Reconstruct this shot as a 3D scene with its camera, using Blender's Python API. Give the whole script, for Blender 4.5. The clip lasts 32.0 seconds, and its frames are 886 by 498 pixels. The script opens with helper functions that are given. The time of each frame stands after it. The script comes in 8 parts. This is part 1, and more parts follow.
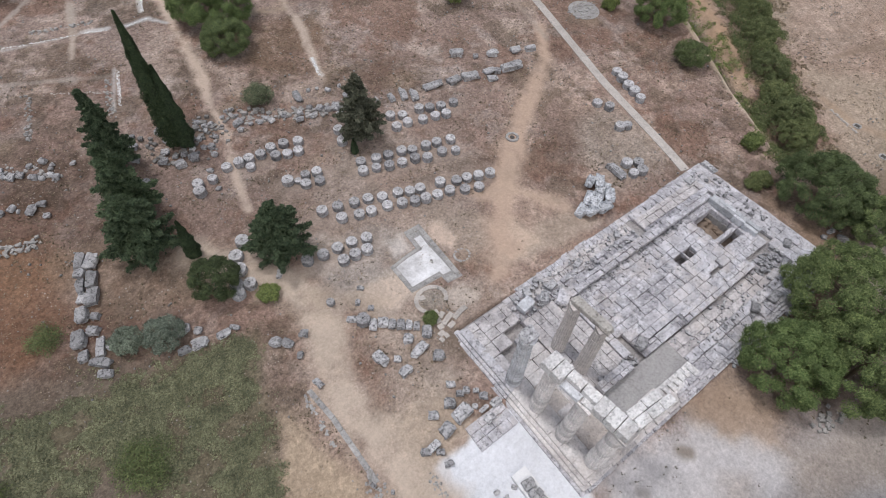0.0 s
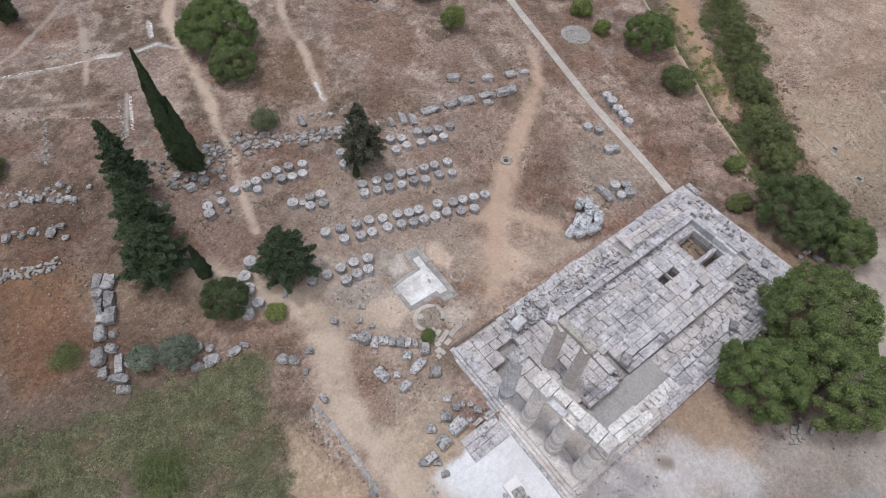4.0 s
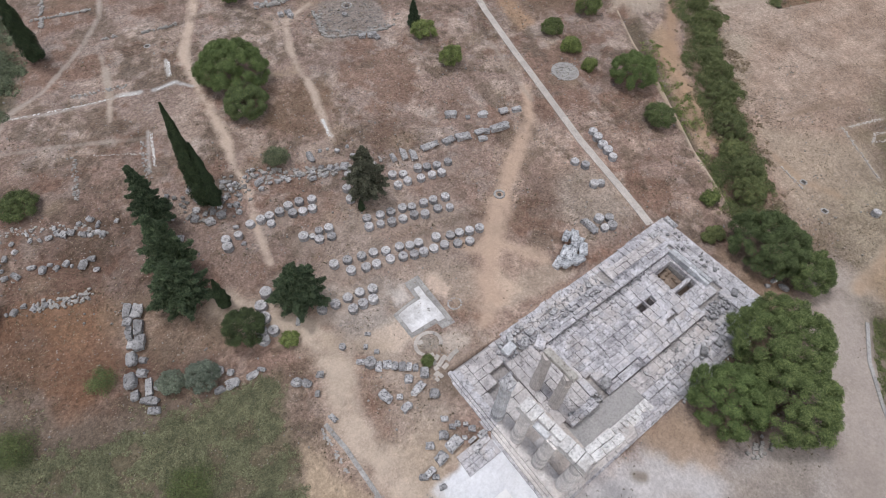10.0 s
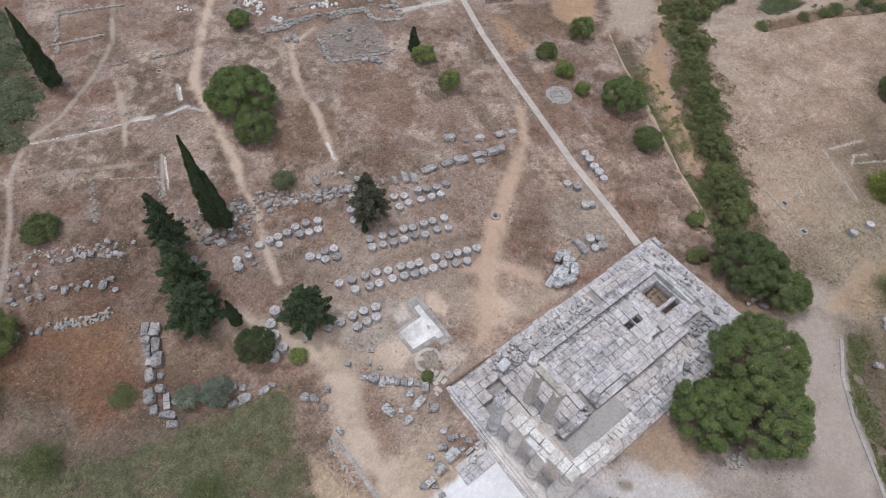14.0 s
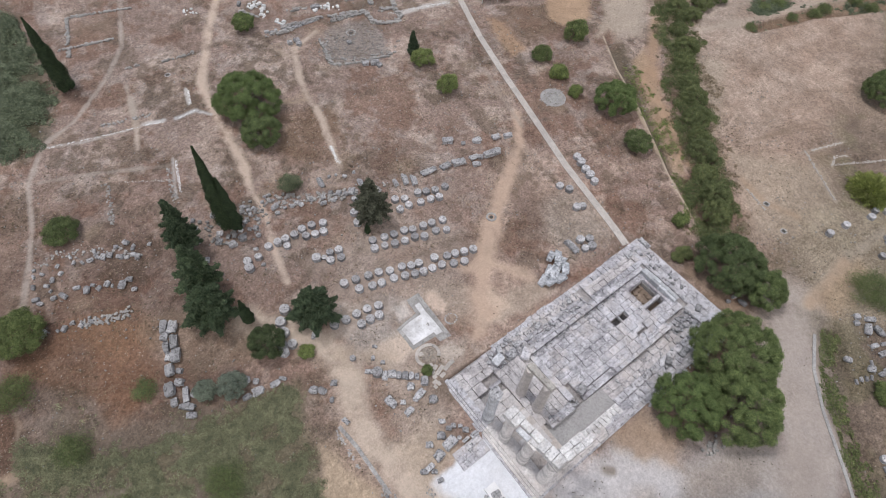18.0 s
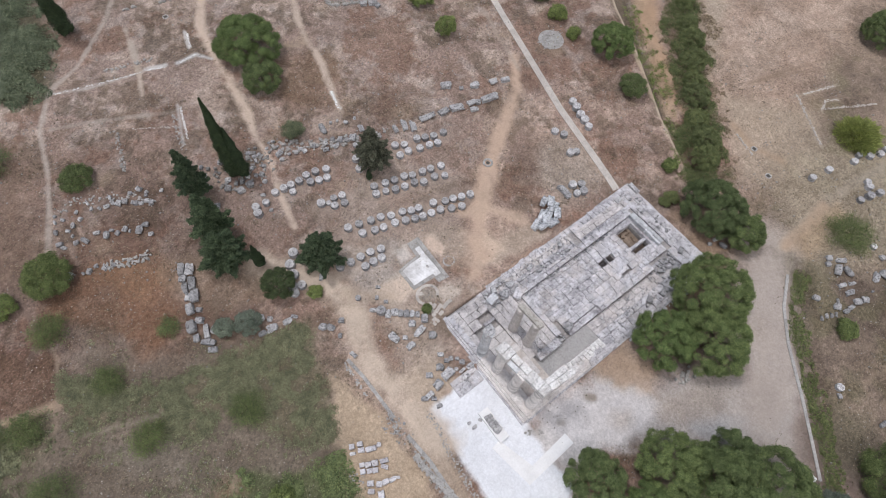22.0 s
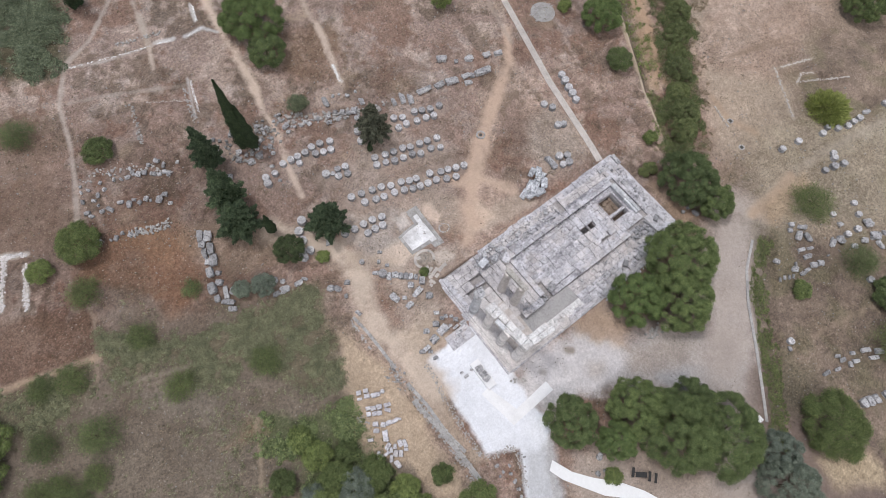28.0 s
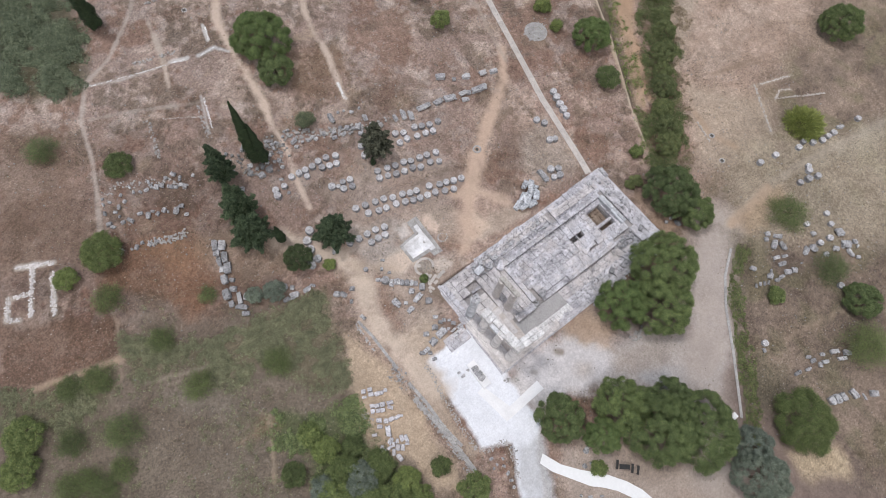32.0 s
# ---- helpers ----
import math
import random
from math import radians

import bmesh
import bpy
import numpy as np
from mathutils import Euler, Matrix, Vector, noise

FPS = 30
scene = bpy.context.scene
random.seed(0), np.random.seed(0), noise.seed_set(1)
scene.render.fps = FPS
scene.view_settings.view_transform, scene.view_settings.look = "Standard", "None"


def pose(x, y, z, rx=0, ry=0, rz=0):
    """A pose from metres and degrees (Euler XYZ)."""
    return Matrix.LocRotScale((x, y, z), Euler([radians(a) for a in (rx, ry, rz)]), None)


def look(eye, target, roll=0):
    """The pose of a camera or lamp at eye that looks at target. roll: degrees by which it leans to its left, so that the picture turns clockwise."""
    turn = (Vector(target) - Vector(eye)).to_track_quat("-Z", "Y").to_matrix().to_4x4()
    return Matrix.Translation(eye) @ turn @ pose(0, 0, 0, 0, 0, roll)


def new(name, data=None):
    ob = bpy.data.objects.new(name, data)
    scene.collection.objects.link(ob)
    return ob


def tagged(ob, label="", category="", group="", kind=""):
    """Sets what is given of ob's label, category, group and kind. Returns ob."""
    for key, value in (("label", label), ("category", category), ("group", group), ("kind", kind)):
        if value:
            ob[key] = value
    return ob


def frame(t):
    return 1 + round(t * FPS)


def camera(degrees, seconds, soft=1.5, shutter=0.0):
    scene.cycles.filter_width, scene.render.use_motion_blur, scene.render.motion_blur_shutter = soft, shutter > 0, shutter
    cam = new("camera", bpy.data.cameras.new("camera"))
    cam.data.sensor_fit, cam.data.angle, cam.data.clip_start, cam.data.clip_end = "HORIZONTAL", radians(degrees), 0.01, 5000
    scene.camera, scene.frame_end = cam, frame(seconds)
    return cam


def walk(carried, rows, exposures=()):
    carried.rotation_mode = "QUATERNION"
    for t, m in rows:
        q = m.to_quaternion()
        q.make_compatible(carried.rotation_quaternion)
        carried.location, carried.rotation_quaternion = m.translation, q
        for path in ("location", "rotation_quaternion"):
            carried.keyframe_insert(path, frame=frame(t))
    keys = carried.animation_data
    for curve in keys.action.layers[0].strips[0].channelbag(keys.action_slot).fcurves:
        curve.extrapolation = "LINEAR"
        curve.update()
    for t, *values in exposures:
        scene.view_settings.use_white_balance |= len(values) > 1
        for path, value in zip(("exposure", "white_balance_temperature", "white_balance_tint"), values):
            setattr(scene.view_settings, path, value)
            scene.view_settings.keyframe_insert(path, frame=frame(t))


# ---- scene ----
cam = camera(77.8, 32.0, soft=0.2)
METRES, EYE, TILT, LEAN, TURN = 46.0, 53.72, -54.5, -1.7, -37.2
EAST, NORTH = -40.28, -10.04
ROWS = [
    (0.0, 0.0, 0.0, 0.0, 0.0, 0.0, -0.0),
    (0.5, 0.0003, -0.0077, 0.0044, -0.03, 0.04, -0.02),
    (1.0, 0.001, -0.0163, 0.0104, -0.04, 0.04, -0.04),
    (1.5, 0.0012, -0.0268, 0.017, -0.06, 0.06, -0.04),
    (2.0, 0.0021, -0.0376, 0.0241, -0.07, 0.09, -0.05),
    (2.5, 0.003, -0.0495, 0.0314, -0.09, 0.11, -0.06),
    (3.0, 0.0035, -0.0615, 0.0379, -0.1, 0.13, -0.05),
    (3.5, 0.0041, -0.0725, 0.0442, -0.12, 0.16, -0.04),
    (5.5, 0.0041, -0.1216, 0.0745, -0.18, 0.13, -0.04),
    (6.0, 0.0043, -0.134, 0.0815, -0.18, 0.17, -0.05),
    (6.5, 0.0042, -0.1454, 0.0883, -0.21, 0.21, -0.05),
    (7.0, 0.0041, -0.1577, 0.0959, -0.23, 0.23, -0.05),
    (7.5, 0.0046, -0.1689, 0.1022, -0.23, 0.27, -0.05),
    (8.0, 0.0042, -0.1818, 0.1094, -0.25, 0.29, -0.04),
    (8.5, 0.0039, -0.1932, 0.1155, -0.29, 0.32, -0.04),
    (9.0, 0.0039, -0.2062, 0.124, -0.3, 0.3, -0.05),
    (9.5, 0.0049, -0.2184, 0.1313, -0.28, 0.28, -0.06),
    (10.0, 0.0043, -0.2305, 0.1384, -0.33, 0.32, -0.06),
    (10.5, 0.0032, -0.2422, 0.1464, -0.37, 0.3, -0.08),
    (11.0, 0.0039, -0.2543, 0.1536, -0.34, 0.33, -0.07),
    (11.5, 0.0035, -0.2666, 0.161, -0.37, 0.34, -0.07),
    (12.0, 0.0027, -0.2801, 0.1694, -0.38, 0.35, -0.05),
    (12.5, 0.003, -0.2926, 0.1767, -0.37, 0.4, -0.05),
    (13.0, 0.0035, -0.3063, 0.1849, -0.37, 0.41, -0.04),
    (13.5, 0.0042, -0.3191, 0.1922, -0.38, 0.42, -0.07),
    (14.0, 0.0038, -0.3333, 0.2002, -0.43, 0.47, -0.08),
    (14.5, 0.0044, -0.3461, 0.2078, -0.43, 0.48, -0.08),
    (16.5, 0.0022, -0.4028, 0.2389, -0.54, 0.68, -0.1),
    (17.0, 0.002, -0.4175, 0.2471, -0.56, 0.71, -0.09),
    (17.5, 0.0039, -0.43, 0.2518, -0.53, -0.15, -0.06),
    (18.0, 0.0036, -0.4437, 0.2618, -0.56, -1.28, -0.04),
    (18.5, 0.0037, -0.4578, 0.2692, -0.57, -2.21, -0.02),
    (19.0, 0.0023, -0.4713, 0.2776, -0.6, -3.13, 0.01),
    (19.5, 0.0031, -0.4835, 0.2833, -0.56, -3.94, -0.0),
    (20.0, 0.0036, -0.4971, 0.29, -0.55, -4.79, -0.0),
    (20.5, 0.0044, -0.5117, 0.3032, -0.58, -5.89, 0.01),
    (21.0, 0.0051, -0.5234, 0.3067, -0.58, -6.66, -0.0),
    (21.5, 0.0055, -0.5376, 0.3175, -0.61, -7.71, 0.0),
    (22.0, 0.005, -0.5506, 0.3247, -0.66, -8.6, 0.01),
    (22.5, 0.0058, -0.5643, 0.3311, -0.67, -9.56, 0.0),
    (23.0, 0.0059, -0.5781, 0.3398, -0.69, -10.52, 0.01),
    (23.5, 0.0062, -0.593, 0.3487, -0.7, -11.47, 0.02),
    (24.0, 0.0057, -0.6069, 0.3575, -0.73, -12.35, 0.01),
    (24.5, 0.0057, -0.6217, 0.3661, -0.78, -13.28, 0.02),
    (25.0, 0.0063, -0.6349, 0.3767, -0.81, -13.59, -0.02),
    (25.5, 0.0063, -0.6499, 0.3841, -0.87, -13.63, -0.02),
    (27.5, 0.0063, -0.7107, 0.4153, -1.0, -13.77, -0.1),
    (28.0, 0.005, -0.7256, 0.4219, -1.04, -13.78, -0.1),
    (28.5, 0.0036, -0.7425, 0.4302, -1.07, -13.82, -0.1),
    (29.0, 0.0028, -0.7594, 0.4393, -1.07, -13.87, -0.09),
    (29.5, 0.002, -0.7751, 0.4487, -1.11, -13.9, -0.1),
    (30.0, 0.0014, -0.7931, 0.4596, -1.13, -13.91, -0.09),
    (30.5, 0.0011, -0.8105, 0.4701, -1.15, -13.93, -0.09),
    (31.0, 0.0013, -0.8289, 0.4801, -1.16, -13.95, -0.13),
    (31.5, 0.0017, -0.8457, 0.49, -1.18, -13.98, -0.15),
    (32.0, 0.0013, -0.8633, 0.4989, -1.21, -13.97, -0.16),
]
EXPOSURE = 0.045
EXPOSURES = [(0.0, EXPOSURE - 0.09), (18.0, EXPOSURE - 0.05), (25.0, EXPOSURE), (32.0, EXPOSURE + 0.05)]
walk(cam, [(t, pose(EAST, NORTH, EYE, TILT, LEAN, TURN) @ pose(METRES * x, METRES * y, METRES * z, 90 + pitch, roll, yaw)) for t, x, y, z, yaw, pitch, roll in ROWS], EXPOSURES)

# ---- sky and sun: an overcast summer day ----
world = bpy.data.worlds.new("overcast_sky")
scene.world = world
world.use_nodes = True
wn = world.node_tree.nodes
sky = wn.new("ShaderNodeTexSky")
sky.sky_type, sky.sun_disc = "NISHITA", False
sky.sun_elevation, sky.sun_rotation = radians(58), radians(200)
sky.air_density, sky.dust_density = 1.0, 3.0
pale = wn.new("ShaderNodeHueSaturation")
pale.inputs["Saturation"].default_value = 0.55
world.node_tree.links.new(sky.outputs[0], pale.inputs["Color"])
world.node_tree.links.new(pale.outputs[0], wn["Background"].inputs["Color"])
wn["Background"].inputs["Strength"].default_value = 0.128
sun = new("sun", bpy.data.lights.new("sun", "SUN"))
sun.data.energy, sun.data.angle, sun.data.color = 1.5, radians(14), (1.0, 0.985, 1.0)
sun.matrix_world = look((0, 0, 80), (12, -30, 0))


# ---- materials ----
def mat(name, rough=0.85):
    m = bpy.data.materials.new(name)
    m.use_nodes = True
    n, l = m.node_tree.nodes, m.node_tree.links
    b = n["Principled BSDF"]
    b.inputs["Roughness"].default_value = rough
    b.inputs["Specular IOR Level"].default_value = 0.25
    return m, n, l, b


def noise_node(n, l, scale, detail=4.0, rough=0.6, vec=None, kind="ShaderNodeTexNoise"):
    t = n.new(kind)
    t.inputs["Scale"].default_value = scale
    if kind == "ShaderNodeTexNoise":
        t.inputs["Detail"].default_value, t.inputs["Roughness"].default_value = detail, rough
    if vec:
        l.new(vec, t.inputs["Vector"])
    return t


def ramp(n, l, src, stops):
    r = n.new("ShaderNodeValToRGB")
    while len(r.color_ramp.elements) < len(stops):
        r.color_ramp.elements.new(0.5)
    for e, (p, c) in zip(r.color_ramp.elements, stops):
        e.position, e.color = p, (*c, 1.0) if len(c) == 3 else c
    l.new(src, r.inputs["Fac"])
    return r.outputs["Color"]


def mix(n, l, kind, fac, a, b):
    m = n.new("ShaderNodeMix")
    m.data_type, m.blend_type = "RGBA", kind
    for sock, v in ((m.inputs["Factor"], fac), (m.inputs["A"], a), (m.inputs["B"], b)):
        if isinstance(v, (int, float)):
            sock.default_value = v
        elif isinstance(v, tuple):
            sock.default_value = (*v, 1.0)
        else:
            l.new(v, sock)
    return m.outputs["Result"]


def bump(n, l, b, src, strength, dist):
    k = n.new("ShaderNodeBump")
    k.inputs["Strength"].default_value, k.inputs["Distance"].default_value = strength, dist
    l.new(src, k.inputs["Height"])
    l.new(k.outputs[0], b.inputs["Normal"])


def grey(v):
    return (v, v, v)


def stone_mat(name, low, high, lichen=0.5, patch=0.55, scale=1.0, rand=0.35, cracks=0.0, coarse=0.9):
    """Weathered limestone: cloudy tone, dark lichen spots, fine pits; tone varies from stone to stone."""
    m, n, l, b = mat(name, 0.9)
    pos = n.new("ShaderNodeNewGeometry").outputs["Position"]
    cloud = noise_node(n, l, 0.9 * scale, 6, 0.7, pos)
    col = ramp(n, l, cloud.outputs["Fac"], ((0.3, low), (0.7, high)))
    grain = noise_node(n, l, 4.6, 5, 0.8, pos)
    col = mix(n, l, "MULTIPLY", coarse, col, ramp(n, l, grain.outputs["Fac"], ((0.3, grey(0.6)), (0.5, grey(1.0)), (0.7, grey(1.22)))))
    spots = noise_node(n, l, 3.2 * scale, 8, 0.85, pos)
    mask = ramp(n, l, spots.outputs["Fac"], ((patch + 0.005, grey(0)), (patch + 0.07, grey(lichen))))
    col = mix(n, l, "MIX", mask, col, tuple(0.24 * v for v in low))
    if cracks:
        vein = noise_node(n, l, 0.8 * scale, 7, 0.62, pos)
        line = ramp(n, l, vein.outputs["Fac"], ((0.487, grey(0)), (0.497, grey(1)), (0.503, grey(1)), (0.513, grey(0))))
        gate = ramp(n, l, noise_node(n, l, 0.7, 4, 0.6, pos).outputs["Fac"], ((0.44, grey(0)), (0.56, grey(cracks))))
        col = mix(n, l, "MIX", mix(n, l, "MULTIPLY", 1.0, line, gate), col, tuple(0.22 * v for v in low))
        stain = noise_node(n, l, 0.4, 9, 0.72, pos)
        col = mix(n, l, "MULTIPLY", 1.0, col, ramp(n, l, stain.outputs["Fac"], ((0.34, (0.68, 0.67, 0.68)), (0.46, (0.92, 0.91, 0.91)), (0.54, grey(1.0)), (0.68, (1.1, 1.095, 1.1)))))
        dust = noise_node(n, l, 0.3, 8, 0.7, pos)
        col = mix(n, l, "MIX", ramp(n, l, dust.outputs["Fac"], ((0.5, grey(0)), (0.62, grey(0.5)))), col, (0.56, 0.505, 0.475))
        moss = noise_node(n, l, 1.5, 10, 0.8, pos)
        col = mix(n, l, "MIX", ramp(n, l, moss.outputs["Fac"], ((0.575, grey(0)), (0.63, grey(0.7)))), col, tuple(0.3 * v for v in low))
    info = n.new("ShaderNodeObjectInfo")
    tone = ramp(n, l, info.outputs["Random"], ((0.0, grey(1 - rand)), (0.5, grey(1.0)), (1.0, grey(1 + rand * 0.4))))
    col = mix(n, l, "MULTIPLY", 1.0, col, tone)
    l.new(col, b.inputs["Base Color"])
    pits = noise_node(n, l, 2.6, 4, 0.65, pos)
    bump(n, l, b, pits.outputs["Fac"], 0.8, 0.14)
    return m


LIME = stone_mat("weathered_limestone", (0.30, 0.295, 0.305), (0.66, 0.65, 0.66), 0.93, 0.505)
PAVE = stone_mat("pavement_limestone", (0.43, 0.415, 0.44), (0.79, 0.775, 0.805), 0.85, 0.55, 0.8, 0.1, 0.8)
DARKSTONE = stone_mat("dark_limestone", (0.48, 0.49, 0.515), (0.75, 0.755, 0.78), 0.92, 0.55)
COLUMN = stone_mat("column_limestone", (0.53, 0.49, 0.465), (0.72, 0.675, 0.65), 0.6, 0.57, 0.7, 0.1)
FRESH = stone_mat("fresh_cut_limestone", (0.70, 0.685, 0.675), (0.90, 0.885, 0.875), 0.9, 0.545, 0.8, 0.12, 0.4)
TAN = stone_mat("tan_limestone", (0.60, 0.565, 0.55), (0.80, 0.765, 0.75), 0.3, 0.6, 0.6, 0.05, 0.3)
ROCK = stone_mat("field_rock", (0.25, 0.24, 0.23), (0.46, 0.44, 0.42), 0.75, 0.54)
CONCRETE = stone_mat("pale_concrete", (0.46, 0.42, 0.385), (0.61, 0.56, 0.52), 0.3, 0.61, 0.6, 0.12)
MARBLE = stone_mat("white_lime_slab", (0.62, 0.615, 0.605), (0.88, 0.88, 0.875), 0.3, 0.6, 0.4, 0.1)
PLASTER = stone_mat("white_limewash", (0.74, 0.735, 0.74), (0.87, 0.865, 0.87), 0.06, 0.66, 0.5, 0.05, coarse=0.2)
FLOORGREY = stone_mat("grey_mortar_floor", (0.35, 0.335, 0.33), (0.47, 0.455, 0.445), 0.2, 0.61, 0.35, 0.06)
FOOTING = stone_mat("dusty_footing", (0.32, 0.305, 0.295), (0.50, 0.485, 0.47), 0.5, 0.57, 0.9, 0.18)
EARTHFILL = stone_mat("packed_earth", (0.52, 0.455, 0.405), (0.74, 0.685, 0.645), 0.35, 0.6, 0.5, 0.1, 0.25)


def soil_mat():
    """Dry soil whose tone comes from the ground's own map, broken up by clods, straw, weeds and pebbles."""
    m, n, l, b = mat("dry_soil", 0.95)
    b.inputs["Specular IOR Level"].default_value = 0.1
    pos = n.new("ShaderNodeNewGeometry").outputs["Position"]
    att = n.new("ShaderNodeAttribute")
    att.attribute_name = "soil"
    rough = n.new("ShaderNodeAttribute")
    rough.attribute_name = "weeds"

    def times(a, k):
        x = n.new("ShaderNodeMath")
        x.operation = "MULTIPLY_ADD"
        l.new(a, x.inputs[0])
        l.new(rough.outputs["Fac"], x.inputs[1])
        x.inputs[2].default_value = k
        return x.outputs[0]

    one = n.new("ShaderNodeValue")
    one.outputs[0].default_value = 0.8
    fac = times(one.outputs[0], 0.2)
    big = noise_node(n, l, 0.16, 7, 0.7, pos)
    col = mix(n, l, "MULTIPLY", fac, att.outputs["Color"], ramp(n, l, big.outputs["Fac"], ((0.3, (0.72, 0.70, 0.67)), (0.5, grey(1.0)), (0.7, (1.14, 1.15, 1.15)))))
    mid = noise_node(n, l, 1.1, 9, 0.78, pos)
    col = mix(n, l, "MULTIPLY", fac, col, ramp(n, l, mid.outputs["Fac"], ((0.3, grey(0.62)), (0.5, grey(1.0)), (0.7, grey(1.4)))))
    clods = noise_node(n, l, 2.6, 4, 0.7, pos)
    col = mix(n, l, "MULTIPLY", fac, col, ramp(n, l, clods.outputs["Fac"], ((0.33, grey(0.64)), (0.5, grey(1.0)), (0.67, grey(1.34)))))
    straw = noise_node(n, l, 5.0, 8, 0.85, pos)
    col = mix(n, l, "MIX", times(ramp(n, l, straw.outputs["Fac"], ((0.56, grey(0)), (0.68, grey(0.6)))), 0.0), col, (0.40, 0.34, 0.265))
    dark = noise_node(n, l, 4.0, 7, 0.8, pos)
    col = mix(n, l, "MIX", times(ramp(n, l, dark.outputs["Fac"], ((0.35, grey(0.75)), (0.42, grey(0)))), 0.0), col, (0.075, 0.062, 0.048))
    tuft = noise_node(n, l, 4.6, 2, 0.6, pos)
    col = mix(n, l, "MULTIPLY", fac, col, ramp(n, l, tuft.outputs["Fac"], ((0.32, grey(0.78)), (0.5, grey(1.0)), (0.68, grey(1.2)))))
    speck = noise_node(n, l, 11.0, 4, 0.8, pos)
    col = mix(n, l, "MULTIPLY", fac, col, ramp(n, l, speck.outputs["Fac"], ((0.34, grey(0.76)), (0.5, grey(1.0)), (0.66, grey(1.25)))))
    for scale, size, chance, tone in ((1.3, 0.19, 0.74, (0.075, 0.068, 0.042)), (2.3, 0.22, 0.74, (0.10, 0.08, 0.055)), (1.7, 0.16, 0.74, (0.52, 0.48, 0.44)), (3.0, 0.19, 0.7, (0.45, 0.40, 0.35))):
        cell = noise_node(n, l, scale, vec=pos, kind="ShaderNodeTexVoronoi")
        near = ramp(n, l, cell.outputs["Distance"], ((size * 0.75, grey(1)), (size * 1.15, grey(0))))
        sep = n.new("ShaderNodeSeparateColor")
        l.new(cell.outputs["Color"], sep.inputs[0])
        pick = ramp(n, l, sep.outputs[0], ((chance, grey(0)), (chance + 0.02, grey(1))))
        patchy = ramp(n, l, noise_node(n, l, 0.35, 4, 0.6, pos).outputs["Fac"], ((0.4, grey(0.1)), (0.6, grey(1))))
        both = mix(n, l, "MULTIPLY", 1.0, mix(n, l, "MULTIPLY", 1.0, near, pick), patchy)
        col = mix(n, l, "MIX", times(both, 0.0), col, tone)
    l.new(col, b.inputs["Base Color"])
    bump(n, l, b, mid.outputs["Fac"], 0.8, 0.2)
    return m


SOIL = soil_mat()


def leaf_mat(name, low, high, spread=0.25):
    m, n, l, b = mat(name, 0.7)
    geo = n.new("ShaderNodeNewGeometry")
    info = n.new("ShaderNodeObjectInfo")
    col = ramp(n, l, geo.outputs["Random Per Island"], ((0.0, low), (1.0, high)))
    tone = ramp(n, l, info.outputs["Random"], ((0.0, (1 - spread, 1 - spread, 1 - spread)), (1.0, (1 + spread, 1 + spread * 0.85, 1 + spread * 0.2))))
    patch = noise_node(n, l, 0.8, 3, 0.5, geo.outputs["Position"])
    col = mix(n, l, "MULTIPLY", 1.0, col, tone)
    col = mix(n, l, "MULTIPLY", 0.8, col, ramp(n, l, patch.outputs["Fac"], ((0.3, grey(0.65)), (0.7, grey(1.3)))))
    l.new(col, b.inputs["Base Color"])
    return m


LEAF = {
    "cypress": leaf_mat("cypress_needles", (0.02, 0.036, 0.018), (0.062, 0.088, 0.042), 0.1),
    "pine": leaf_mat("pine_needles", (0.028, 0.05, 0.027), (0.105, 0.14, 0.08), 0.12),
    "broad": leaf_mat("broad_leaves", (0.052, 0.08, 0.033), (0.21, 0.265, 0.112), 0.2),
    "olive": leaf_mat("silver_leaves", (0.10, 0.125, 0.075), (0.24, 0.27, 0.165), 0.15),
    "bush": leaf_mat("shrub_leaves", (0.078, 0.112, 0.044), (0.235, 0.285, 0.112), 0.28),
    "scrub": leaf_mat("scrub_leaves", (0.09, 0.12, 0.052), (0.22, 0.265, 0.115), 0.2),
    "snag": leaf_mat("thin_needles", (0.05, 0.06, 0.038), (0.16, 0.16, 0.115), 0.1),
    "hedge": leaf_mat("hedge_leaves", (0.085, 0.11, 0.046), (0.215, 0.24, 0.105), 0.1),
    "thick": leaf_mat("thicket_leaves", (0.1, 0.135, 0.06), (0.28, 0.33, 0.15), 0.05),
    "silver": leaf_mat("blue_grey_leaves", (0.10, 0.125, 0.098), (0.25, 0.29, 0.235), 0.1),
    "laurel": leaf_mat("dark_laurel_leaves", (0.028, 0.046, 0.022), (0.11, 0.14, 0.062), 0.1),
    "green": leaf_mat("bright_green_leaves", (0.068, 0.108, 0.038), (0.2, 0.262, 0.1), 0.1),
    "gold": leaf_mat("yellow_leaves", (0.2, 0.235, 0.065), (0.44, 0.48, 0.16), 0.1),
    "bramble": leaf_mat("bramble_leaves", (0.118, 0.124, 0.074), (0.315, 0.318, 0.195), 0.05),
    "maquis": leaf_mat("grey_green_scrub_leaves", (0.085, 0.108, 0.07), (0.225, 0.262, 0.175), 0.1),
    "dryweed": leaf_mat("brown_green_weeds", (0.055, 0.05, 0.03), (0.15, 0.125, 0.075), 0.05),
    "straw": leaf_mat("dry_straw", (0.17, 0.125, 0.085), (0.42, 0.34, 0.24), 0.05),
}


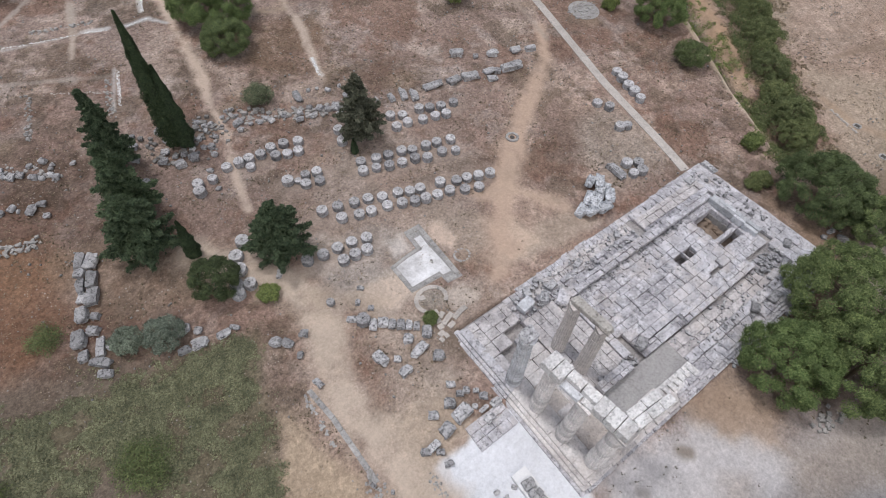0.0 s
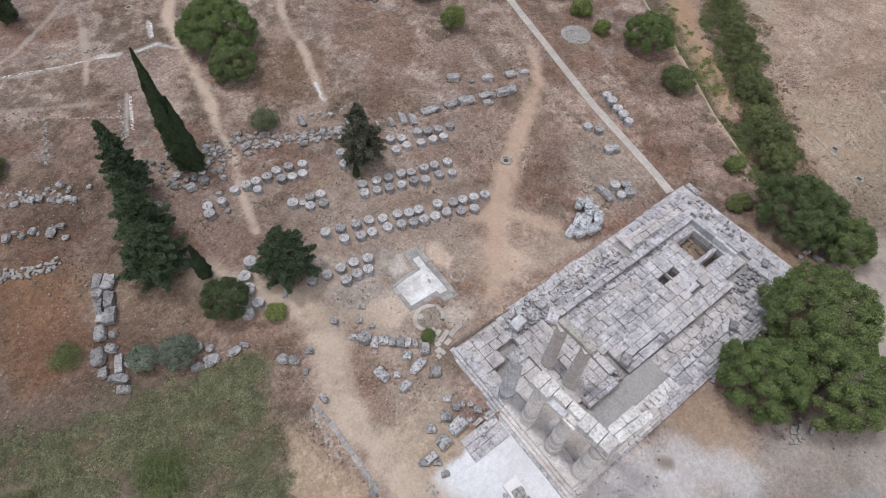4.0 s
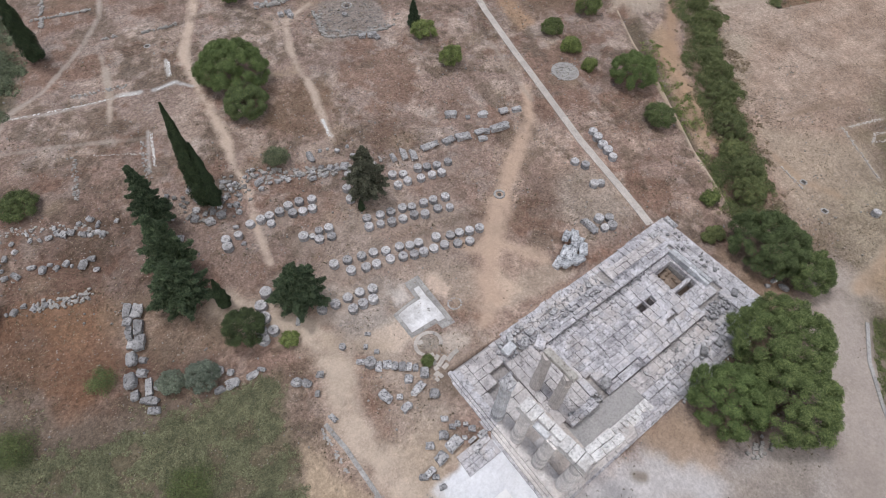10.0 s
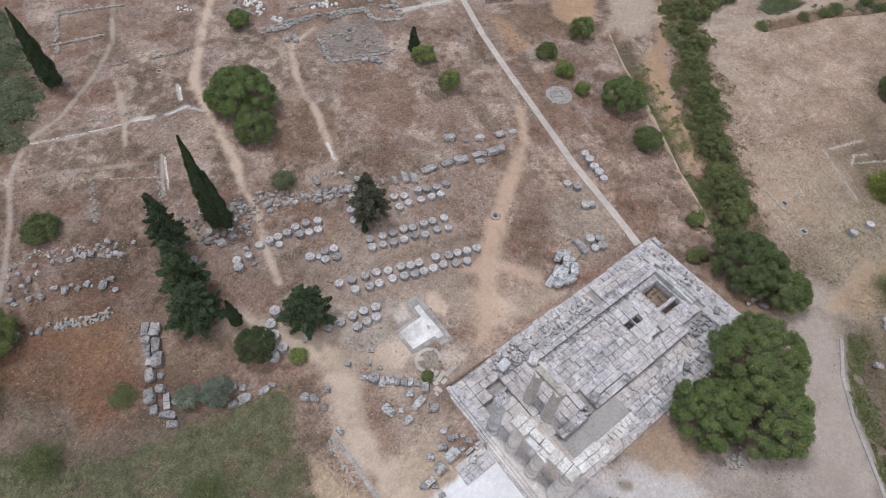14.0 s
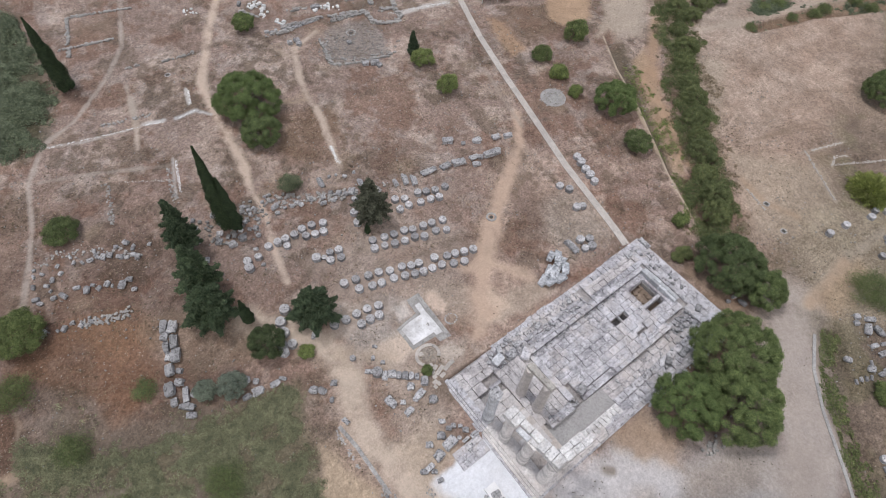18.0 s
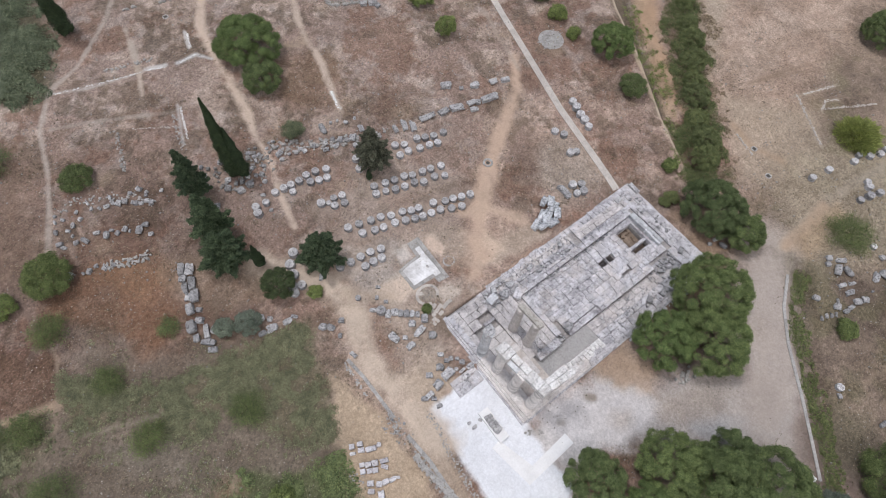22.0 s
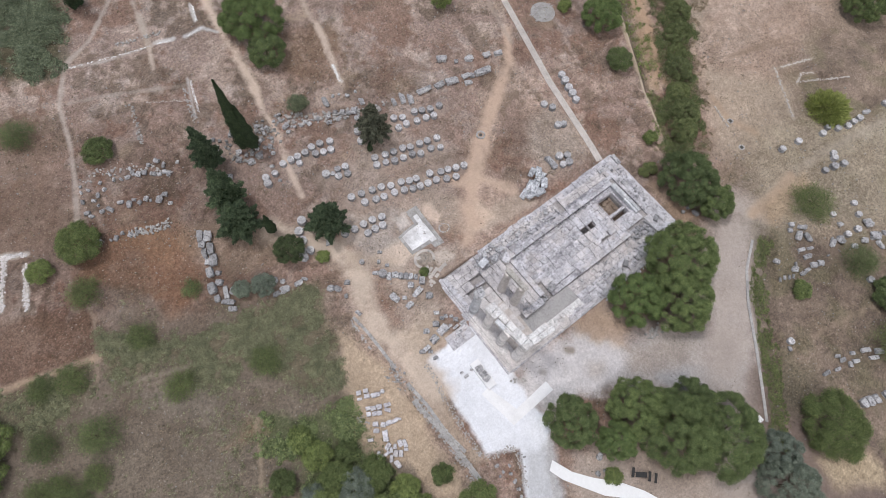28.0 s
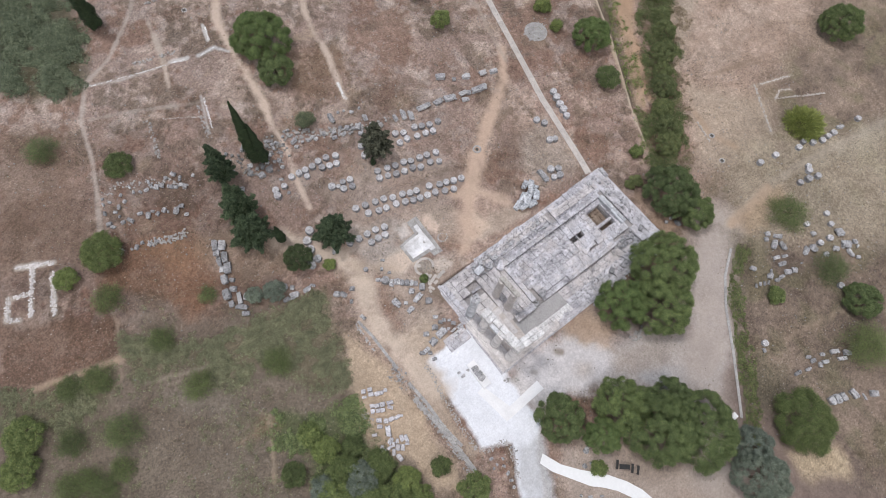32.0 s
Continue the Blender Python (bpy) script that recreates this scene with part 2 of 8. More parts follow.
def plain_mat(name, col, rough=0.7, metal=0.0, vary=0.25):
    m, n, l, b = mat(name, rough)
    b.inputs["Metallic"].default_value = metal
    pos = n.new("ShaderNodeNewGeometry").outputs["Position"]
    f = noise_node(n, l, 2.0, 5, 0.6, pos)
    l.new(mix(n, l, "MULTIPLY", 1.0, col, ramp(n, l, f.outputs["Fac"], ((0.25, grey(1 - vary)), (0.75, grey(1 + vary))))), b.inputs["Base Color"])
    return m


BARK = plain_mat("bark", (0.11, 0.085, 0.06), 0.95)
WHITEPAINT = plain_mat("white_paint", (0.75, 0.75, 0.74), 0.6, 0.0, 0.08)
CLOTH = plain_mat("white_geotextile", (0.8, 0.8, 0.8), 0.9, 0.0, 0.05)


# ---- helpers of this scene ----
RNG = np.random.RandomState(7)


def mesh_from(name, verts, faces, material, smooth=False):
    me = bpy.data.meshes.new(name)
    me.from_pydata([tuple(v) for v in verts], [], [tuple(f) for f in faces])
    me.materials.append(material)
    if smooth:
        me.polygons.foreach_set("use_smooth", [True] * len(me.polygons))
    me.update()
    return me


def part(name, data, material, parent, label=""):
    """Links a bmesh or a mesh as one mesh object under a thing."""
    if isinstance(data, bmesh.types.BMesh):
        me = bpy.data.meshes.new(name)
        data.to_mesh(me)
        data.free()
        me.materials.append(material)
        data = me
    ob = new(name, data)
    ob.parent = parent
    return tagged(ob, label)


def vnoise(x, y, cell, seed):
    """Smooth value noise from 0 to 1 on arrays."""
    g = np.random.RandomState(seed).rand(257, 257)
    u, v = x / cell + 1000.5, y / cell + 1000.5
    i, j = np.floor(u).astype(int), np.floor(v).astype(int)
    a, b = u - i, v - j
    a, b = a * a * (3 - 2 * a), b * b * (3 - 2 * b)
    i, j = i % 256, j % 256
    return (g[i, j] * (1 - a) + g[i + 1, j] * a) * (1 - b) + (g[i, j + 1] * (1 - a) + g[i + 1, j + 1] * a) * b


def fractal(x, y, cell, seed):
    return (vnoise(x, y, cell, seed) + 0.5 * vnoise(x, y, cell / 2.3, seed + 1) + 0.25 * vnoise(x, y, cell / 5.1, seed + 2)) / 1.75


def to_line(x, y, line):
    """Distance from points to a polyline."""
    best = np.full(x.shape, 1e9)
    for (ax, ay), (bx, by) in zip(line, line[1:]):
        dx, dy = bx - ax, by - ay
        k = np.clip(((x - ax) * dx + (y - ay) * dy) / (dx * dx + dy * dy + 1e-9), 0, 1)
        best = np.minimum(best, np.hypot(x - ax - k * dx, y - ay - k * dy))
    return best


def side_of(x, y, poly):
    """Signed distance to a polygon, negative inside."""
    inside = np.zeros(x.shape, bool)
    for (ax, ay), (bx, by) in zip(poly, poly[1:] + poly[:1]):
        cross = ((ay > y) != (by > y)) & (x < (bx - ax) * (y - ay) / (by - ay + 1e-12) + ax)
        inside ^= cross
    d = to_line(x, y, poly + poly[:1])
    return np.where(inside, -d, d)


# ---- the ground: one sheet to the horizon ----
WALKWAY = ((42.1, 92.5), (40.7, 88.4), (33.3, 68.4), (29.1, 54), (25.7, 41.1), (22.6, 29.9), (19.3, 13.6), (18.5, 10.5))
DITCH = ((57.6, 52.9), (51.9, 43.5), (47, 33.2), (42.1, 24.7), (37.6, 17), (32.4, 5.9))
HEDGE = ((96, 64), (82.1, 52.9), (69.9, 39.7), (57.4, 27.6), (48, 18.2), (40.3, 9.7), (34.8, 2.4))
ROADEDGE = ((30.8, -19.1), (25.3, -22.4), (20.7, -26.8), (15.6, -33.2), (11.5, -38), (7.6, -42.5), (5.1, -45.5))
TRENCH = ((90.6, 36.9), (95.1, 35.6), (105.3, 33.3), (115.2, 31.3), (128.3, 27.5), (138.4, 25.2), (140.8, 21.3), (128.5, 20.1), (117.1, 24.5), (108.2, 28.7), (100.7, 30.4), (89.5, 33.9))
HOLLOW = ((99.3, 41.2), (103.7, 41.3), (108.6, 39.5), (110.2, 36.7), (106.9, 34.8), (101.4, 35.7), (96.8, 37.2), (97, 39.3))
TRACKS = []


def track(width, strength, colour, line):
    TRACKS.append((width, strength, colour, line))


for ends in (((-25.5, 31), (-4, 24.8)), ((-17.5, 35.2), (-4.8, 31.6)), ((-9.5, 40), (0.5, 37.8)), ((-30, 26), (-22.5, 24.8)), ((-30, 44), (-21.5, 43.2)), ((-26.5, 37.8), (-22, 37)), ((-17, 41.5), (-14, 41.5))):
    track(1.9, 0.55, (0.40, 0.325, 0.275), ends)
track(1.3, 1.0, (0.505, 0.372, 0.286), ((24, 45.6), (19.1, 38.7), (11.4, 33.5), (4.4, 29.1), (-3.9, 22.9), (-9.1, 16.7)))
track(1.8, 1.0, (0.515, 0.382, 0.297), ((1.3, 26.4), (-2.6, 22.7), (-7.9, 18.7), (-9.5, 14.8), (-13.1, 12.8)))
track(1.2, 0.9, (0.505, 0.378, 0.293), ((-3.2, 21.6), (-1.7, 19.2), (0.4, 16.1)))
track(1.3, 0.9, (0.505, 0.378, 0.293), ((-3.7, 22), (-6.6, 22.6), (-7.3, 23.8)))
track(0.95, 1.0, (0.55, 0.44, 0.36), ((-5.4, 117.3), (-15.1, 102.8), (-23.9, 87.6), (-25.6, 76.2), (-25.6, 73.1), (-26.6, 64.2), (-28.1, 57.8)))
track(0.55, 1.0, (0.53, 0.425, 0.35), ((-28.1, 57.8), (-28.7, 50.9), (-30.9, 43.9), (-32.1, 37.4)))
track(0.7, 1.0, (0.50, 0.405, 0.335), ((3.6, 89.7), (-3.1, 87), (-6.4, 79.3), (-8.3, 72.4), (-8.4, 68.5), (-10.3, 61.4), (-12.6, 53.5)))
track(0.5, 0.6, (0.40, 0.32, 0.255), ((-9.6, 95.8), (-6.9, 90.6), (-5.2, 85)))
track(1.1, 0.7, (0.37, 0.29, 0.22), ((-15.2, 74.6), (-9.2, 72)))
track(2.4, 0.95, (0.57, 0.47, 0.385), ((-39.6, 35.3), (-35.1, 28.5), (-32.3, 23.2), (-32.9, 17.8), (-34.5, 13.6), (-34.7, 7.2), (-34.3, -0.1), (-32.8, -5.5)))
track(2.0, 0.6, (0.38, 0.3, 0.225), ((-27.1, 17.6), (-30.7, 21.7)))
track(0.5, 0.85, (0.42, 0.36, 0.315), ((-24.8, 129.2), (-32.4, 107), (-38.2, 99), (-47.2, 90.6), (-53.9, 87.4), (-58.4, 79.8), (-60.7, 69.7), (-63.3, 62.6), (-66.7, 54.3)))
track(0.36, 0.75, (0.49, 0.45, 0.415), ((-54.1, 87), (-47.5, 84.3), (-38.2, 82.6)))
track(0.55, 1.0, (0.45, 0.37, 0.31), ((-40.4, 77.4), (-38.4, 83.9), (-37.3, 88.7), (-36.2, 94.7)))
track(0.5, 0.6, (0.39, 0.345, 0.3), ((-56.7, 79.1), (-49.6, 76.4), (-37.6, 70.7)))
track(0.26, 0.8, (0.56, 0.53, 0.5), ((-36.3, 71.8), (-39.3, 63.2)))
track(0.9, 0.7, (0.42, 0.37, 0.325), ((35.3, 82.5), (24.6, 84.7)))
track(0.7, 0.6, (0.40, 0.35, 0.305), ((37.5, 91), (34.9, 81.5)))
track(0.7, 0.6, (0.38, 0.32, 0.27), ((27.2, 59.6), (24, 48.1), (22.6, 42.2)))
track(0.7, 0.8, (0.44, 0.33, 0.24), ((-87.4, 36), (-80.5, 34.1), (-73.7, 32.2)))
track(0.5, 0.6, (0.36, 0.28, 0.21), ((25.6, -38.1), (33.7, -40), (40.7, -41.7)))
track(0.35, 0.95, (0.7, 0.68, 0.65), ((-11.4, 58.4), (-12.1, 54.2)))
track(0.35, 0.85, (0.58, 0.56, 0.54), ((-27, 87.7), (-28.2, 83.2)))
track(0.5, 0.85, (0.55, 0.54, 0.53), ((-31.6, 81), (-27.9, 81.1), (-26, 78.4)))
track(0.45, 0.9, (0.58, 0.56, 0.54), ((-37.3, 82.9), (-33.9, 81.8)))
track(0.6, 0.7, (0.42, 0.36, 0.31), ((-36, 94.5), (-37.1, 88.5), (-38.5, 83)))
track(1.8, 0.8, (0.40, 0.27, 0.18), ((74.4, 51.3), (53.8, 35.7), (47.9, 23.3), (44, 16.7)))
track(5.2, 0.9, (0.42, 0.362, 0.325), ((32.3, -13.3), (26.9, -17.7), (20.6, -23.2), (11.4, -30.1), (4.4, -35.1), (-2.4, -45.6)))
track(0.3, 1.0, (0.52, 0.43, 0.335), DITCH)
track(0.5, 0.9, (0.42, 0.33, 0.245), ((46.3, 33.2), (43.2, 27.4), (40, 21.2)))
track(0.4, 0.45, (0.24, 0.18, 0.13), ((59.8, 12.5), (79.2, 7.3)))
track(0.4, 0.6, (0.42, 0.36, 0.29), ((64.2, 4.9), (75.4, 1.3)))
track(0.4, 0.8, (0.42, 0.36, 0.3), ((65.7, 4.7), (59.1, -6.1)))
track(0.4, 0.5, (0.2, 0.15, 0.11), ((66.7, -0.5), (78, -6.6)))
track(1.3, 0.8, (0.43, 0.355, 0.29), ((75.5, 42.8), (88.9, 38.7), (106.8, 34.2), (121.6, 30.2), (140.4, 26.2)))
track(0.6, 0.6, (0.42, 0.345, 0.285), ((81.8, 47.7), (87.3, 45.9), (99.3, 41.8)))
track(0.9, 0.9, (0.56, 0.52, 0.49), ((23.3, 84.8), (28.4, 84.4), (34.9, 83.1)))
track(0.75, 0.9, (0.29, 0.245, 0.205), ((-11.7, -13.0), (-11, -13.6)))
track(0.45, 0.7, (0.31, 0.27, 0.235), ((-17.7, -13.2), (-17.3, -13.5)))
track(0.9, 0.7, (0.36, 0.335, 0.32), ((-22.1, -11.4), (-21.2, -12.6)))
track(0.5, 0.75, (0.34, 0.30, 0.285), ((-20.9, -10.9), (-20.4, -11.6)))
track(0.45, 0.8, (0.38, 0.32, 0.255), ((66.9, 3.9), (74.4, 1.6)))
track(0.35, 0.5, (0.24, 0.18, 0.13), ((59.2, 12.6), (71.7, 8.1), (78.4, 4)))
track(0.45, 0.8, (0.38, 0.32, 0.255), ((66.6, -0.9), (69.6, 0.2), (72.1, -1.2)))
track(0.9, 0.45, (0.38, 0.325, 0.265), ((33.7, -15.1), (43, -14.2), (55.4, -14.9), (69, -16.9), (83.9, -19.9)))
track(1.0, 0.7, (0.40, 0.29, 0.205), ((48.5, 7.6), (47.4, 1.3), (49.5, -3.6)))
track(1.1, 0.7, (0.43, 0.31, 0.22), ((47.9, -14.7), (41.1, -15), (34.7, -15.6)))
track(0.5, 1.0, (0.52, 0.475, 0.425), ((-80.8, 57.9), (-75.3, 55.1)))
track(0.5, 1.0, (0.50, 0.455, 0.405), ((-78.4, 56.8), (-82.6, 48.1)))
track(0.5, 1.0, (0.54, 0.495, 0.445), ((-76.4, 53.3), (-79.2, 46.2)))
track(0.5, 1.0, (0.50, 0.455, 0.405), ((-83.5, 52.9), (-80.9, 52)))
track(0.5, 1.0, (0.48, 0.435, 0.385), ((-84.3, 53.3), (-86.1, 49.8), (-84.4, 48.5)))
track(0.45, 0.8, (0.33, 0.26, 0.19), ((-63.6, -0.6), (-60.9, 4.3), (-58.9, 8.8)))
track(0.35, 0.7, (0.31, 0.24, 0.185), ((-71.2, 42.5), (-71.4, 38.5), (-73.6, 32.5), (-75.7, 28.8)))
track(0.4, 0.7, (0.27, 0.23, 0.18), ((-73.3, 26.4), (-66.1, 23.4), (-60.5, 21.6)))
PATCHES = []


def patch(softness, strength, colour, weeds, outline):
    PATCHES.append((softness, strength, colour, weeds, outline))


patch(6.0, 0.8, (0.165, 0.137, 0.108), 0.75, ((-97.8, 42.8), (-83.1, 32.7), (-74, 31.8), (-66.4, 41.3), (-61.3, 32.3), (-37.2, 19.6), (-45.6, 3), (-45.2, -9), (-53.2, -20.1), (-108.8, 23.7)))
patch(4.0, 0.85, (0.44, 0.405, 0.39), 0.3, ((-14.9, -19.1), (-5.4, -18.1), (2.4, -19.3), (9.5, -26), (3.5, -33.1), (0.1, -30.5), (-8.3, -24.2)))
patch(4.0, 0.8, (0.37, 0.31, 0.265), 0.3, ((-22.6, -25.3), (-16, -29.2), (-0.6, -48.1), (-5.3, -53.5), (-29.1, -34.8)))
patch(3.0, 0.9, (0.60, 0.57, 0.565), 0.2, ((-24, -5.9), (-21.7, -11.2), (-7.7, -11.1), (-2.9, -15.4), (-2.8, -20.7), (-10.9, -20.9), (-15.3, -19.5), (-21.2, -19.2), (-25, -15.1)))
patch(2.5, 0.8, (0.40, 0.31, 0.235), 0.3, ((-8.2, -10), (-0.4, -11.1), (-0.8, -15.6), (-6.4, -16)))
patch(3.0, 0.5, (0.46, 0.35, 0.27), 0.3, ((-10.3, 19.9), (-4.2, 18.5), (-5.5, 13.4), (-10.2, 13.8), (-14.7, 14.3)))
patch(3.0, 0.8, (0.48, 0.39, 0.305), 0.2, ((-24.4, 21.3), (-18.3, 16.8), (-26.2, 17), (-29.7, 19.5)))
patch(3.0, 0.8, (0.48, 0.39, 0.305), 0.2, ((-33.8, 6.6), (-26.4, 6.2), (-25.6, 0.4), (-33, -1.7), (-34.6, 2.1)))
patch(3.0, 0.35, (0.43, 0.33, 0.255), 0.4, ((17.9, 41.4), (22.3, 40.2), (15.1, 32.6), (6.6, 28.4), (-0.9, 20.8), (-4.2, 18.5), (-7.4, 20.8), (-2.8, 25.3), (5.2, 31)))
patch(3.0, 0.5, (0.15, 0.105, 0.08), 0.9, ((-7, 29.9), (2.2, 28.2), (3.5, 22.4), (-7.1, 22.2)))
patch(3.0, 0.4, (0.15, 0.11, 0.085), 0.9, ((-7.4, 55.3), (5.5, 48.1), (-3.5, 42.2), (-11.5, 49.4)))
patch(3.0, 0.5, (0.155, 0.11, 0.085), 0.9, ((14.7, 31.2), (17.5, 24.1), (9.3, 18.3), (2, 18.7), (3.4, 24.1)))
patch(3.0, 0.85, (0.075, 0.075, 0.045), 0.9, ((-60.7, 141.2), (-47.4, 128), (-47.7, 110.3), (-48.6, 98.9), (-53, 89.3), (-57.3, 85.5), (-65, 90.8), (-74.2, 106.9)))
patch(4.0, 0.6, (0.46, 0.385, 0.32), 0.45, ((-25.9, 20.5), (-22.6, 20.9), (-23.1, 16.7), (-20.4, 13), (-14.5, 14.2), (-14.8, 10.8), (-22.4, 9.4), (-23.3, 5.3), (-28, 5.8), (-30.4, 8.3), (-30.1, 15)))
patch(2.0, 0.6, (0.18, 0.12, 0.085), 0.7, ((39.2, 73.5), (52.7, 70.3), (66.4, 64.6), (61.2, 59.6), (44.7, 59.9), (34.1, 59.6)))
patch(1.5, 0.85, (0.47, 0.33, 0.225), 0.2, ((56.4, 71.3), (62, 70.1), (66.6, 66.7), (60.7, 59.9), (53, 60.9), (51.8, 65.5)))
patch(2.0, 0.8, (0.44, 0.365, 0.295), 0.3, ((56.2, 53.8), (66.8, 60.2), (77.9, 64.6), (84.1, 62.3), (72.3, 52.6), (65.3, 49.3), (60.7, 53.7)))
patch(1.5, 0.5, (0.26, 0.18, 0.135), 0.5, ((-38.3, 119.9), (-30.4, 118.5), (-32.6, 110.5), (-40.6, 112.2)))
patch(5.0, 0.5, (0.37, 0.31, 0.265), 0.6, ((-22.7, 41.1), (-1.6, 34.2), (-11.8, 18), (-23.6, 20.6), (-31.8, 29.6)))
patch(4.0, 0.6, (0.42, 0.345, 0.265), 0.5, ((51.9, 14.3), (67.3, -0), (53.6, -11.6), (38.1, -2.2)))
patch(3.0, 0.6, (0.37, 0.33, 0.275), 0.7, ((58.8, -15.3), (73.2, -16.9), (84.5, -19.4), (80.7, -22.2), (65.2, -19.9)))
patch(6.0, 0.65, (0.36, 0.305, 0.228), 0.9, ((44.2, -6.6), (65.1, -10.3), (83.9, -19.9), (91.4, -26.1), (65.1, -44.1), (50.1, -31.6), (36.3, -20), (36.2, -13.8)))
patch(2.0, 0.7, (0.38, 0.28, 0.19), 0.4, ((34.3, -15.5), (50.3, -15.9), (49.2, -18.4), (37.2, -19.2)))
patch(2.5, 0.7, (0.40, 0.315, 0.22), 0.8, ((10.5, -52), (17.6, -56.9), (16.5, -60.2), (10.1, -57.6)))
patch(0.8, 0.9, (0.21, 0.145, 0.10), 0.8, TRENCH)
patch(0.8, 0.9, (0.13, 0.11, 0.075), 0.8, HOLLOW)
patch(2.0, 0.8, (0.27, 0.24, 0.22), 0.8, ((3.9, 88.8), (8.8, 88.7), (15.2, 87.1), (16.8, 82.6), (13.5, 74.3), (6.2, 75.4), (0.6, 77.5), (2.2, 84.8)))
patch(1.5, 0.7, (0.42, 0.28, 0.185), 0.4, ((38.7, 72.5), (41.2, 71.7), (40, 65.4), (38.9, 59.3), (35.8, 59.7), (36.5, 65.2)))
patch(2.5, 0.8, (0.42, 0.375, 0.35), 0.4, ((1, -22.2), (0.6, -27.1), (0.2, -31.9), (3.7, -35.8), (13.4, -34.2), (19.9, -28.3), (29.1, -17.8), (21.6, -16.8), (13.1, -23.3), (9.1, -27)))
patch(1.5, 0.8, (0.45, 0.36, 0.28), 0.3, ((-32.2, 0.5), (-36.4, 1), (-36.3, -10), (-35.4, -18.5), (-33.6, -18), (-33.2, -8)))
patch(0.7, 1.0, (0.77, 0.78, 0.815), 0.0, ((-21.8, 0.4), (-31.6, -0.2), (-32.7, -8.7), (-33.3, -17.6), (-28.7, -20.3), (-31.9, -26), (-36.2, -33.5), (-32.5, -36.4), (-29.7, -30), (-25.3, -23.2), (-21.5, -19.6), (-22.3, -16.6), (-21.3, -11.5), (-21.4, -9.8), (-20.6, 0.3)))
patch(1.5, 0.85, (0.155, 0.135, 0.09), 0.9, ((-72.2, 35.3), (-59.4, 25.8), (-50.2, 24), (-38.8, 21.9), (-41.2, 13.4), (-45.1, 5), (-50.1, 7.6), (-55.2, 17.6), (-62.8, 16.1), (-65.2, 25.2), (-74.2, 27.2)))
patch(2.0, 0.75, (0.155, 0.135, 0.09), 0.9, ((-91.8, 39.3), (-84.9, 34.1), (-75.1, 32.6), (-76.6, 26.6), (-85.9, 26.8), (-94.3, 33.3)))
patch(1.5, 0.8, (0.09, 0.11, 0.05), 0.9, ((-57.2, 8.9), (-52.4, 4), (-45.4, 2.3), (-47.5, -4.9), (-46.7, -9.5), (-44.3, -14.2), (-46.9, -20.8), (-61.3, -9.5), (-56, -0.6), (-60.4, 3.8)))
patch(2.0, 0.6, (0.185, 0.105, 0.065), 0.7, ((-69.3, 48.7), (-52, 47.1), (-53.4, 34.3), (-58.2, 29.9), (-65.6, 40.7), (-70.4, 44.2)))
patch(2.0, 0.75, (0.15, 0.095, 0.068), 0.9, ((-87.5, 49.3), (-71.5, 39.9), (-73.5, 32.6), (-87.4, 36), (-91.8, 39.3)))
patch(2.5, 0.4, (0.215, 0.125, 0.075), 0.8, ((-21.4, 75.6), (-5.5, 66.6), (-11.8, 53.1), (-19.5, 58.5)))
patch(1.2, 0.8, (0.52, 0.52, 0.53), 0.1, ((-28.3, -20.9), (-23.3, -22.4), (-28.1, -31.5), (-32.5, -38.5), (-36.9, -35)))
patch(1.5, 0.85, (0.47, 0.365, 0.265), 0.35, ((-40.6, 12.9), (-37.6, 3.1), (-38.4, -9.6), (-39.1, -21.5), (-43.6, -18), (-44.2, -10.9), (-48.9, -6.1), (-45.4, 4.1)))
# Shade round the conifers and cypress, painted as a faint darker soil patch.
patch(5.0, 0.2, (0.17, 0.13, 0.11), 0.5, ((-40, 59.7), (-29.2, 39.5), (-37.5, 26.7), (-53.1, 28.8), (-49.7, 42.7)))
patch(3.0, 0.85, (0.61, 0.58, 0.58), 0.2, ((-21.1, -10.2), (-13.8, -10.1), (-7.1, -16.4), (-5.9, -21.1), (-11.8, -21.5), (-17.7, -16.9), (-18.6, -12.7)))
patch(2.0, 0.8, (0.375, 0.275, 0.205), 0.25, ((-7, -9.4), (-1.4, -10.4), (-0.9, -16), (-2.9, -19.5), (-5.5, -16.3), (-8.3, -11.7)))
patch(2.5, 0.75, (0.35, 0.30, 0.265), 0.35, ((-2.9, -19.5), (4.4, -22.5), (3.9, -27.2), (-3.3, -24.3)))
patch(1.5, 0.7, (0.43, 0.42, 0.425), 0.3, ((-2, -25.9), (3.2, -27.9), (11.5, -33.6), (8.1, -36.3), (0.3, -30.7)))
# Ground beneath the southern trees: their shade put into a darker brown.
patch(3.0, 0.75, (0.27, 0.215, 0.175), 0.4, ((-15.5, -26.8), (-6, -28), (5.3, -39.5), (-1.3, -47.7), (-17, -36.5)))
patch(1.2, 0.8, (0.42, 0.30, 0.205), 0.4, ((63.4, 45.5), (55.3, 34.6), (47.9, 23.3), (40.9, 15.4), (40, 17.7), (47.9, 29.2), (56.4, 42.9)))
patch(1.2, 0.75, (0.13, 0.105, 0.075), 0.8, ((55.3, 49.5), (59.4, 48.1), (52.5, 38.7), (46.6, 28.1), (38.9, 16.8), (37.5, 17.7), (44.9, 31.2), (49.4, 40.7)))
patch(2.0, 0.7, (0.44, 0.365, 0.30), 0.3, ((73.2, 69), (83.4, 62.7), (65.6, 46.6), (59.3, 50.6), (63.6, 58.1)))
patch(3.0, 0.6, (0.43, 0.36, 0.285), 0.6, ((71.4, 35.5), (73.7, 29.4), (55.8, 18), (50.7, 17.7), (57.9, 24.5)))
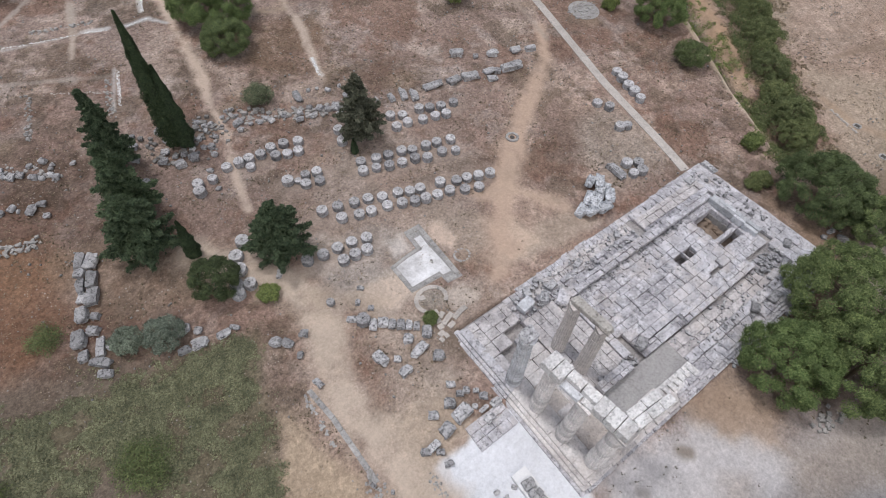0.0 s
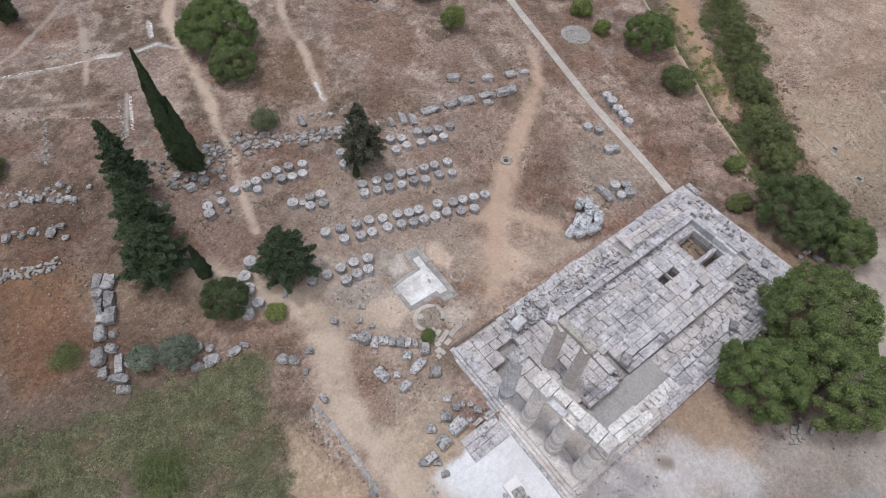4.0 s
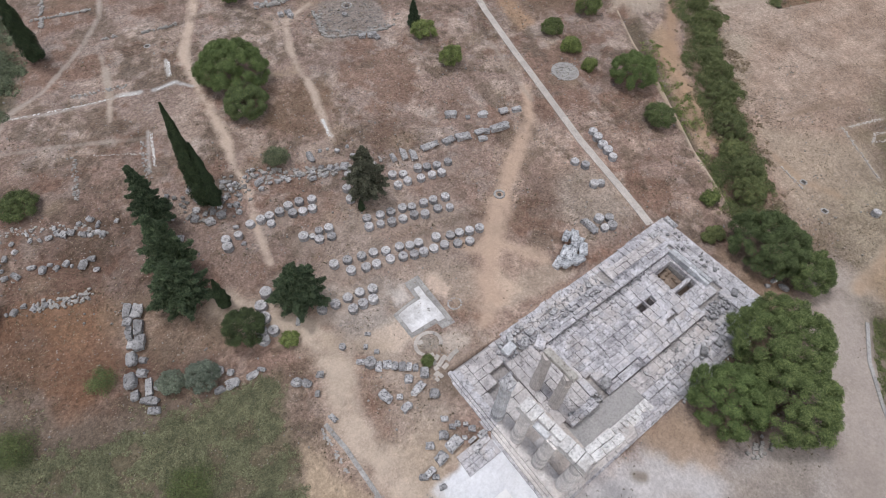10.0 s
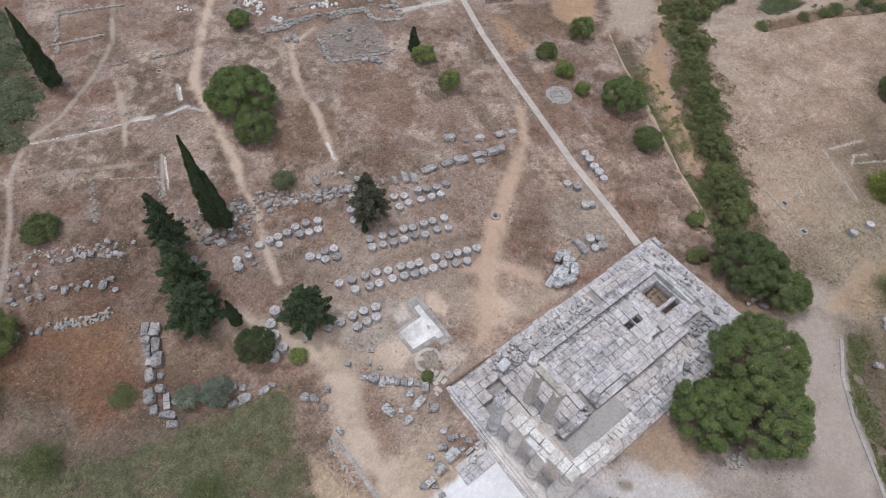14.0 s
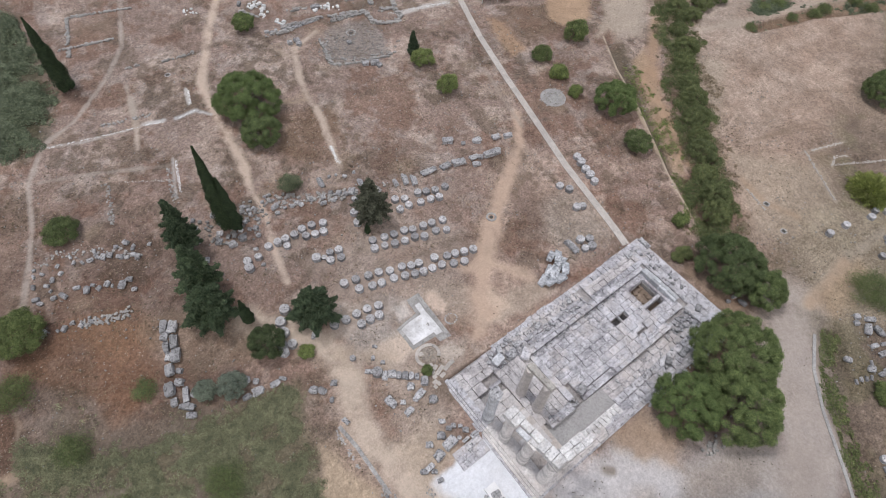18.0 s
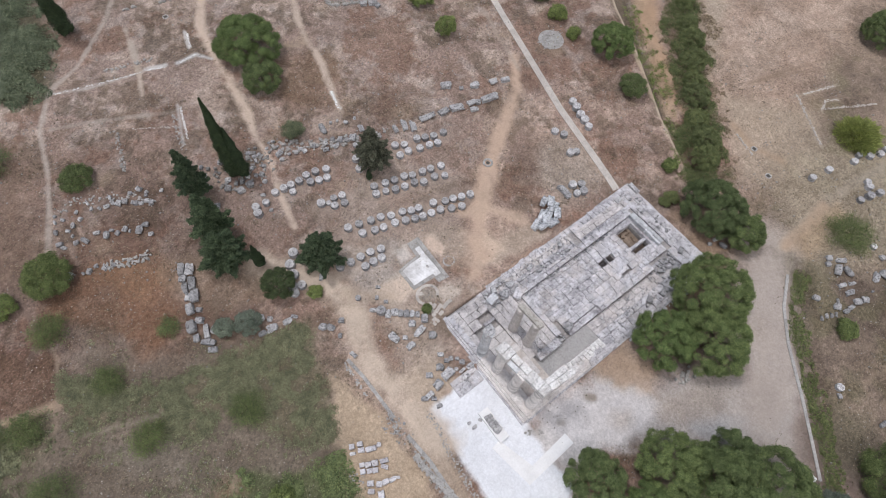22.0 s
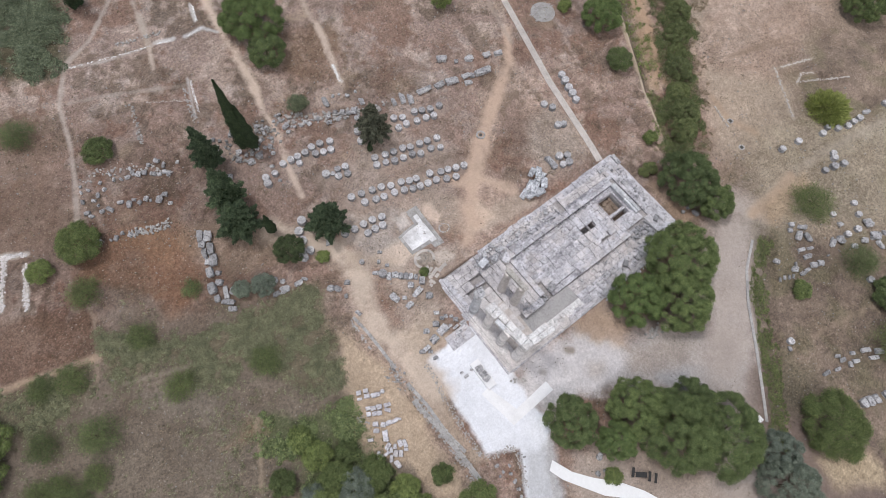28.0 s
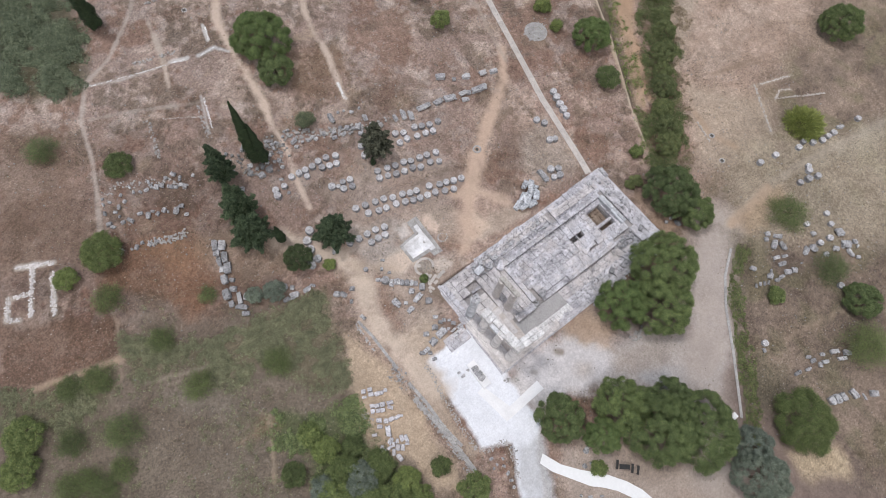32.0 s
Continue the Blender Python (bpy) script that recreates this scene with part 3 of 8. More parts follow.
patch(2.0, 0.7, (0.43, 0.34, 0.23), 0.9, ((9.9, -51.6), (15.4, -54.7), (17.6, -59.3), (15.4, -61), (9.4, -55.7)))
patch(3.0, 0.6, (0.12, 0.11, 0.07), 0.9, ((15.7, -36.1), (22.5, -41.3), (14.7, -47.7), (10, -41.7)))
patch(2.5, 0.6, (0.20, 0.11, 0.07), 0.8, ((-59.9, 46.6), (-51.6, 42.8), (-55.6, 31.3), (-62.1, 30.6), (-61.2, 40.2)))
patch(1.5, 0.7, (0.33, 0.235, 0.17), 0.3, ((22.3, 2.5), (25, 1), (25.5, -8), (22, -9.5), (21.4, -6)))
patch(5.0, 0.7, (0.20, 0.138, 0.104), 0.6, ((-84, 88), (-71.3, 86), (-62, 79.3), (-62.4, 72.5), (-68.8, 53.2), (-76, 54.5), (-92, 64)))
patch(3.0, 0.65, (0.385, 0.325, 0.275), 0.9, ((8, 20), (13, 25), (19, 27), (21, 21), (18.5, 13), (12, 11.5), (7.5, 13.5)))
patch(1.5, 0.7, (0.44, 0.36, 0.29), 0.3, ((-14, 12.5), (-4, 11.5), (2, 11.5), (1, 14), (-6, 15.5), (-12, 15)))
patch(3.0, 0.5, (0.43, 0.35, 0.285), 0.4, ((-20, 24.5), (-12, 23), (-9, 20), (-11, 17), (-15.5, 17), (-15.5, 22)))
patch(0.8, 0.8, (0.34, 0.305, 0.265), 0.7, ((-23, 14.5), (-22.3, 13.1), (-21, 12.8), (-19.8, 13.6), (-19.5, 15), (-20.6, 16), (-22.2, 15.9)))
patch(2.5, 0.6, (0.45, 0.405, 0.37), 0.5, ((-28, 28.6), (-19.6, 26), (-18.6, 23.6), (-22.2, 21), (-23.4, 16.4), (-27, 16.2), (-32, 21)))
patch(1.2, 1.0, (0.57, 0.465, 0.385), 0.2, ((-27.6, 21.6), (-22.6, 19.4), (-22.2, 16.2), (-25, 15.8), (-28.4, 18.2)))
patch(1.0, 1.0, (0.57, 0.45, 0.37), 0.2, ((-16.2, 23.2), (-14.4, 22.4), (-13.8, 19.6), (-15.3, 18.8), (-15.9, 20.4)))
patch(1.2, 0.9, (0.54, 0.49, 0.455), 0.2, ((-21.6, 24.2), (-18.8, 23.8), (-18.9, 21.3), (-21.8, 21.2)))
patch(1.2, 0.95, (0.56, 0.435, 0.345), 0.15, ((-9.3, 18.9), (-6.3, 18.2), (-5.2, 14), (-8.2, 13.2), (-11.4, 12.4), (-13.6, 12.4), (-12.6, 14.2), (-9.2, 15.2)))
patch(1.2, 0.9, (0.53, 0.455, 0.395), 0.3, ((-19.4, 14.6), (-17, 14), (-16.6, 11.6), (-20, 12)))
patch(2.0, 0.6, (0.27, 0.185, 0.115), 0.6, ((-65, 8), (-60, 9.6), (-58.6, 7), (-62.5, 5.6)))
patch(3.0, 0.5, (0.235, 0.205, 0.17), 0.6, ((-71, 23), (-64.5, 20.5), (-61, 15.5), (-64.5, 12.5), (-69, 17)))
patch(2.0, 0.45, (0.29, 0.175, 0.11), 0.7, ((-61, 50), (-55, 47), (-54, 41), (-57.5, 40), (-60.5, 44)))
patch(2.0, 0.5, (0.25, 0.185, 0.135), 0.7, ((-54.5, 40), (-52, 44), (-46, 42), (-38.5, 33), (-41, 29), (-50, 31.5)))
for cx, cy, r, c in ((4.5, -24.5, 2.2, (0.33, 0.285, 0.25)), (12, -27.5, 1.8, (0.34, 0.285, 0.245)), (18.5, -22.5, 2.4, (0.36, 0.30, 0.255)), (8, -30.5, 1.6, (0.35, 0.30, 0.265)), (-9.5, -18.5, 1.5, (0.46, 0.40, 0.36)), (-3, -22, 1.8, (0.36, 0.305, 0.265)), (24, -16.5, 2.0, (0.48, 0.42, 0.375)), (14.5, -31, 1.5, (0.48, 0.43, 0.395))):
    patch(1.6, 0.65, c, 0.35, [(cx + r * 1.3 * math.cos(k * 0.785), cy + r * math.sin(k * 0.785)) for k in range(8)])
TEMPLE = ((-21.6, -9.8), (19.5, -8.4), (20.8, 9.2), (-21.6, 9.8))


def ground_height(x, y):
    x, y = np.asarray(x, float), np.asarray(y, float)
    z = 0.16 * (fractal(x, y, 9.0, 3) - 0.5) - 0.0013 * np.clip(x, -400, 400) + 0.035 * np.clip(y, -300, 300)
    far = np.hypot(x, y)
    z = z + np.clip(far - 260, 0, None) * 0.012 * (0.3 + vnoise(x, y, 300.0, 9))
    d = to_line(x, y, HEDGE)
    z = z - 0.9 * np.clip(1 - (d / 4.5) ** 2, 0, 1)
    d = to_line(x, y, [(px + 1.7, py - 1.0) for px, py in DITCH])
    z = z - 0.9 * np.clip(1.25 - (d / 1.7) ** 2, 0, 1)
    d = to_line(x, y, [(px + 2.6, py - 1.6) for px, py in ROADEDGE])
    z = z - 1.0 * np.clip(1.1 - (d / 2.2) ** 2, 0, 1)
    z = z - 1.1 * np.clip(-side_of(x, y, list(TRENCH)) / 0.9, 0, 1)
    z = z - 0.9 * np.clip(-side_of(x, y, list(HOLLOW)) / 1.2, 0, 1)
    return np.where(side_of(x, y, list(TEMPLE)) < 0, -2.4, z)


def ground():
    ring = [40 * 1.55 ** k for k in range(1, 10)]
    xs = np.concatenate([[-110 - r for r in reversed(ring)], np.arange(-110, -92, 0.8), np.arange(-92, 45, 0.3), np.arange(45, 95, 0.45), np.arange(95, 150, 0.8), [150 + r for r in ring]])
    ys = np.concatenate([[-80 - r for r in reversed(ring)], np.arange(-80, -35, 0.8), np.arange(-35, 100, 0.3), np.arange(100, 155, 0.8), [155 + r for r in ring]])
    X, Y = (a.ravel() for a in np.meshgrid(xs, ys))
    nx, ny = len(xs), len(ys)
    Z = ground_height(X, Y)
    warm = fractal(X, Y, 14.0, 21)[:, None]
    dry = fractal(X, Y, 6.0, 31)[:, None]
    col = np.array([0.215, 0.15, 0.112]) * (1 - warm) + np.array([0.25, 0.195, 0.155]) * warm
    for tone, cell, seed, cut, k in (((0.355, 0.28, 0.215), 7.0, 61, 0.53, 0.7), ((0.17, 0.105, 0.072), 9.0, 67, 0.52, 0.75), ((0.33, 0.285, 0.235), 4.0, 71, 0.6, 0.4), ((0.12, 0.09, 0.063), 5.0, 83, 0.56, 0.7)):
        f = np.clip((fractal(X, Y, cell, seed) + 0.5 * (fractal(X, Y, 1.3, seed + 5) - 0.5) - cut) * 8, 0, 1)[:, None] * k
        col = col * (1 - f) + np.array(tone) * f
    right = np.clip((X * 0.62 - Y * 0.4 - 22) / 6, 0, 1)[:, None]
    field = np.clip((fractal(X + 0.4 * Y, 2.2 * (Y - 0.25 * X), 9.0, 103) - 0.3) * 2.5, 0, 1)[:, None]
    col = col * (1 - 0.75 * right) + (np.array([0.298, 0.23, 0.168]) * (1 - field) + np.array([0.362, 0.295, 0.224]) * field) * 0.75 * right
    low = np.clip((-Y - 0.3 * X + 4) / 12, 0, 1)[:, None] * np.clip((-X - 35) / 8, 0, 1)[:, None]
    olive = np.array([0.165, 0.14, 0.10])
    col = col * (1 - 0.7 * low) + olive * 0.7 * low
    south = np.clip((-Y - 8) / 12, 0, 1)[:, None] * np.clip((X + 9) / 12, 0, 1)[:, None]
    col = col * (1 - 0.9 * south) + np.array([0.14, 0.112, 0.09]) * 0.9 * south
    # West darkened: redder earth, plus the lens's dim border put into the colour.
    west = np.clip((-X - 34) / 14, 0, 1)[:, None] * np.clip((Y - 5) / 12, 0, 1)[:, None] * np.clip((75 - Y) / 20, 0, 1)[:, None]
    col = col * (1 - west * np.array([0.3, 0.34, 0.36]))
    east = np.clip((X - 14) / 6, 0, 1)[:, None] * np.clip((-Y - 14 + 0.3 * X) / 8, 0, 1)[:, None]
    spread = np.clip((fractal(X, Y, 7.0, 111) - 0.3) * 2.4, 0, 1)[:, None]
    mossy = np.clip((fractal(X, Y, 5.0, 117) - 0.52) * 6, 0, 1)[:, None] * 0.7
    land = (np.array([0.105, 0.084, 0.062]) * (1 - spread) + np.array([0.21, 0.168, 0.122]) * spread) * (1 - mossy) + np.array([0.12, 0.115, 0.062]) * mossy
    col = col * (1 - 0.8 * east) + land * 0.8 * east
    col = col * (0.8 + 0.4 * dry)
    north = np.clip((Y - 28) / 15, 0, 1)[:, None]
    col = col * np.array([1.255, 1.2, 1.28]) * (1 + north * np.array([-0.01, 0.045, 0.08]))
    grain = np.random.RandomState(5).uniform(-1, 1, len(X))
    fine = ((X > -92) & (X < 45) & (Y > -35) & (Y < 100)).astype(float)
    col = col * (1 + 0.09 * grain * fine + 0.3 * (fractal(X, Y, 1.1, 87) - 0.5))[:, None]
    weeds = np.full(len(X), 0.85) * (1 - 0.6 * (south * (1 - east))[:, 0]) * (1 - 0.1 * (right * (1 - east))[:, 0])
    wob = 2.2 * (fractal(X, Y, 5.0, 41) - 0.5) + 1.5 * (fractal(X, Y, 1.3, 47) - 0.5) * (0.3 + 0.7 * fine)
    for soft, k, c, w, line in PATCHES:
        f = np.clip(0.5 - (side_of(X, Y, list(line)) + 1.3 * wob * min(1.0, soft / 2)) / soft, 0, 1) * k
        col = col * (1 - f[:, None]) + np.array(c) * (0.88 + 0.24 * dry) * f[:, None]
        weeds = weeds * (1 - f) + w * f
    worn = fractal(X, Y, 2.4, 151)
    for width, k, c, line in TRACKS:
        d = to_line(X, Y, line) + wob * min(1.1, 0.5 * width)
        f = np.clip(1.35 - d / width, 0, 1) * k * np.clip(0.25 + 1.45 * worn, 0.2, 1)
        col = col * (1 - f[:, None]) + np.array(c) * (0.9 + 0.2 * dry) * f[:, None]
        weeds = weeds * (1 - f)
    for n in range(46):
        cx, cy = RNG.uniform(-60, 60), RNG.uniform(10, 110)
        f = np.clip(1 - np.hypot((X - cx), (Y - cy) * 1.3) / RNG.uniform(1.2, 3.5) + wob * 0.35, 0, 1) * 0.45
        col = col * (1 - f[:, None]) + np.array((0.36, 0.28, 0.21)) * f[:, None]
    me = bpy.data.meshes.new("ground")
    q = (np.arange(ny - 1)[:, None] * nx + np.arange(nx - 1)[None, :]).ravel()
    faces = np.stack([q, q + 1, q + 1 + nx, q + nx], 1)
    me.vertices.add(len(X))
    me.vertices.foreach_set("co", np.stack([X, Y, Z], 1).ravel())
    me.loops.add(faces.size)
    me.loops.foreach_set("vertex_index", faces.ravel())
    me.polygons.add(len(faces))
    me.polygons.foreach_set("loop_start", np.arange(len(faces)) * 4)
    me.polygons.foreach_set("use_smooth", np.ones(len(faces), bool))
    me.update(calc_edges=True)
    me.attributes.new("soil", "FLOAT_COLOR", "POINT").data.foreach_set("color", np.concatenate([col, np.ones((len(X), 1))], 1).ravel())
    me.attributes.new("weeds", "FLOAT", "POINT").data.foreach_set("value", weeds)
    me.materials.append(SOIL)
    tagged(new("ground", me), "dry brown soil with trodden paths and pale gravel", "ground", kind="structure")


ground()


def gz(x, y):
    return float(ground_height(np.array([x]), np.array([y]))[0])


# ---- stone shapes ----
def slab_mesh(name, material, seed, rough=0.018):
    """A unit block whose top lies at 0: worn wavy outline, chipped corners, uneven top."""
    r = random.Random(seed)
    side = (-0.5, -0.24, 0.02, 0.27)
    out = [(a, -0.5) for a in side] + [(0.5, a) for a in side] + [(-a, 0.5) for a in side] + [(-0.5, -a) for a in side]
    n = len(out)
    chip = [r.choice((0, 0.01, 0.02, 0.03, 0.05, 0.1)) if i % 4 == 0 else r.choice((0, 0, 0.01, 0.03)) for i in range(n)]
    jit = [(r.uniform(-rough, rough * 0.4), r.uniform(-rough, rough * 0.4)) for _ in out]
    v = []
    for z, e in ((-1.0, 0.0), (-0.1, 0.0), (0.0, 0.022)):
        for k, (x, y) in enumerate(out):
            c = 1 - chip[k] * (0.4 if z < -0.5 else 1) - 2 * e
            v.append((x * c + jit[k][0], y * c + jit[k][1], z + (r.uniform(-0.1, 0.03) if z == 0 else 0)))
    inner = [(-0.22, -0.2), (0.24, -0.22), (0.2, 0.24), (-0.25, 0.2)]
    v += [(x, y, r.uniform(-0.05, 0.05)) for x, y in inner]
    f = [(a + i, a + (i + 1) % n, a + n + (i + 1) % n, a + n + i) for a in (0, n) for i in range(n)]
    t, q = 2 * n, 3 * n
    for k in range(4):
        a = t + 4 * k
        nxt = t + (4 * k + 4) % n
        f += [(a, a + 1, q + k), (a + 1, a + 2, q + k), (a + 2, q + (k + 1) % 4, q + k), (a + 2, a + 3, q + (k + 1) % 4), (a + 3, nxt, q + (k + 1) % 4)]
    f.append((q, q + 1, q + 2, q + 3))
    return mesh_from(name, v, f, material)


SLABS = {}


def slab(parent, material, x, y, z, lx, ly, h, yaw=0.0, name="slab", tilt=0.0):
    key = material.name
    if key not in SLABS:
        SLABS[key] = [slab_mesh(name, material, s) for s in range(12)]
    ob = new(name, random.choice(SLABS[key]))
    ob.parent = parent
    ob.location, ob.scale = (x, y, z), (lx, ly, h)
    ob.rotation_euler = (radians(random.uniform(-tilt, tilt)), radians(random.uniform(-tilt, tilt)), radians(yaw + random.choice((0, 180))))
    return ob


def rock_mesh(name, material, seed, cuts=3, amp=0.16, square=0.5):
    """A broken block, one unit in each direction, resting on z = 0."""
    bm = bmesh.new()
    bmesh.ops.create_cube(bm, size=1.0)
    bmesh.ops.subdivide_edges(bm, edges=bm.edges[:], cuts=cuts, use_grid_fill=True)
    off = Vector((seed * 7.3, seed * 3.1, seed * 1.7))
    for v in bm.verts:
        round_ = v.co.normalized() * 0.58
        v.co = v.co.lerp(round_, 1 - square)
        v.co += noise.noise_vector(v.co * 1.6 + off) * amp + noise.noise_vector(v.co * 4.0 + off) * amp * 0.35
    low = min(v.co.z for v in bm.verts)
    top = max(v.co.z for v in bm.verts)
    for v in bm.verts:
        v.co.z = (v.co.z - low) / (top - low)
    me = bpy.data.meshes.new(name)
    bm.to_mesh(me)
    bm.free()
    me.materials.append(material)
    return me


def drum_mesh(name, material, seed, flutes=0):
    """A column drum, diameter 1 and height 1, worn at the edges, with the dowel hole in its top."""
    r = random.Random(seed)
    n = 28
    ring = [(math.cos(2 * math.pi * i / n), math.sin(2 * math.pi * i / n)) for i in range(n)]
    wob = [1 + r.uniform(-0.05, 0.03) for _ in range(n)]
    v, f = [], []
    for z, s in ((0, 0.49), (0.12, 0.5), (0.5, 0.49), (0.88, 0.5), (1.0, 0.46), (0.985, 0.09), (0.8, 0.08)):
        for i, (x, y) in enumerate(ring):
            w = wob[i] * (0.955 if i % 2 and 0.05 < z < 0.95 and s > 0.4 else 1.0) if s > 0.4 else 1.0
            v.append((x * s * w, y * s * w, z + (r.uniform(-0.03, 0.03) if s > 0.4 and z > 0.9 else 0)))
    for k in range(6):
        f += [(k * n + i, k * n + (i + 1) % n, (k + 1) * n + (i + 1) % n, (k + 1) * n + i) for i in range(n)]
    f += [tuple(range(6 * n, 7 * n)), tuple(reversed(range(n)))]
    me = mesh_from(name, v, f, material)
    # Second slot: the sides take the stone darkened like shade.
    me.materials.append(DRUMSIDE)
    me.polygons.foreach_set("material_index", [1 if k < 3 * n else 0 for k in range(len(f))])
    return me


# Dark sides, pale tops: overhead light put into the colour, besides real lichen.
DRUMSIDE = stone_mat("shaded_weathered_flutes", (0.20, 0.20, 0.21), (0.54, 0.535, 0.55), 0.9, 0.525)
DRUMTOP = stone_mat("lit_drum_top", (0.36, 0.35, 0.36), (0.72, 0.705, 0.71), 0.9, 0.515, 1.4)
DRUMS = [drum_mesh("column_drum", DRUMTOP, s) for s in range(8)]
BLOCKGREY = stone_mat("grey_block_limestone", (0.25, 0.245, 0.25), (0.56, 0.55, 0.555), 0.92, 0.515, 0.9, 0.35)
HEAP = stone_mat("white_stained_limestone", (0.32, 0.335, 0.36), (0.82, 0.83, 0.86), 0.95, 0.5, 1.0, 0.2)
ROCKS = [rock_mesh("stone_block", BLOCKGREY, s, 3, 0.24, 0.4) for s in range(10)]
SORTED = [rock_mesh("stone_block", PAVE, 50 + s, 3, 0.13, 0.75) for s in range(6)]
SQUARED = [rock_mesh("stone_block", BLOCKGREY, 30 + s, 3, 0.2, 0.74) for s in range(10)]


NEARBLOCKS = [rock_mesh("stone_block", LIME, 90 + s, 3, 0.19, 0.68) for s in range(8)]


def lay_drums(spots, group, label):
    for x, y, d in spots:
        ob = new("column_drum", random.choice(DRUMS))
        d = d * (0.84 if "dry grass" in label else 1.0)
        h = d * random.uniform(0.5, 0.68)
        ob.location, ob.scale = (x, y, gz(x, y) - 0.05), (d * 1.04, d * 1.04, h)
        ob.rotation_euler = (radians(random.uniform(-3, 3)), radians(random.uniform(-3, 3)), random.uniform(0, 6.3))
        tagged(ob, label, "column drum", group)


def lay_blocks(spots, group, label):
    for x, y, l, w, yaw in spots:
        ob = new("stone_block", random.choice(SORTED if "sorted" in label else NEARBLOCKS if "near the temple" in label or "before the temple" in label else SQUARED if "squared" in label or "sorted" in label or "long" in label or "near the temple" in label else ROCKS))
        if "squared" not in label and "sorted" not in label:
            l, w = (0.76 * l, 0.76 * w) if "tumbled" in label or "field rock" in label else (0.86 * l, 0.86 * w)
        h = min(1.1, 0.62 * min(l, w) + 0.18)
        ob.location, ob.scale = (x, y, gz(x, y) - 0.06), (l, w, h)
        ob.rotation_euler = (0, 0, radians(yaw))
        tagged(ob, label, "stone block", group)


# ---- the temple ----
def thing(name, label, category, kind="", group=""):
    return tagged(new(name), label, category, group, kind)


def pave(parent, material, x0, x1, y0, y1, z, h, row=0.9, length=(0.8, 1.7), jit=0.03, gap=0.022, skip=0.0, holes=(), along="x", yaw=0.0):
    """Courses of worn slabs that fill a rectangle; holes are rectangles left open."""
    if along == "y":
        x0, x1, y0, y1 = y0, y1, x0, x1
    rows = max(1, round((y1 - y0) / row))
    cuts = [k / rows for k in range(rows + 1)]
    for k in range(1, rows):
        cuts[k] += random.uniform(-0.24, 0.24) / rows * min(1.0, jit / 0.02)
    for k in range(rows):
        x = x0
        ya, yb = y0 + cuts[k] * (y1 - y0), y0 + cuts[k + 1] * (y1 - y0)
        w = yb - ya
        while x < x1 - 0.05:
            l = random.uniform(*length)
            if x1 - x - l < length[0] * 0.6:
                l = x1 - x
            cx, cy = x + l / 2, (ya + yb) / 2
            if along == "y":
                px, py, sx, sy = cy, cx, w, l
            else:
                px, py, sx, sy = cx, cy, l, w
            open_ = any(a < px < b and c < py < d for a, b, c, d in holes)
            if not open_ and random.random() >= skip:
                g = gap * random.choice((0.1, 0.3, 0.6, 1.0, 1.5, 2.6))
                slab(parent, material, px, py, z + random.uniform(-jit, jit) * (1.8 if random.random() < 0.15 else 1.0), sx - g, sy - g, h, random.uniform(-1, 1) * yaw, "slab", 1.4 if jit > 0.02 else 0.2)
            elif not open_ and jit > 0.02:
                slab(parent, material, px, py, z - 0.16, sx - gap, sy - gap, max(0.1, h - 0.16), 0, "slab", 1.5)
            x += l


def box(bm, x0, x1, y0, y1, z0, z1):
    m = Matrix.LocRotScale(((x0 + x1) / 2, (y0 + y1) / 2, (z0 + z1) / 2), None, (x1 - x0, y1 - y0, z1 - z0))
    bmesh.ops.create_cube(bm, size=1.0, matrix=m)


temple = thing("temple_platform", "ruined grey limestone temple platform with worn steps", "temple ruin", "structure")
CRYPT = (11.0, 15.2, -1.0, 4.2)
HOLE = (4.9, 7.9, 0.7, 1.8)
PIT = (-19.4, -15.2, 3.5, 6.5)
FILL = stone_mat("grey_rubble_fill", (0.31, 0.29, 0.285), (0.48, 0.455, 0.445), 0.8, 0.54, 1.2, 0.1, 0.6)
BEAM = stone_mat("brown_beam_stone", (0.30, 0.275, 0.25), (0.56, 0.53, 0.49), 0.9, 0.54)
core = bmesh.new()
for b in ((-21.3, -19.4, -9.5, 9.6), (-19.4, -15.2, -9.5, 3.5), (-19.4, -15.2, 6.5, 9.6), (-15.2, 4.9, -9.4, 9.3), (4.9, 7.9, -9.3, 0.7), (4.9, 7.9, 1.8, 9.2),
          (7.9, 11.0, -9.3, 9.2), (11.0, 15.2, -9.0, -1.0), (11.0, 15.2, 4.2, 9.2), (15.2, 20.7, -8.0, 9.3)):
    box(core, *b, -2.0, 0.5)
for b in (PIT, ):
    box(core, *b, -2.0, 0.05)
for b in (CRYPT, HOLE):
    box(core, *b, -2.0, -1.2)
part("fill", core, FILL, temple)

STEP = 0.33
ROUGH = stone_mat("rough_lichened_limestone", (0.37, 0.36, 0.385), (0.78, 0.765, 0.795), 0.9, 0.535, 0.9, 0.12, 0.9)
SMOOTH = stone_mat("smooth_grey_limestone", (0.43, 0.42, 0.445), (0.81, 0.795, 0.825), 0.85, 0.555, 0.7, 0.1, 0.9)
WARM = stone_mat("warm_worn_limestone", (0.46, 0.43, 0.425), (0.80, 0.765, 0.765), 0.8, 0.565, 0.8, 0.1, 0.9)
# Dark tone for cuttings and hollows: their shade is put into the colour.
HOLE_SHADE = plain_mat("painted_hole_shade", (0.10, 0.092, 0.085), 0.95)
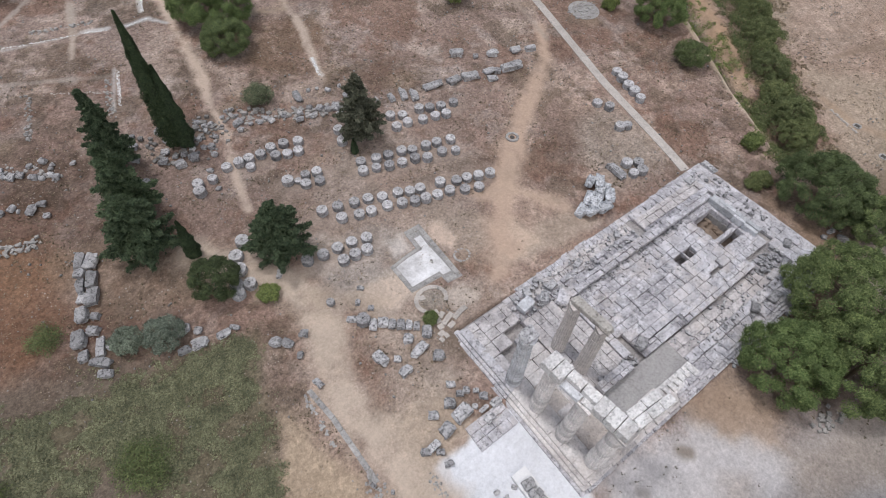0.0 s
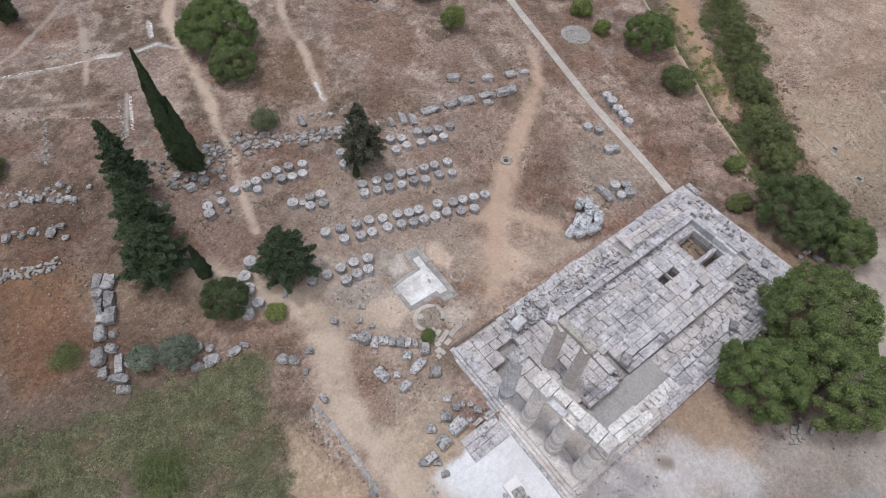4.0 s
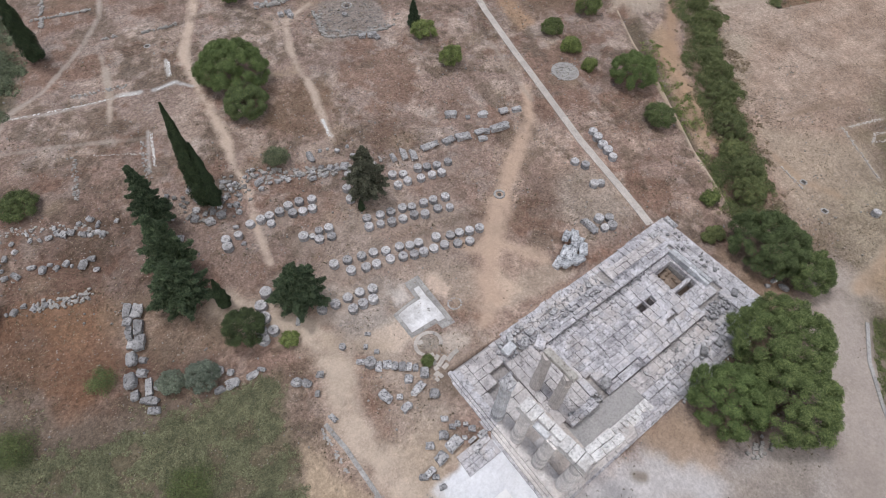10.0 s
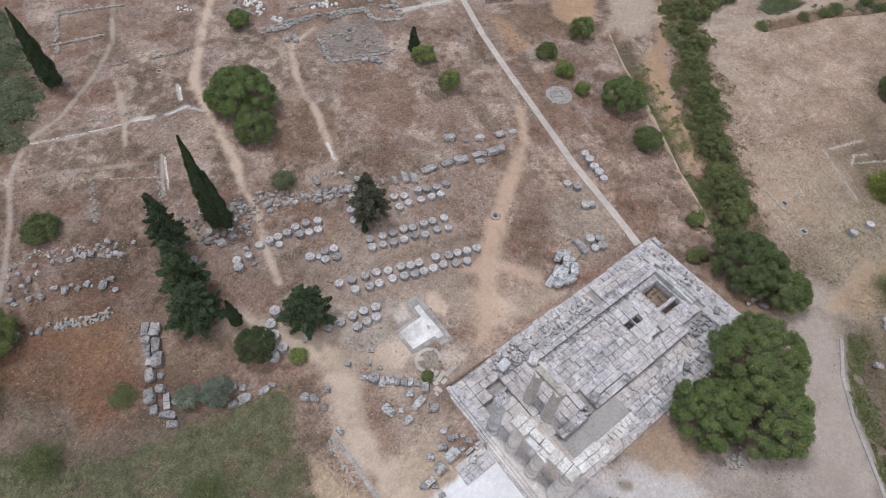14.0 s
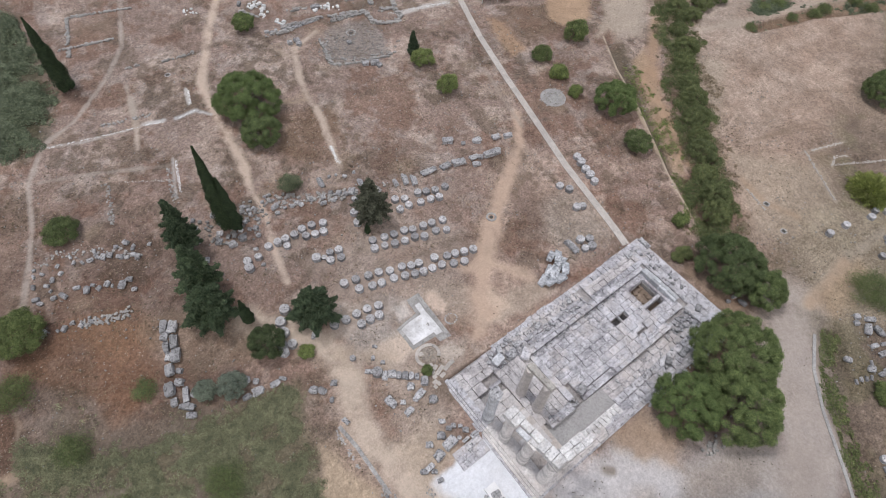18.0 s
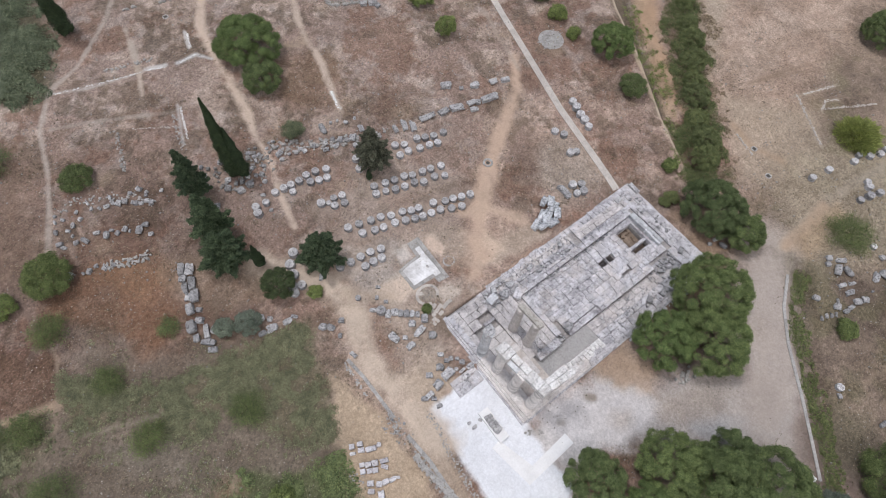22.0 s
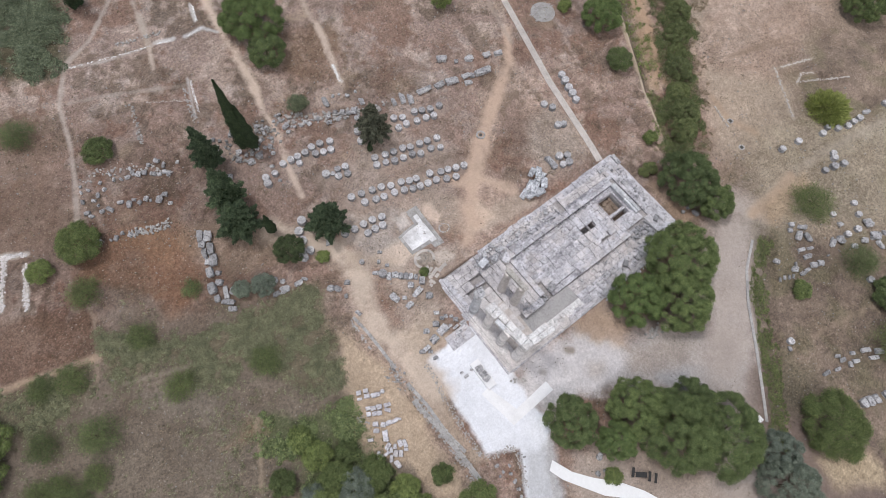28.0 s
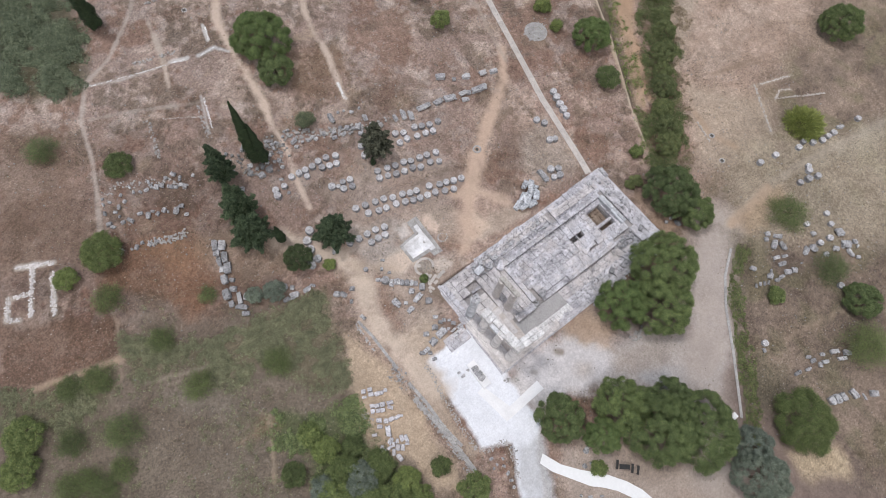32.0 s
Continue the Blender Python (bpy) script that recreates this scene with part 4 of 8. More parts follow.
# buried footing course, then three steps
pave(temple, ROUGH, -22.4, -21.5, -10.2, 10.0, 0.06, 0.5, 0.9, (1.0, 1.8), 0.03, along="y")
pave(temple, ROUGH, -21.5, 18.4, -10.35, -9.5, 0.0, 0.6, 0.85, (0.9, 1.8), 0.05)
for k, out in ((0, 0.0), (1, 0.35), (2, 0.7)):
    z = 0.36 + k * STEP
    pave(temple, TAN, -22.1 + out, -21.1 + out, -10.0 + out, 1.0, z, 0.42, 1.0, (1.4, 2.0), 0.006, along="y")
    pave(temple, SMOOTH, -22.1 + out, -21.1 + out, 1.0, 9.9 - out, z, 0.42, 1.0, (1.2, 2.0), 0.015, along="y")
    pave(temple, TAN, -21.1, -8.0, -10.05 + out, -9.05 + out, z, 0.42, 1.0, (1.4, 1.9), 0.006)
    pave(temple, SMOOTH if k < 2 else ROUGH, -8.0, 18.4 - out, -10.05 + out, -9.05 + out, z, 0.42, 1.0, (1.2, 2.2), 0.02, skip=(0.0, 0.03, 0.12)[k], yaw=0.5)
    if k < 2:
        pave(temple, SMOOTH, -12.9, 21.2 - out, 9.3 - out, 10.3 - out, z, 0.42, 1.0, (0.7, 1.5), 0.02, skip=0.03)
    pave(temple, SMOOTH, 20.2 - out, 21.3 - out, -8.2 + out, 9.6 - out, z, 0.42, 1.1, (1.0, 1.8), 0.03, along="y", skip=0.03)
pave(temple, SMOOTH, 5.6, 20.4, 8.5, 9.5, 1.03, 0.42, 1.0, (0.8, 1.6), 0.02, skip=0.02)
# the north-west corner, sunken, with broken floor
pave(temple, WARM, -21.0, -19.4, 2.9, 9.3, 1.0, 0.4, 1.6, (1.4, 2.4), 0.015, along="y")
pave(temple, WARM, -19.4, -15.2, 6.5, 9.3, 0.94, 0.4, 1.2, (1.2, 2.2), 0.02)
pave(temple, WARM, -19.4, -17.6, 4.9, 6.5, 0.95, 0.5, 1.6, (1.5, 1.9), 0.01)
pave(temple, ROUGH, -17.3, -15.2, 4.65, 5.15, 0.9, 0.5, 0.5, (1.6, 2.2), 0.02)
pave(temple, ROUGH, -15.2, -12.6, 6.2, 9.6, 0.72, 0.4, 1.1, (0.9, 1.6), 0.08, skip=0.15, yaw=6)
# front floor under the columns
pave(temple, TAN, -21.0, -19.2, -9.2, 2.9, 1.01, 0.4, 1.8, (1.6, 2.0), 0.005, along="y", gap=0.015)
pave(temple, TAN, -19.2, -15.3, 0.0, 3.5, 0.98, 0.4, 1.2, (1.4, 2.2), 0.006, gap=0.02)
floor = bmesh.new()
box(floor, -19.2, -14.6, -9.1, 0.0, 0.4, 0.93)
part("earth_floor", floor, EARTHFILL, temple, "patchy beige earth floor")
pave(temple, TAN, -19.1, -17.4, -4.3, -3.2, 0.97, 0.2, 1.1, (1.0, 1.8), 0.004)
pave(temple, TAN, -17.4, -15.2, -6.0, -0.2, 0.99, 0.2, 1.1, (1.2, 2.0), 0.006, along="y", skip=0.15)
# porch floor of cracked slabs, threshold, hall floor
pave(temple, WARM, -15.2, -11.8, -3.6, 6.2, 1.02, 0.45, 1.15, (1.2, 1.9), 0.015, along="y", gap=0.025, yaw=1)
pave(temple, WARM, -11.8, -9.6, -3.6, 6.2, 1.06, 0.45, 1.1, (1.4, 2.2), 0.02, along="y", gap=0.025)
pave(temple, SMOOTH, -9.55, -8.5, -3.4, 5.0, 1.22, 0.45, 1.05, (1.6, 2.4), 0.012, along="y")
pave(temple, ROUGH, -8.5, 4.8, -1.3, 5.0, 1.14, 0.45, 1.05, (0.7, 2.0), 0.08, holes=(HOLE,), skip=0.04, yaw=1.2, gap=0.022)
pave(temple, SMOOTH, -7.6, 10.9, -3.4, -1.3, 1.2, 0.45, 1.05, (0.8, 2.6), 0.03, holes=((6.6, 8.3, -1.9, -0.4),))
pave(temple, SMOOTH, 4.8, 10.9, -1.3, 0.7, 1.19, 0.45, 1.0, (1.0, 1.9), 0.02, holes=((7.0, 8.0, -1.6, -0.6),))
pave(temple, SMOOTH, 4.8, 10.9, 1.8, 5.0, 1.18, 0.45, 1.05, (0.8, 2.2), 0.03)
pave(temple, SMOOTH, 7.95, 10.9, 0.7, 1.8, 1.19, 0.45, 1.1, (1.0, 1.6), 0.02)
pave(temple, SMOOTH, 10.9, 16.2, -3.4, -0.9, 1.2, 0.45, 0.95, (0.9, 1.8), 0.02)
pave(temple, ROUGH, 10.9, 16.2, 4.2, 5.0, 1.16, 0.45, 0.8, (0.9, 1.6), 0.03)
pave(temple, PAVE, 6.3, 6.55, 0.7, 1.8, 1.12, 0.6, 0.3, (1.1, 1.2), 0.01)
ring_stone = bmesh.new()
loops = []
for k in range(16):
    a = k * math.pi / 8
    c, q = math.cos(a), math.sin(a)
    far = min(1.0 / max(abs(c), 1e-6), 1.0 / max(abs(q), 1e-6))
    loops.append([ring_stone.verts.new((7.45 + x, -1.1 + y, z)) for x, y, z in ((1.0 * far * c, 0.92 * far * q, 0.8), (0.98 * far * c, 0.9 * far * q, 1.19), (0.36 * c, 0.32 * q, 1.17), (0.3 * c, 0.27 * q, 0.55))])
for k in range(16):
    for m in range(3):
        ring_stone.faces.new((loops[k][m], loops[(k + 1) % 16][m], loops[(k + 1) % 16][m + 1], loops[k][m + 1]))
part("pierced_slab", ring_stone, SMOOTH, temple, "floor slab with a round hole")
# north passage: a lower cut course, and a broken upper one towards the hall
pave(temple, WARM, -12.6, 4.6, 7.6, 9.4, 0.68, 0.4, 0.9, (0.7, 1.4), 0.015)
pave(temple, ROUGH, -12.0, 4.4, 6.2, 7.7, 1.0, 0.5, 0.75, (0.7, 2.2), 0.14, skip=0.3, yaw=5)
pave(temple, WARM, 5.6, 20.0, 6.9, 8.6, 1.0, 0.4, 0.85, (0.8, 1.7), 0.03, skip=0.03, yaw=1)
pave(temple, ROUGH, 5.6, 19.0, 6.1, 6.9, 0.96, 0.4, 0.8, (0.7, 1.4), 0.07, skip=0.12, yaw=3)
# south passage and its broken edge
mortar = bmesh.new()
box(mortar, -14.7, -4.2, -7.5, -4.6, 0.3, 0.74)
part("mortar_floor", mortar, FLOORGREY, temple, "smooth grey mortar floor")
pave(temple, WARM, -4.2, 16.0, -7.0, -4.7, 0.72, 0.4, 1.15, (0.8, 2.2), 0.05, skip=0.05, yaw=2.0, gap=0.05, holes=((11.3, 16.6, -6.0, -3.8),))
pave(temple, SMOOTH, -4.2, 16.4, -8.0, -7.0, 0.98, 0.4, 1.0, (1.2, 2.2), 0.02, skip=0.04, yaw=0.5)
pave(temple, SMOOTH, -4.2, 16.4, -8.9, -8.0, 0.7, 0.4, 0.9, (1.2, 2.2), 0.03, skip=0.06, yaw=0.8)
pave(temple, FRESH, -14.8, -4.2, -9.1, -7.5, 1.02, 0.4, 0.8, (0.7, 1.5), 0.015)
# back terrace, with the rubble pit at its corner
pave(temple, SMOOTH, 17.4, 20.3, -3.5, 9.2, 1.02, 0.4, 1.0, (1.0, 1.9), 0.03, along="y", skip=0.02)
pave(temple, SMOOTH, 17.8, 20.2, -8.0, -3.5, 1.0, 0.4, 1.2, (1.4, 2.4), 0.04, along="y", yaw=2)
pave(temple, ROUGH, 11.5, 16.5, -6.0, -3.9, 0.66, 0.5, 0.7, (0.5, 1.2), 0.14, skip=0.3, yaw=8)
pave(temple, SMOOTH, 16.4, 17.9, -7.2, -3.5, 0.98, 0.5, 1.2, (0.9, 1.6), 0.06, along="y", yaw=4)

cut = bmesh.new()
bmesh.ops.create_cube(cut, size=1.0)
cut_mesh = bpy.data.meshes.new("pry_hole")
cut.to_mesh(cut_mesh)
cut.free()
cut_mesh.materials.append(HOLE_SHADE)


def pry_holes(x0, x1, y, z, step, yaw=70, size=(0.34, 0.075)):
    """A row of thin boxes on the blocks, coloured dark like shaded lever cuttings."""
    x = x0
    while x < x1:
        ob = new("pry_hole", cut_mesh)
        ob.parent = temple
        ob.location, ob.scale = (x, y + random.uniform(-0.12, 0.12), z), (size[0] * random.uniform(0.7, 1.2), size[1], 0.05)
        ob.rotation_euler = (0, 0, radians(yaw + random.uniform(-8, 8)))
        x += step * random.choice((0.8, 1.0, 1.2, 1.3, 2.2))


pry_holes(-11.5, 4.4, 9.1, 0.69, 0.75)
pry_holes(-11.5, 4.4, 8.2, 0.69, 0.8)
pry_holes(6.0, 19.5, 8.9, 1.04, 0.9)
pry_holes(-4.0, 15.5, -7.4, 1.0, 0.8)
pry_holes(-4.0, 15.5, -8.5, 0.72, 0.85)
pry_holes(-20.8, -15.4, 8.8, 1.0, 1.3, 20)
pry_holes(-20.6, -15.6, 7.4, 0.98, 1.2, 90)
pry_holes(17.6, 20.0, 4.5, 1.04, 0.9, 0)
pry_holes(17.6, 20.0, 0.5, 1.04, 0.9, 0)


def wall_stub(label, material, x0, x1, y0, y1, z, heights, row, length, skip, jit=0.05):
    w = thing("cella_wall", label, "wall", "structure")
    for k, h in enumerate(heights):
        pave(w, material, x0, x1, y0, y1, z + h, h - (heights[k - 1] if k else 0) + 0.02, row, length, jit, 0.03, skip * k + skip * 0.2, along="x" if x1 - x0 > y1 - y0 else "y", yaw=1.0)
    return w


wall_stub("broken limestone wall course along the hall", ROUGH, -9.0, 16.0, 5.0, 6.2, 1.05, (0.45, 0.85), 0.6, (0.8, 2.0), 0.28, 0.06)
wall_stub("broken limestone blocks on top of the wall course", ROUGH, 1.5, 12.0, 4.95, 5.7, 1.9, (0.3,), 0.6, (0.8, 1.6), 3.0)
wall_stub("low limestone wall course along the hall", SMOOTH, -1.0, 11.4, -4.7, -3.4, 1.05, (0.38, 0.7), 0.65, (0.8, 1.7), 0.2, 0.06)
wall_stub("low worn limestone kerb along the hall", ROUGH, -7.6, -1.0, -4.6, -3.5, 1.0, (0.2,), 0.55, (1.0, 1.7), 0.3)
wall_stub("tall grey limestone block wall behind the sunken crypt", DARKSTONE, 15.4, 16.5, -2.0, 5.0, 1.0, (0.45, 1.0), 0.55, (1.4, 2.2), 0.06)
wall_stub("rough dark limestone wall end beside the porch", ROUGH, -14.2, -9.8, -4.75, -3.6, 1.0, (0.45, 0.85), 0.57, (0.7, 1.4), 0.22)
crypt = thing("sunken_crypt", "sunken stone-lined crypt with an earth floor", "crypt", "structure")
DEEPEARTH = stone_mat("brown_crypt_earth", (0.20, 0.15, 0.115), (0.36, 0.285, 0.225), 0.5, 0.56, 1.4, 0.1)
pave(crypt, ROUGH, 10.95, 11.3, -1.0, 4.2, 1.1, 2.0, 0.35, (0.8, 1.5), 0.02, along="y")
pave(crypt, PAVE, 14.95, 15.35, -1.0, 4.2, 1.1, 0.8, 0.4, (0.8, 1.5), 0.02, along="y")
pave(crypt, FOOTING, 14.9, 15.35, -1.0, 4.2, 0.3, 1.4, 0.4, (0.7, 1.3), 0.02, along="y")
pave(crypt, ROUGH, 11.3, 15.0, 3.9, 4.25, 1.1, 2.0, 0.35, (0.8, 1.5), 0.02)
pave(crypt, ROUGH, 11.3, 15.0, -1.1, -0.75, 1.1, 2.0, 0.35, (0.8, 1.5), 0.02)
pave(crypt, SMOOTH, 11.2, 15.0, 0.1, 0.65, 1.02, 1.8, 0.55, (1.6, 2.2), 0.02)
bm = bmesh.new()
box(bm, 11.2, 15.0, -0.9, 4.0, -1.6, -0.75)
part("earth_floor", bm, DEEPEARTH, crypt, "brown earth floor")
for k in range(9):
    slab(crypt, DEEPEARTH, random.uniform(11.8, 14.6), random.uniform(1.0, 3.6), -0.5 + random.uniform(-0.1, 0.2), random.uniform(0.5, 1.0), random.uniform(0.4, 0.8), 0.6, random.uniform(0, 90), "stone", 6)


# columns
def fluted(name, material, r0, r1, flutes=20, sub=3):
    n = flutes * sub
    v, f = [], []
    for z, r, deep in ((0.0, r0, 0.07), (0.02, r0 * 1.0, 0.07), (0.98, r1, 0.07), (1.0, r1 * 0.985, 0.07)):
        for i in range(n):
            a = 2 * math.pi * i / n
            s = r * (1.0 if i % sub == 0 else 1 - deep)
            v.append((math.cos(a) * s, math.sin(a) * s, z))
    for k in range(3):
        f += [(k * n + i, k * n + (i + 1) % n, (k + 1) * n + (i + 1) % n, (k + 1) * n + i) for i in range(n)]
    f += [tuple(range(3 * n, 4 * n)), tuple(reversed(range(n)))]
    return mesh_from(name, v, f, material)


def capital_mesh(material, r, worn=False):
    bm = bmesh.new()
    if worn:
        bmesh.ops.create_cone(bm, cap_ends=True, segments=36, radius1=r, radius2=r * 1.22, depth=0.78, matrix=Matrix.Translation((0, 0, 0.39)))
        bmesh.ops.subdivide_edges(bm, edges=bm.edges[:], cuts=2)
        for v in bm.verts:
            v.co += noise.noise_vector(v.co * 1.7) * 0.16
        me = bpy.data.meshes.new("capital")
        bm.to_mesh(me)
        bm.free()
        me.materials.append(material)
        return me
    bmesh.ops.create_cone(bm, cap_ends=True, segments=40, radius1=r, radius2=r * 1.45, depth=0.42, matrix=Matrix.Translation((0, 0, 0.21)))
    for v in bm.verts:
        v.co += noise.noise_vector(v.co * 2.3) * 0.05
    me = bpy.data.meshes.new("capital")
    bm.to_mesh(me)
    bm.free()
    me.materials.append(material)
    return me


def column(x, y, z, height, r, material, label, drums=12, group="standing columns", worn=False):
    top = r * 0.8
    c = tagged(new("column"), label, "column", group)
    c.location = (x, y, z)
    h = (height - 0.78) / drums
    for k in range(drums):
        a, b = r + (top - r) * k / drums, r + (top - r) * (k + 1) / drums
        wide = random.uniform(0.97, 1.02)
        d = part("drum", fluted("drum", material, a, b), material, c)
        d.location, d.scale = (random.uniform(-0.02, 0.02), random.uniform(-0.02, 0.02), k * h), (wide, wide, h - 0.012)
        d.rotation_euler = (0, 0, random.uniform(-0.06, 0.06))
    cap = part("capital", capital_mesh(material, top, worn), material, c, "worn broken capital" if worn else "worn square-topped capital")
    cap.location = (0, 0, height - 0.78)
    if not worn:
        bm = bmesh.new()
        box(bm, -top * 1.5, top * 1.5, -top * 1.5, top * 1.5, 0.42, 0.78)
        bmesh.ops.bevel(bm, geom=bm.edges[:], offset=0.04, segments=1)
        part("abacus", bm, material, cap, "square stone slab on the capital")
    return c


BASE = 1.02
RESTORED = stone_mat("restored_limestone", (0.66, 0.62, 0.60), (0.88, 0.84, 0.82), 0.7, 0.57, 0.8, 0.3)
column(-20.4, 1.8, BASE, 9.7, 0.84, DARKSTONE, "tall weathered grey fluted column with a broken capital", worn=True)
column(-14.05, 1.85, BASE, 8.9, 0.78, COLUMN, "brown weathered fluted porch column carrying a beam", worn=True)
column(-13.85, -1.3, BASE, 8.9, 0.78, COLUMN, "brown weathered fluted porch column carrying a beam", worn=True)
for x, y in ((-20.3, -1.6), (-20.2, -5.2), (-19.7, -8.6)):
    column(x, y, BASE, 9.8, 0.84, RESTORED, "re-erected pale fluted column at the temple front")
column(-16.2, -8.8, BASE, 9.8, 0.84, RESTORED, "re-erected pale fluted column on the temple flank")
broken = new("stone_block", rock_mesh("stone_block", LIME, 61, 3, 0.16, 0.7))
broken.location, broken.scale = (-20.35, 1.85, BASE + 9.68), (1.5, 1.35, 0.55)
tagged(broken, "broken white limestone block on a column top", "stone block")


TOP = BASE + 9.8


def bar(ax, ay, bx, by, width, z0, z1, material, label, cuts, shift=0.0):
    """A beam of separate blocks from one point to another."""
    a = thing("architrave", label, "architrave")
    d = math.hypot(bx - ax, by - ay)
    ux, uy = (bx - ax) / d, (by - ay) / d
    for k in range(cuts):
        f = (k + 0.5) / cuts * d
        slab(a, material, ax + ux * f - uy * shift, ay + uy * f + ux * shift, z1 + random.uniform(-0.03, 0.03), d / cuts - 0.02, width, z1 - z0, math.degrees(math.atan2(uy, ux)), "beam_block", 0)
    return a


bar(-20.65, -0.75, -20.5, -2.9, 1.75, TOP, TOP + 0.95, FRESH, "bright new limestone architrave block over a front column", 2)
bar(-20.2, -2.9, -19.95, -6.0, 0.95, TOP, TOP + 0.9, FRESH, "bright new inner architrave beam across the front columns", 2)
bar(-21.1, -3.0, -20.9, -4.9, 0.7, TOP, TOP + 0.4, DARKSTONE, "lower weathered outer architrave block", 1)
bar(-20.75, -5.0, -20.5, -6.4, 0.65, TOP, TOP + 0.3, FRESH, "low outer architrave block", 1)
bar(-20.15, -6.0, -19.85, -9.4, 1.55, TOP, TOP + 1.0, FRESH, "bright new limestone architrave at the corner", 3)
bar(-19.1, -9.05, -15.0, -9.3, 0.85, TOP, TOP + 0.98, FRESH, "bright new limestone architrave along the flank columns", 3)
bar(-19.1, -8.2, -15.6, -8.4, 0.8, TOP, TOP + 0.9, FRESH, "bright new inner architrave beam along the flank", 2)
for (x, y, l, yaw) in ((-14.05, 1.0, 2.5, -86), (-13.95, -1.05, 2.2, -88)):
    beam = new("architrave_block", rock_mesh("architrave_block", BEAM, int(40 + y * 3), 4, 0.13, 0.8))
    beam.location, beam.scale, beam.rotation_euler = (x, y, BASE + 8.86), (l, 0.85, 0.75), (0, 0, radians(yaw))
    tagged(beam, "worn brown beam block resting on the porch columns", "architrave", "porch beam blocks")
for k in range(13):
    slab(temple, FRESH, -14.2 + 0.78 * k, -8.2 + random.uniform(-0.3, 0.3), 1.2 + random.uniform(0, 0.1), 0.5, random.uniform(0.6, 1.3), 0.25, random.uniform(-4, 4), "slab")

# blocks left lying on the platform
for x, y, z, l, w, h, yaw, m in ((-7.1, -3.3, 1.2, 1.5, 1.0, 0.9, 20, LIME), (-13.7, 7.4, 0.9, 1.8, 1.3, 1.0, 10, DARKSTONE), (-11.3, 6.9, 1.0, 1.5, 0.9, 0.7, 40, LIME),
                                (-9.6, 7.6, 1.0, 1.3, 0.8, 0.6, 10, LIME), (-12.4, 8.6, 0.9, 1.1, 0.8, 0.6, 70, LIME), (-9.7, 5.6, 1.3, 2.0, 1.4, 0.6, 30, PAVE),
                                (-5.0, 8.0, 1.0, 1.2, 0.7, 0.5, 15, LIME), (2.0, 8.2, 1.0, 0.9, 0.6, 0.4, 50, LIME), (16.6, 8.6, 1.0, 1.2, 0.9, 0.4, 0, LIME),
                                (20.7, 8.6, 1.0, 0.8, 2.2, 0.5, -4, LIME), (18.0, -5.0, 0.9, 1.3, 0.8, 0.5, 25, LIME), (15.0, -6.6, 1.0, 1.5, 0.9, 0.5, 15, LIME), (10.0, -8.4, 1.0, 1.9, 1.0, 0.5, 8, LIME), (7.0, -8.0, 1.0, 1.2, 0.9, 0.5, 30, LIME)):
    ob = new("stone_block", rock_mesh("stone_block", m, int(100 + x * 3), 3, 0.1, 0.85))
    ob.location, ob.scale, ob.rotation_euler = (x, y, z - 0.04), (l, w, h), (0, 0, radians(yaw))
    tagged(ob, "loose limestone block lying on the temple platform", "stone block", "blocks on the platform")


# ---- walkway, road edge, low walls ----
def ribbon(name, line, width, z, thick, material, label, category, kind="structure", pieces=2.0):
    """A strip of short slabs along a line."""
    t = thing(name, label, category, kind)
    for (ax, ay), (bx, by) in zip(line, line[1:]):
        d = math.hypot(bx - ax, by - ay)
        n = max(1, round(d / pieces))
        for k in range(n):
            f = (k + 0.5) / n
            x, y = ax + (bx - ax) * f, ay + (by - ay) * f
            slab(t, material, x, y, gz(x, y) + z, d / n + 0.0, width, thick, math.degrees(math.atan2(by - ay, bx - ax)), "slab", 0.3)
    return t


def strip(name, line, width, z, thick, material, label, category, pieces):
    """A cast strip in bays that butt end to end and follow the ground."""
    t = thing(name, label, category, "structure")
    for (ax, ay), (bx, by) in zip(line, line[1:]):
        d = math.hypot(bx - ax, by - ay)
        nx, ny = -(by - ay) / d, (bx - ax) / d
        n = max(1, round(d / pieces))
        for k in range(n):
            bm = bmesh.new()
            ends = []
            for f in (k / n + 0.006 / d, (k + 0.5) / n, (k + 1) / n - 0.006 / d):
                x, y = ax + (bx - ax) * f, ay + (by - ay) * f
                h = gz(x, y) + z
                w = width / 2 * random.uniform(0.97, 1.03)
                ends.append([bm.verts.new(p) for p in ((x - nx * w, y - ny * w, h - thick), (x - nx * w, y - ny * w, h - 0.02), (x - nx * (w - 0.03), y - ny * (w - 0.03), h),
                                                      (x + nx * (w - 0.03), y + ny * (w - 0.03), h), (x + nx * w, y + ny * w, h - 0.02), (x + nx * w, y + ny * w, h - thick))])
            for a, b in zip(ends, ends[1:]):
                for m in range(5):
                    bm.faces.new((a[m], b[m], b[m + 1], a[m + 1]))
            bm.faces.new(ends[0])
            bm.faces.new(ends[2][::-1])
            bmesh.ops.recalc_face_normals(bm, faces=bm.faces[:])
            part("bay", bm, material, t)
    return t


strip("walkway", WALKWAY, 1.35, 0.1, 0.3, CONCRETE, "straight pale concrete walkway across the site", "walkway", 2.6)
strip("road_kerb", ROADEDGE[:6], 0.5, 0.12, 0.4, FOOTING, "cracked concrete kerb along the service road", "kerb", 2.4)


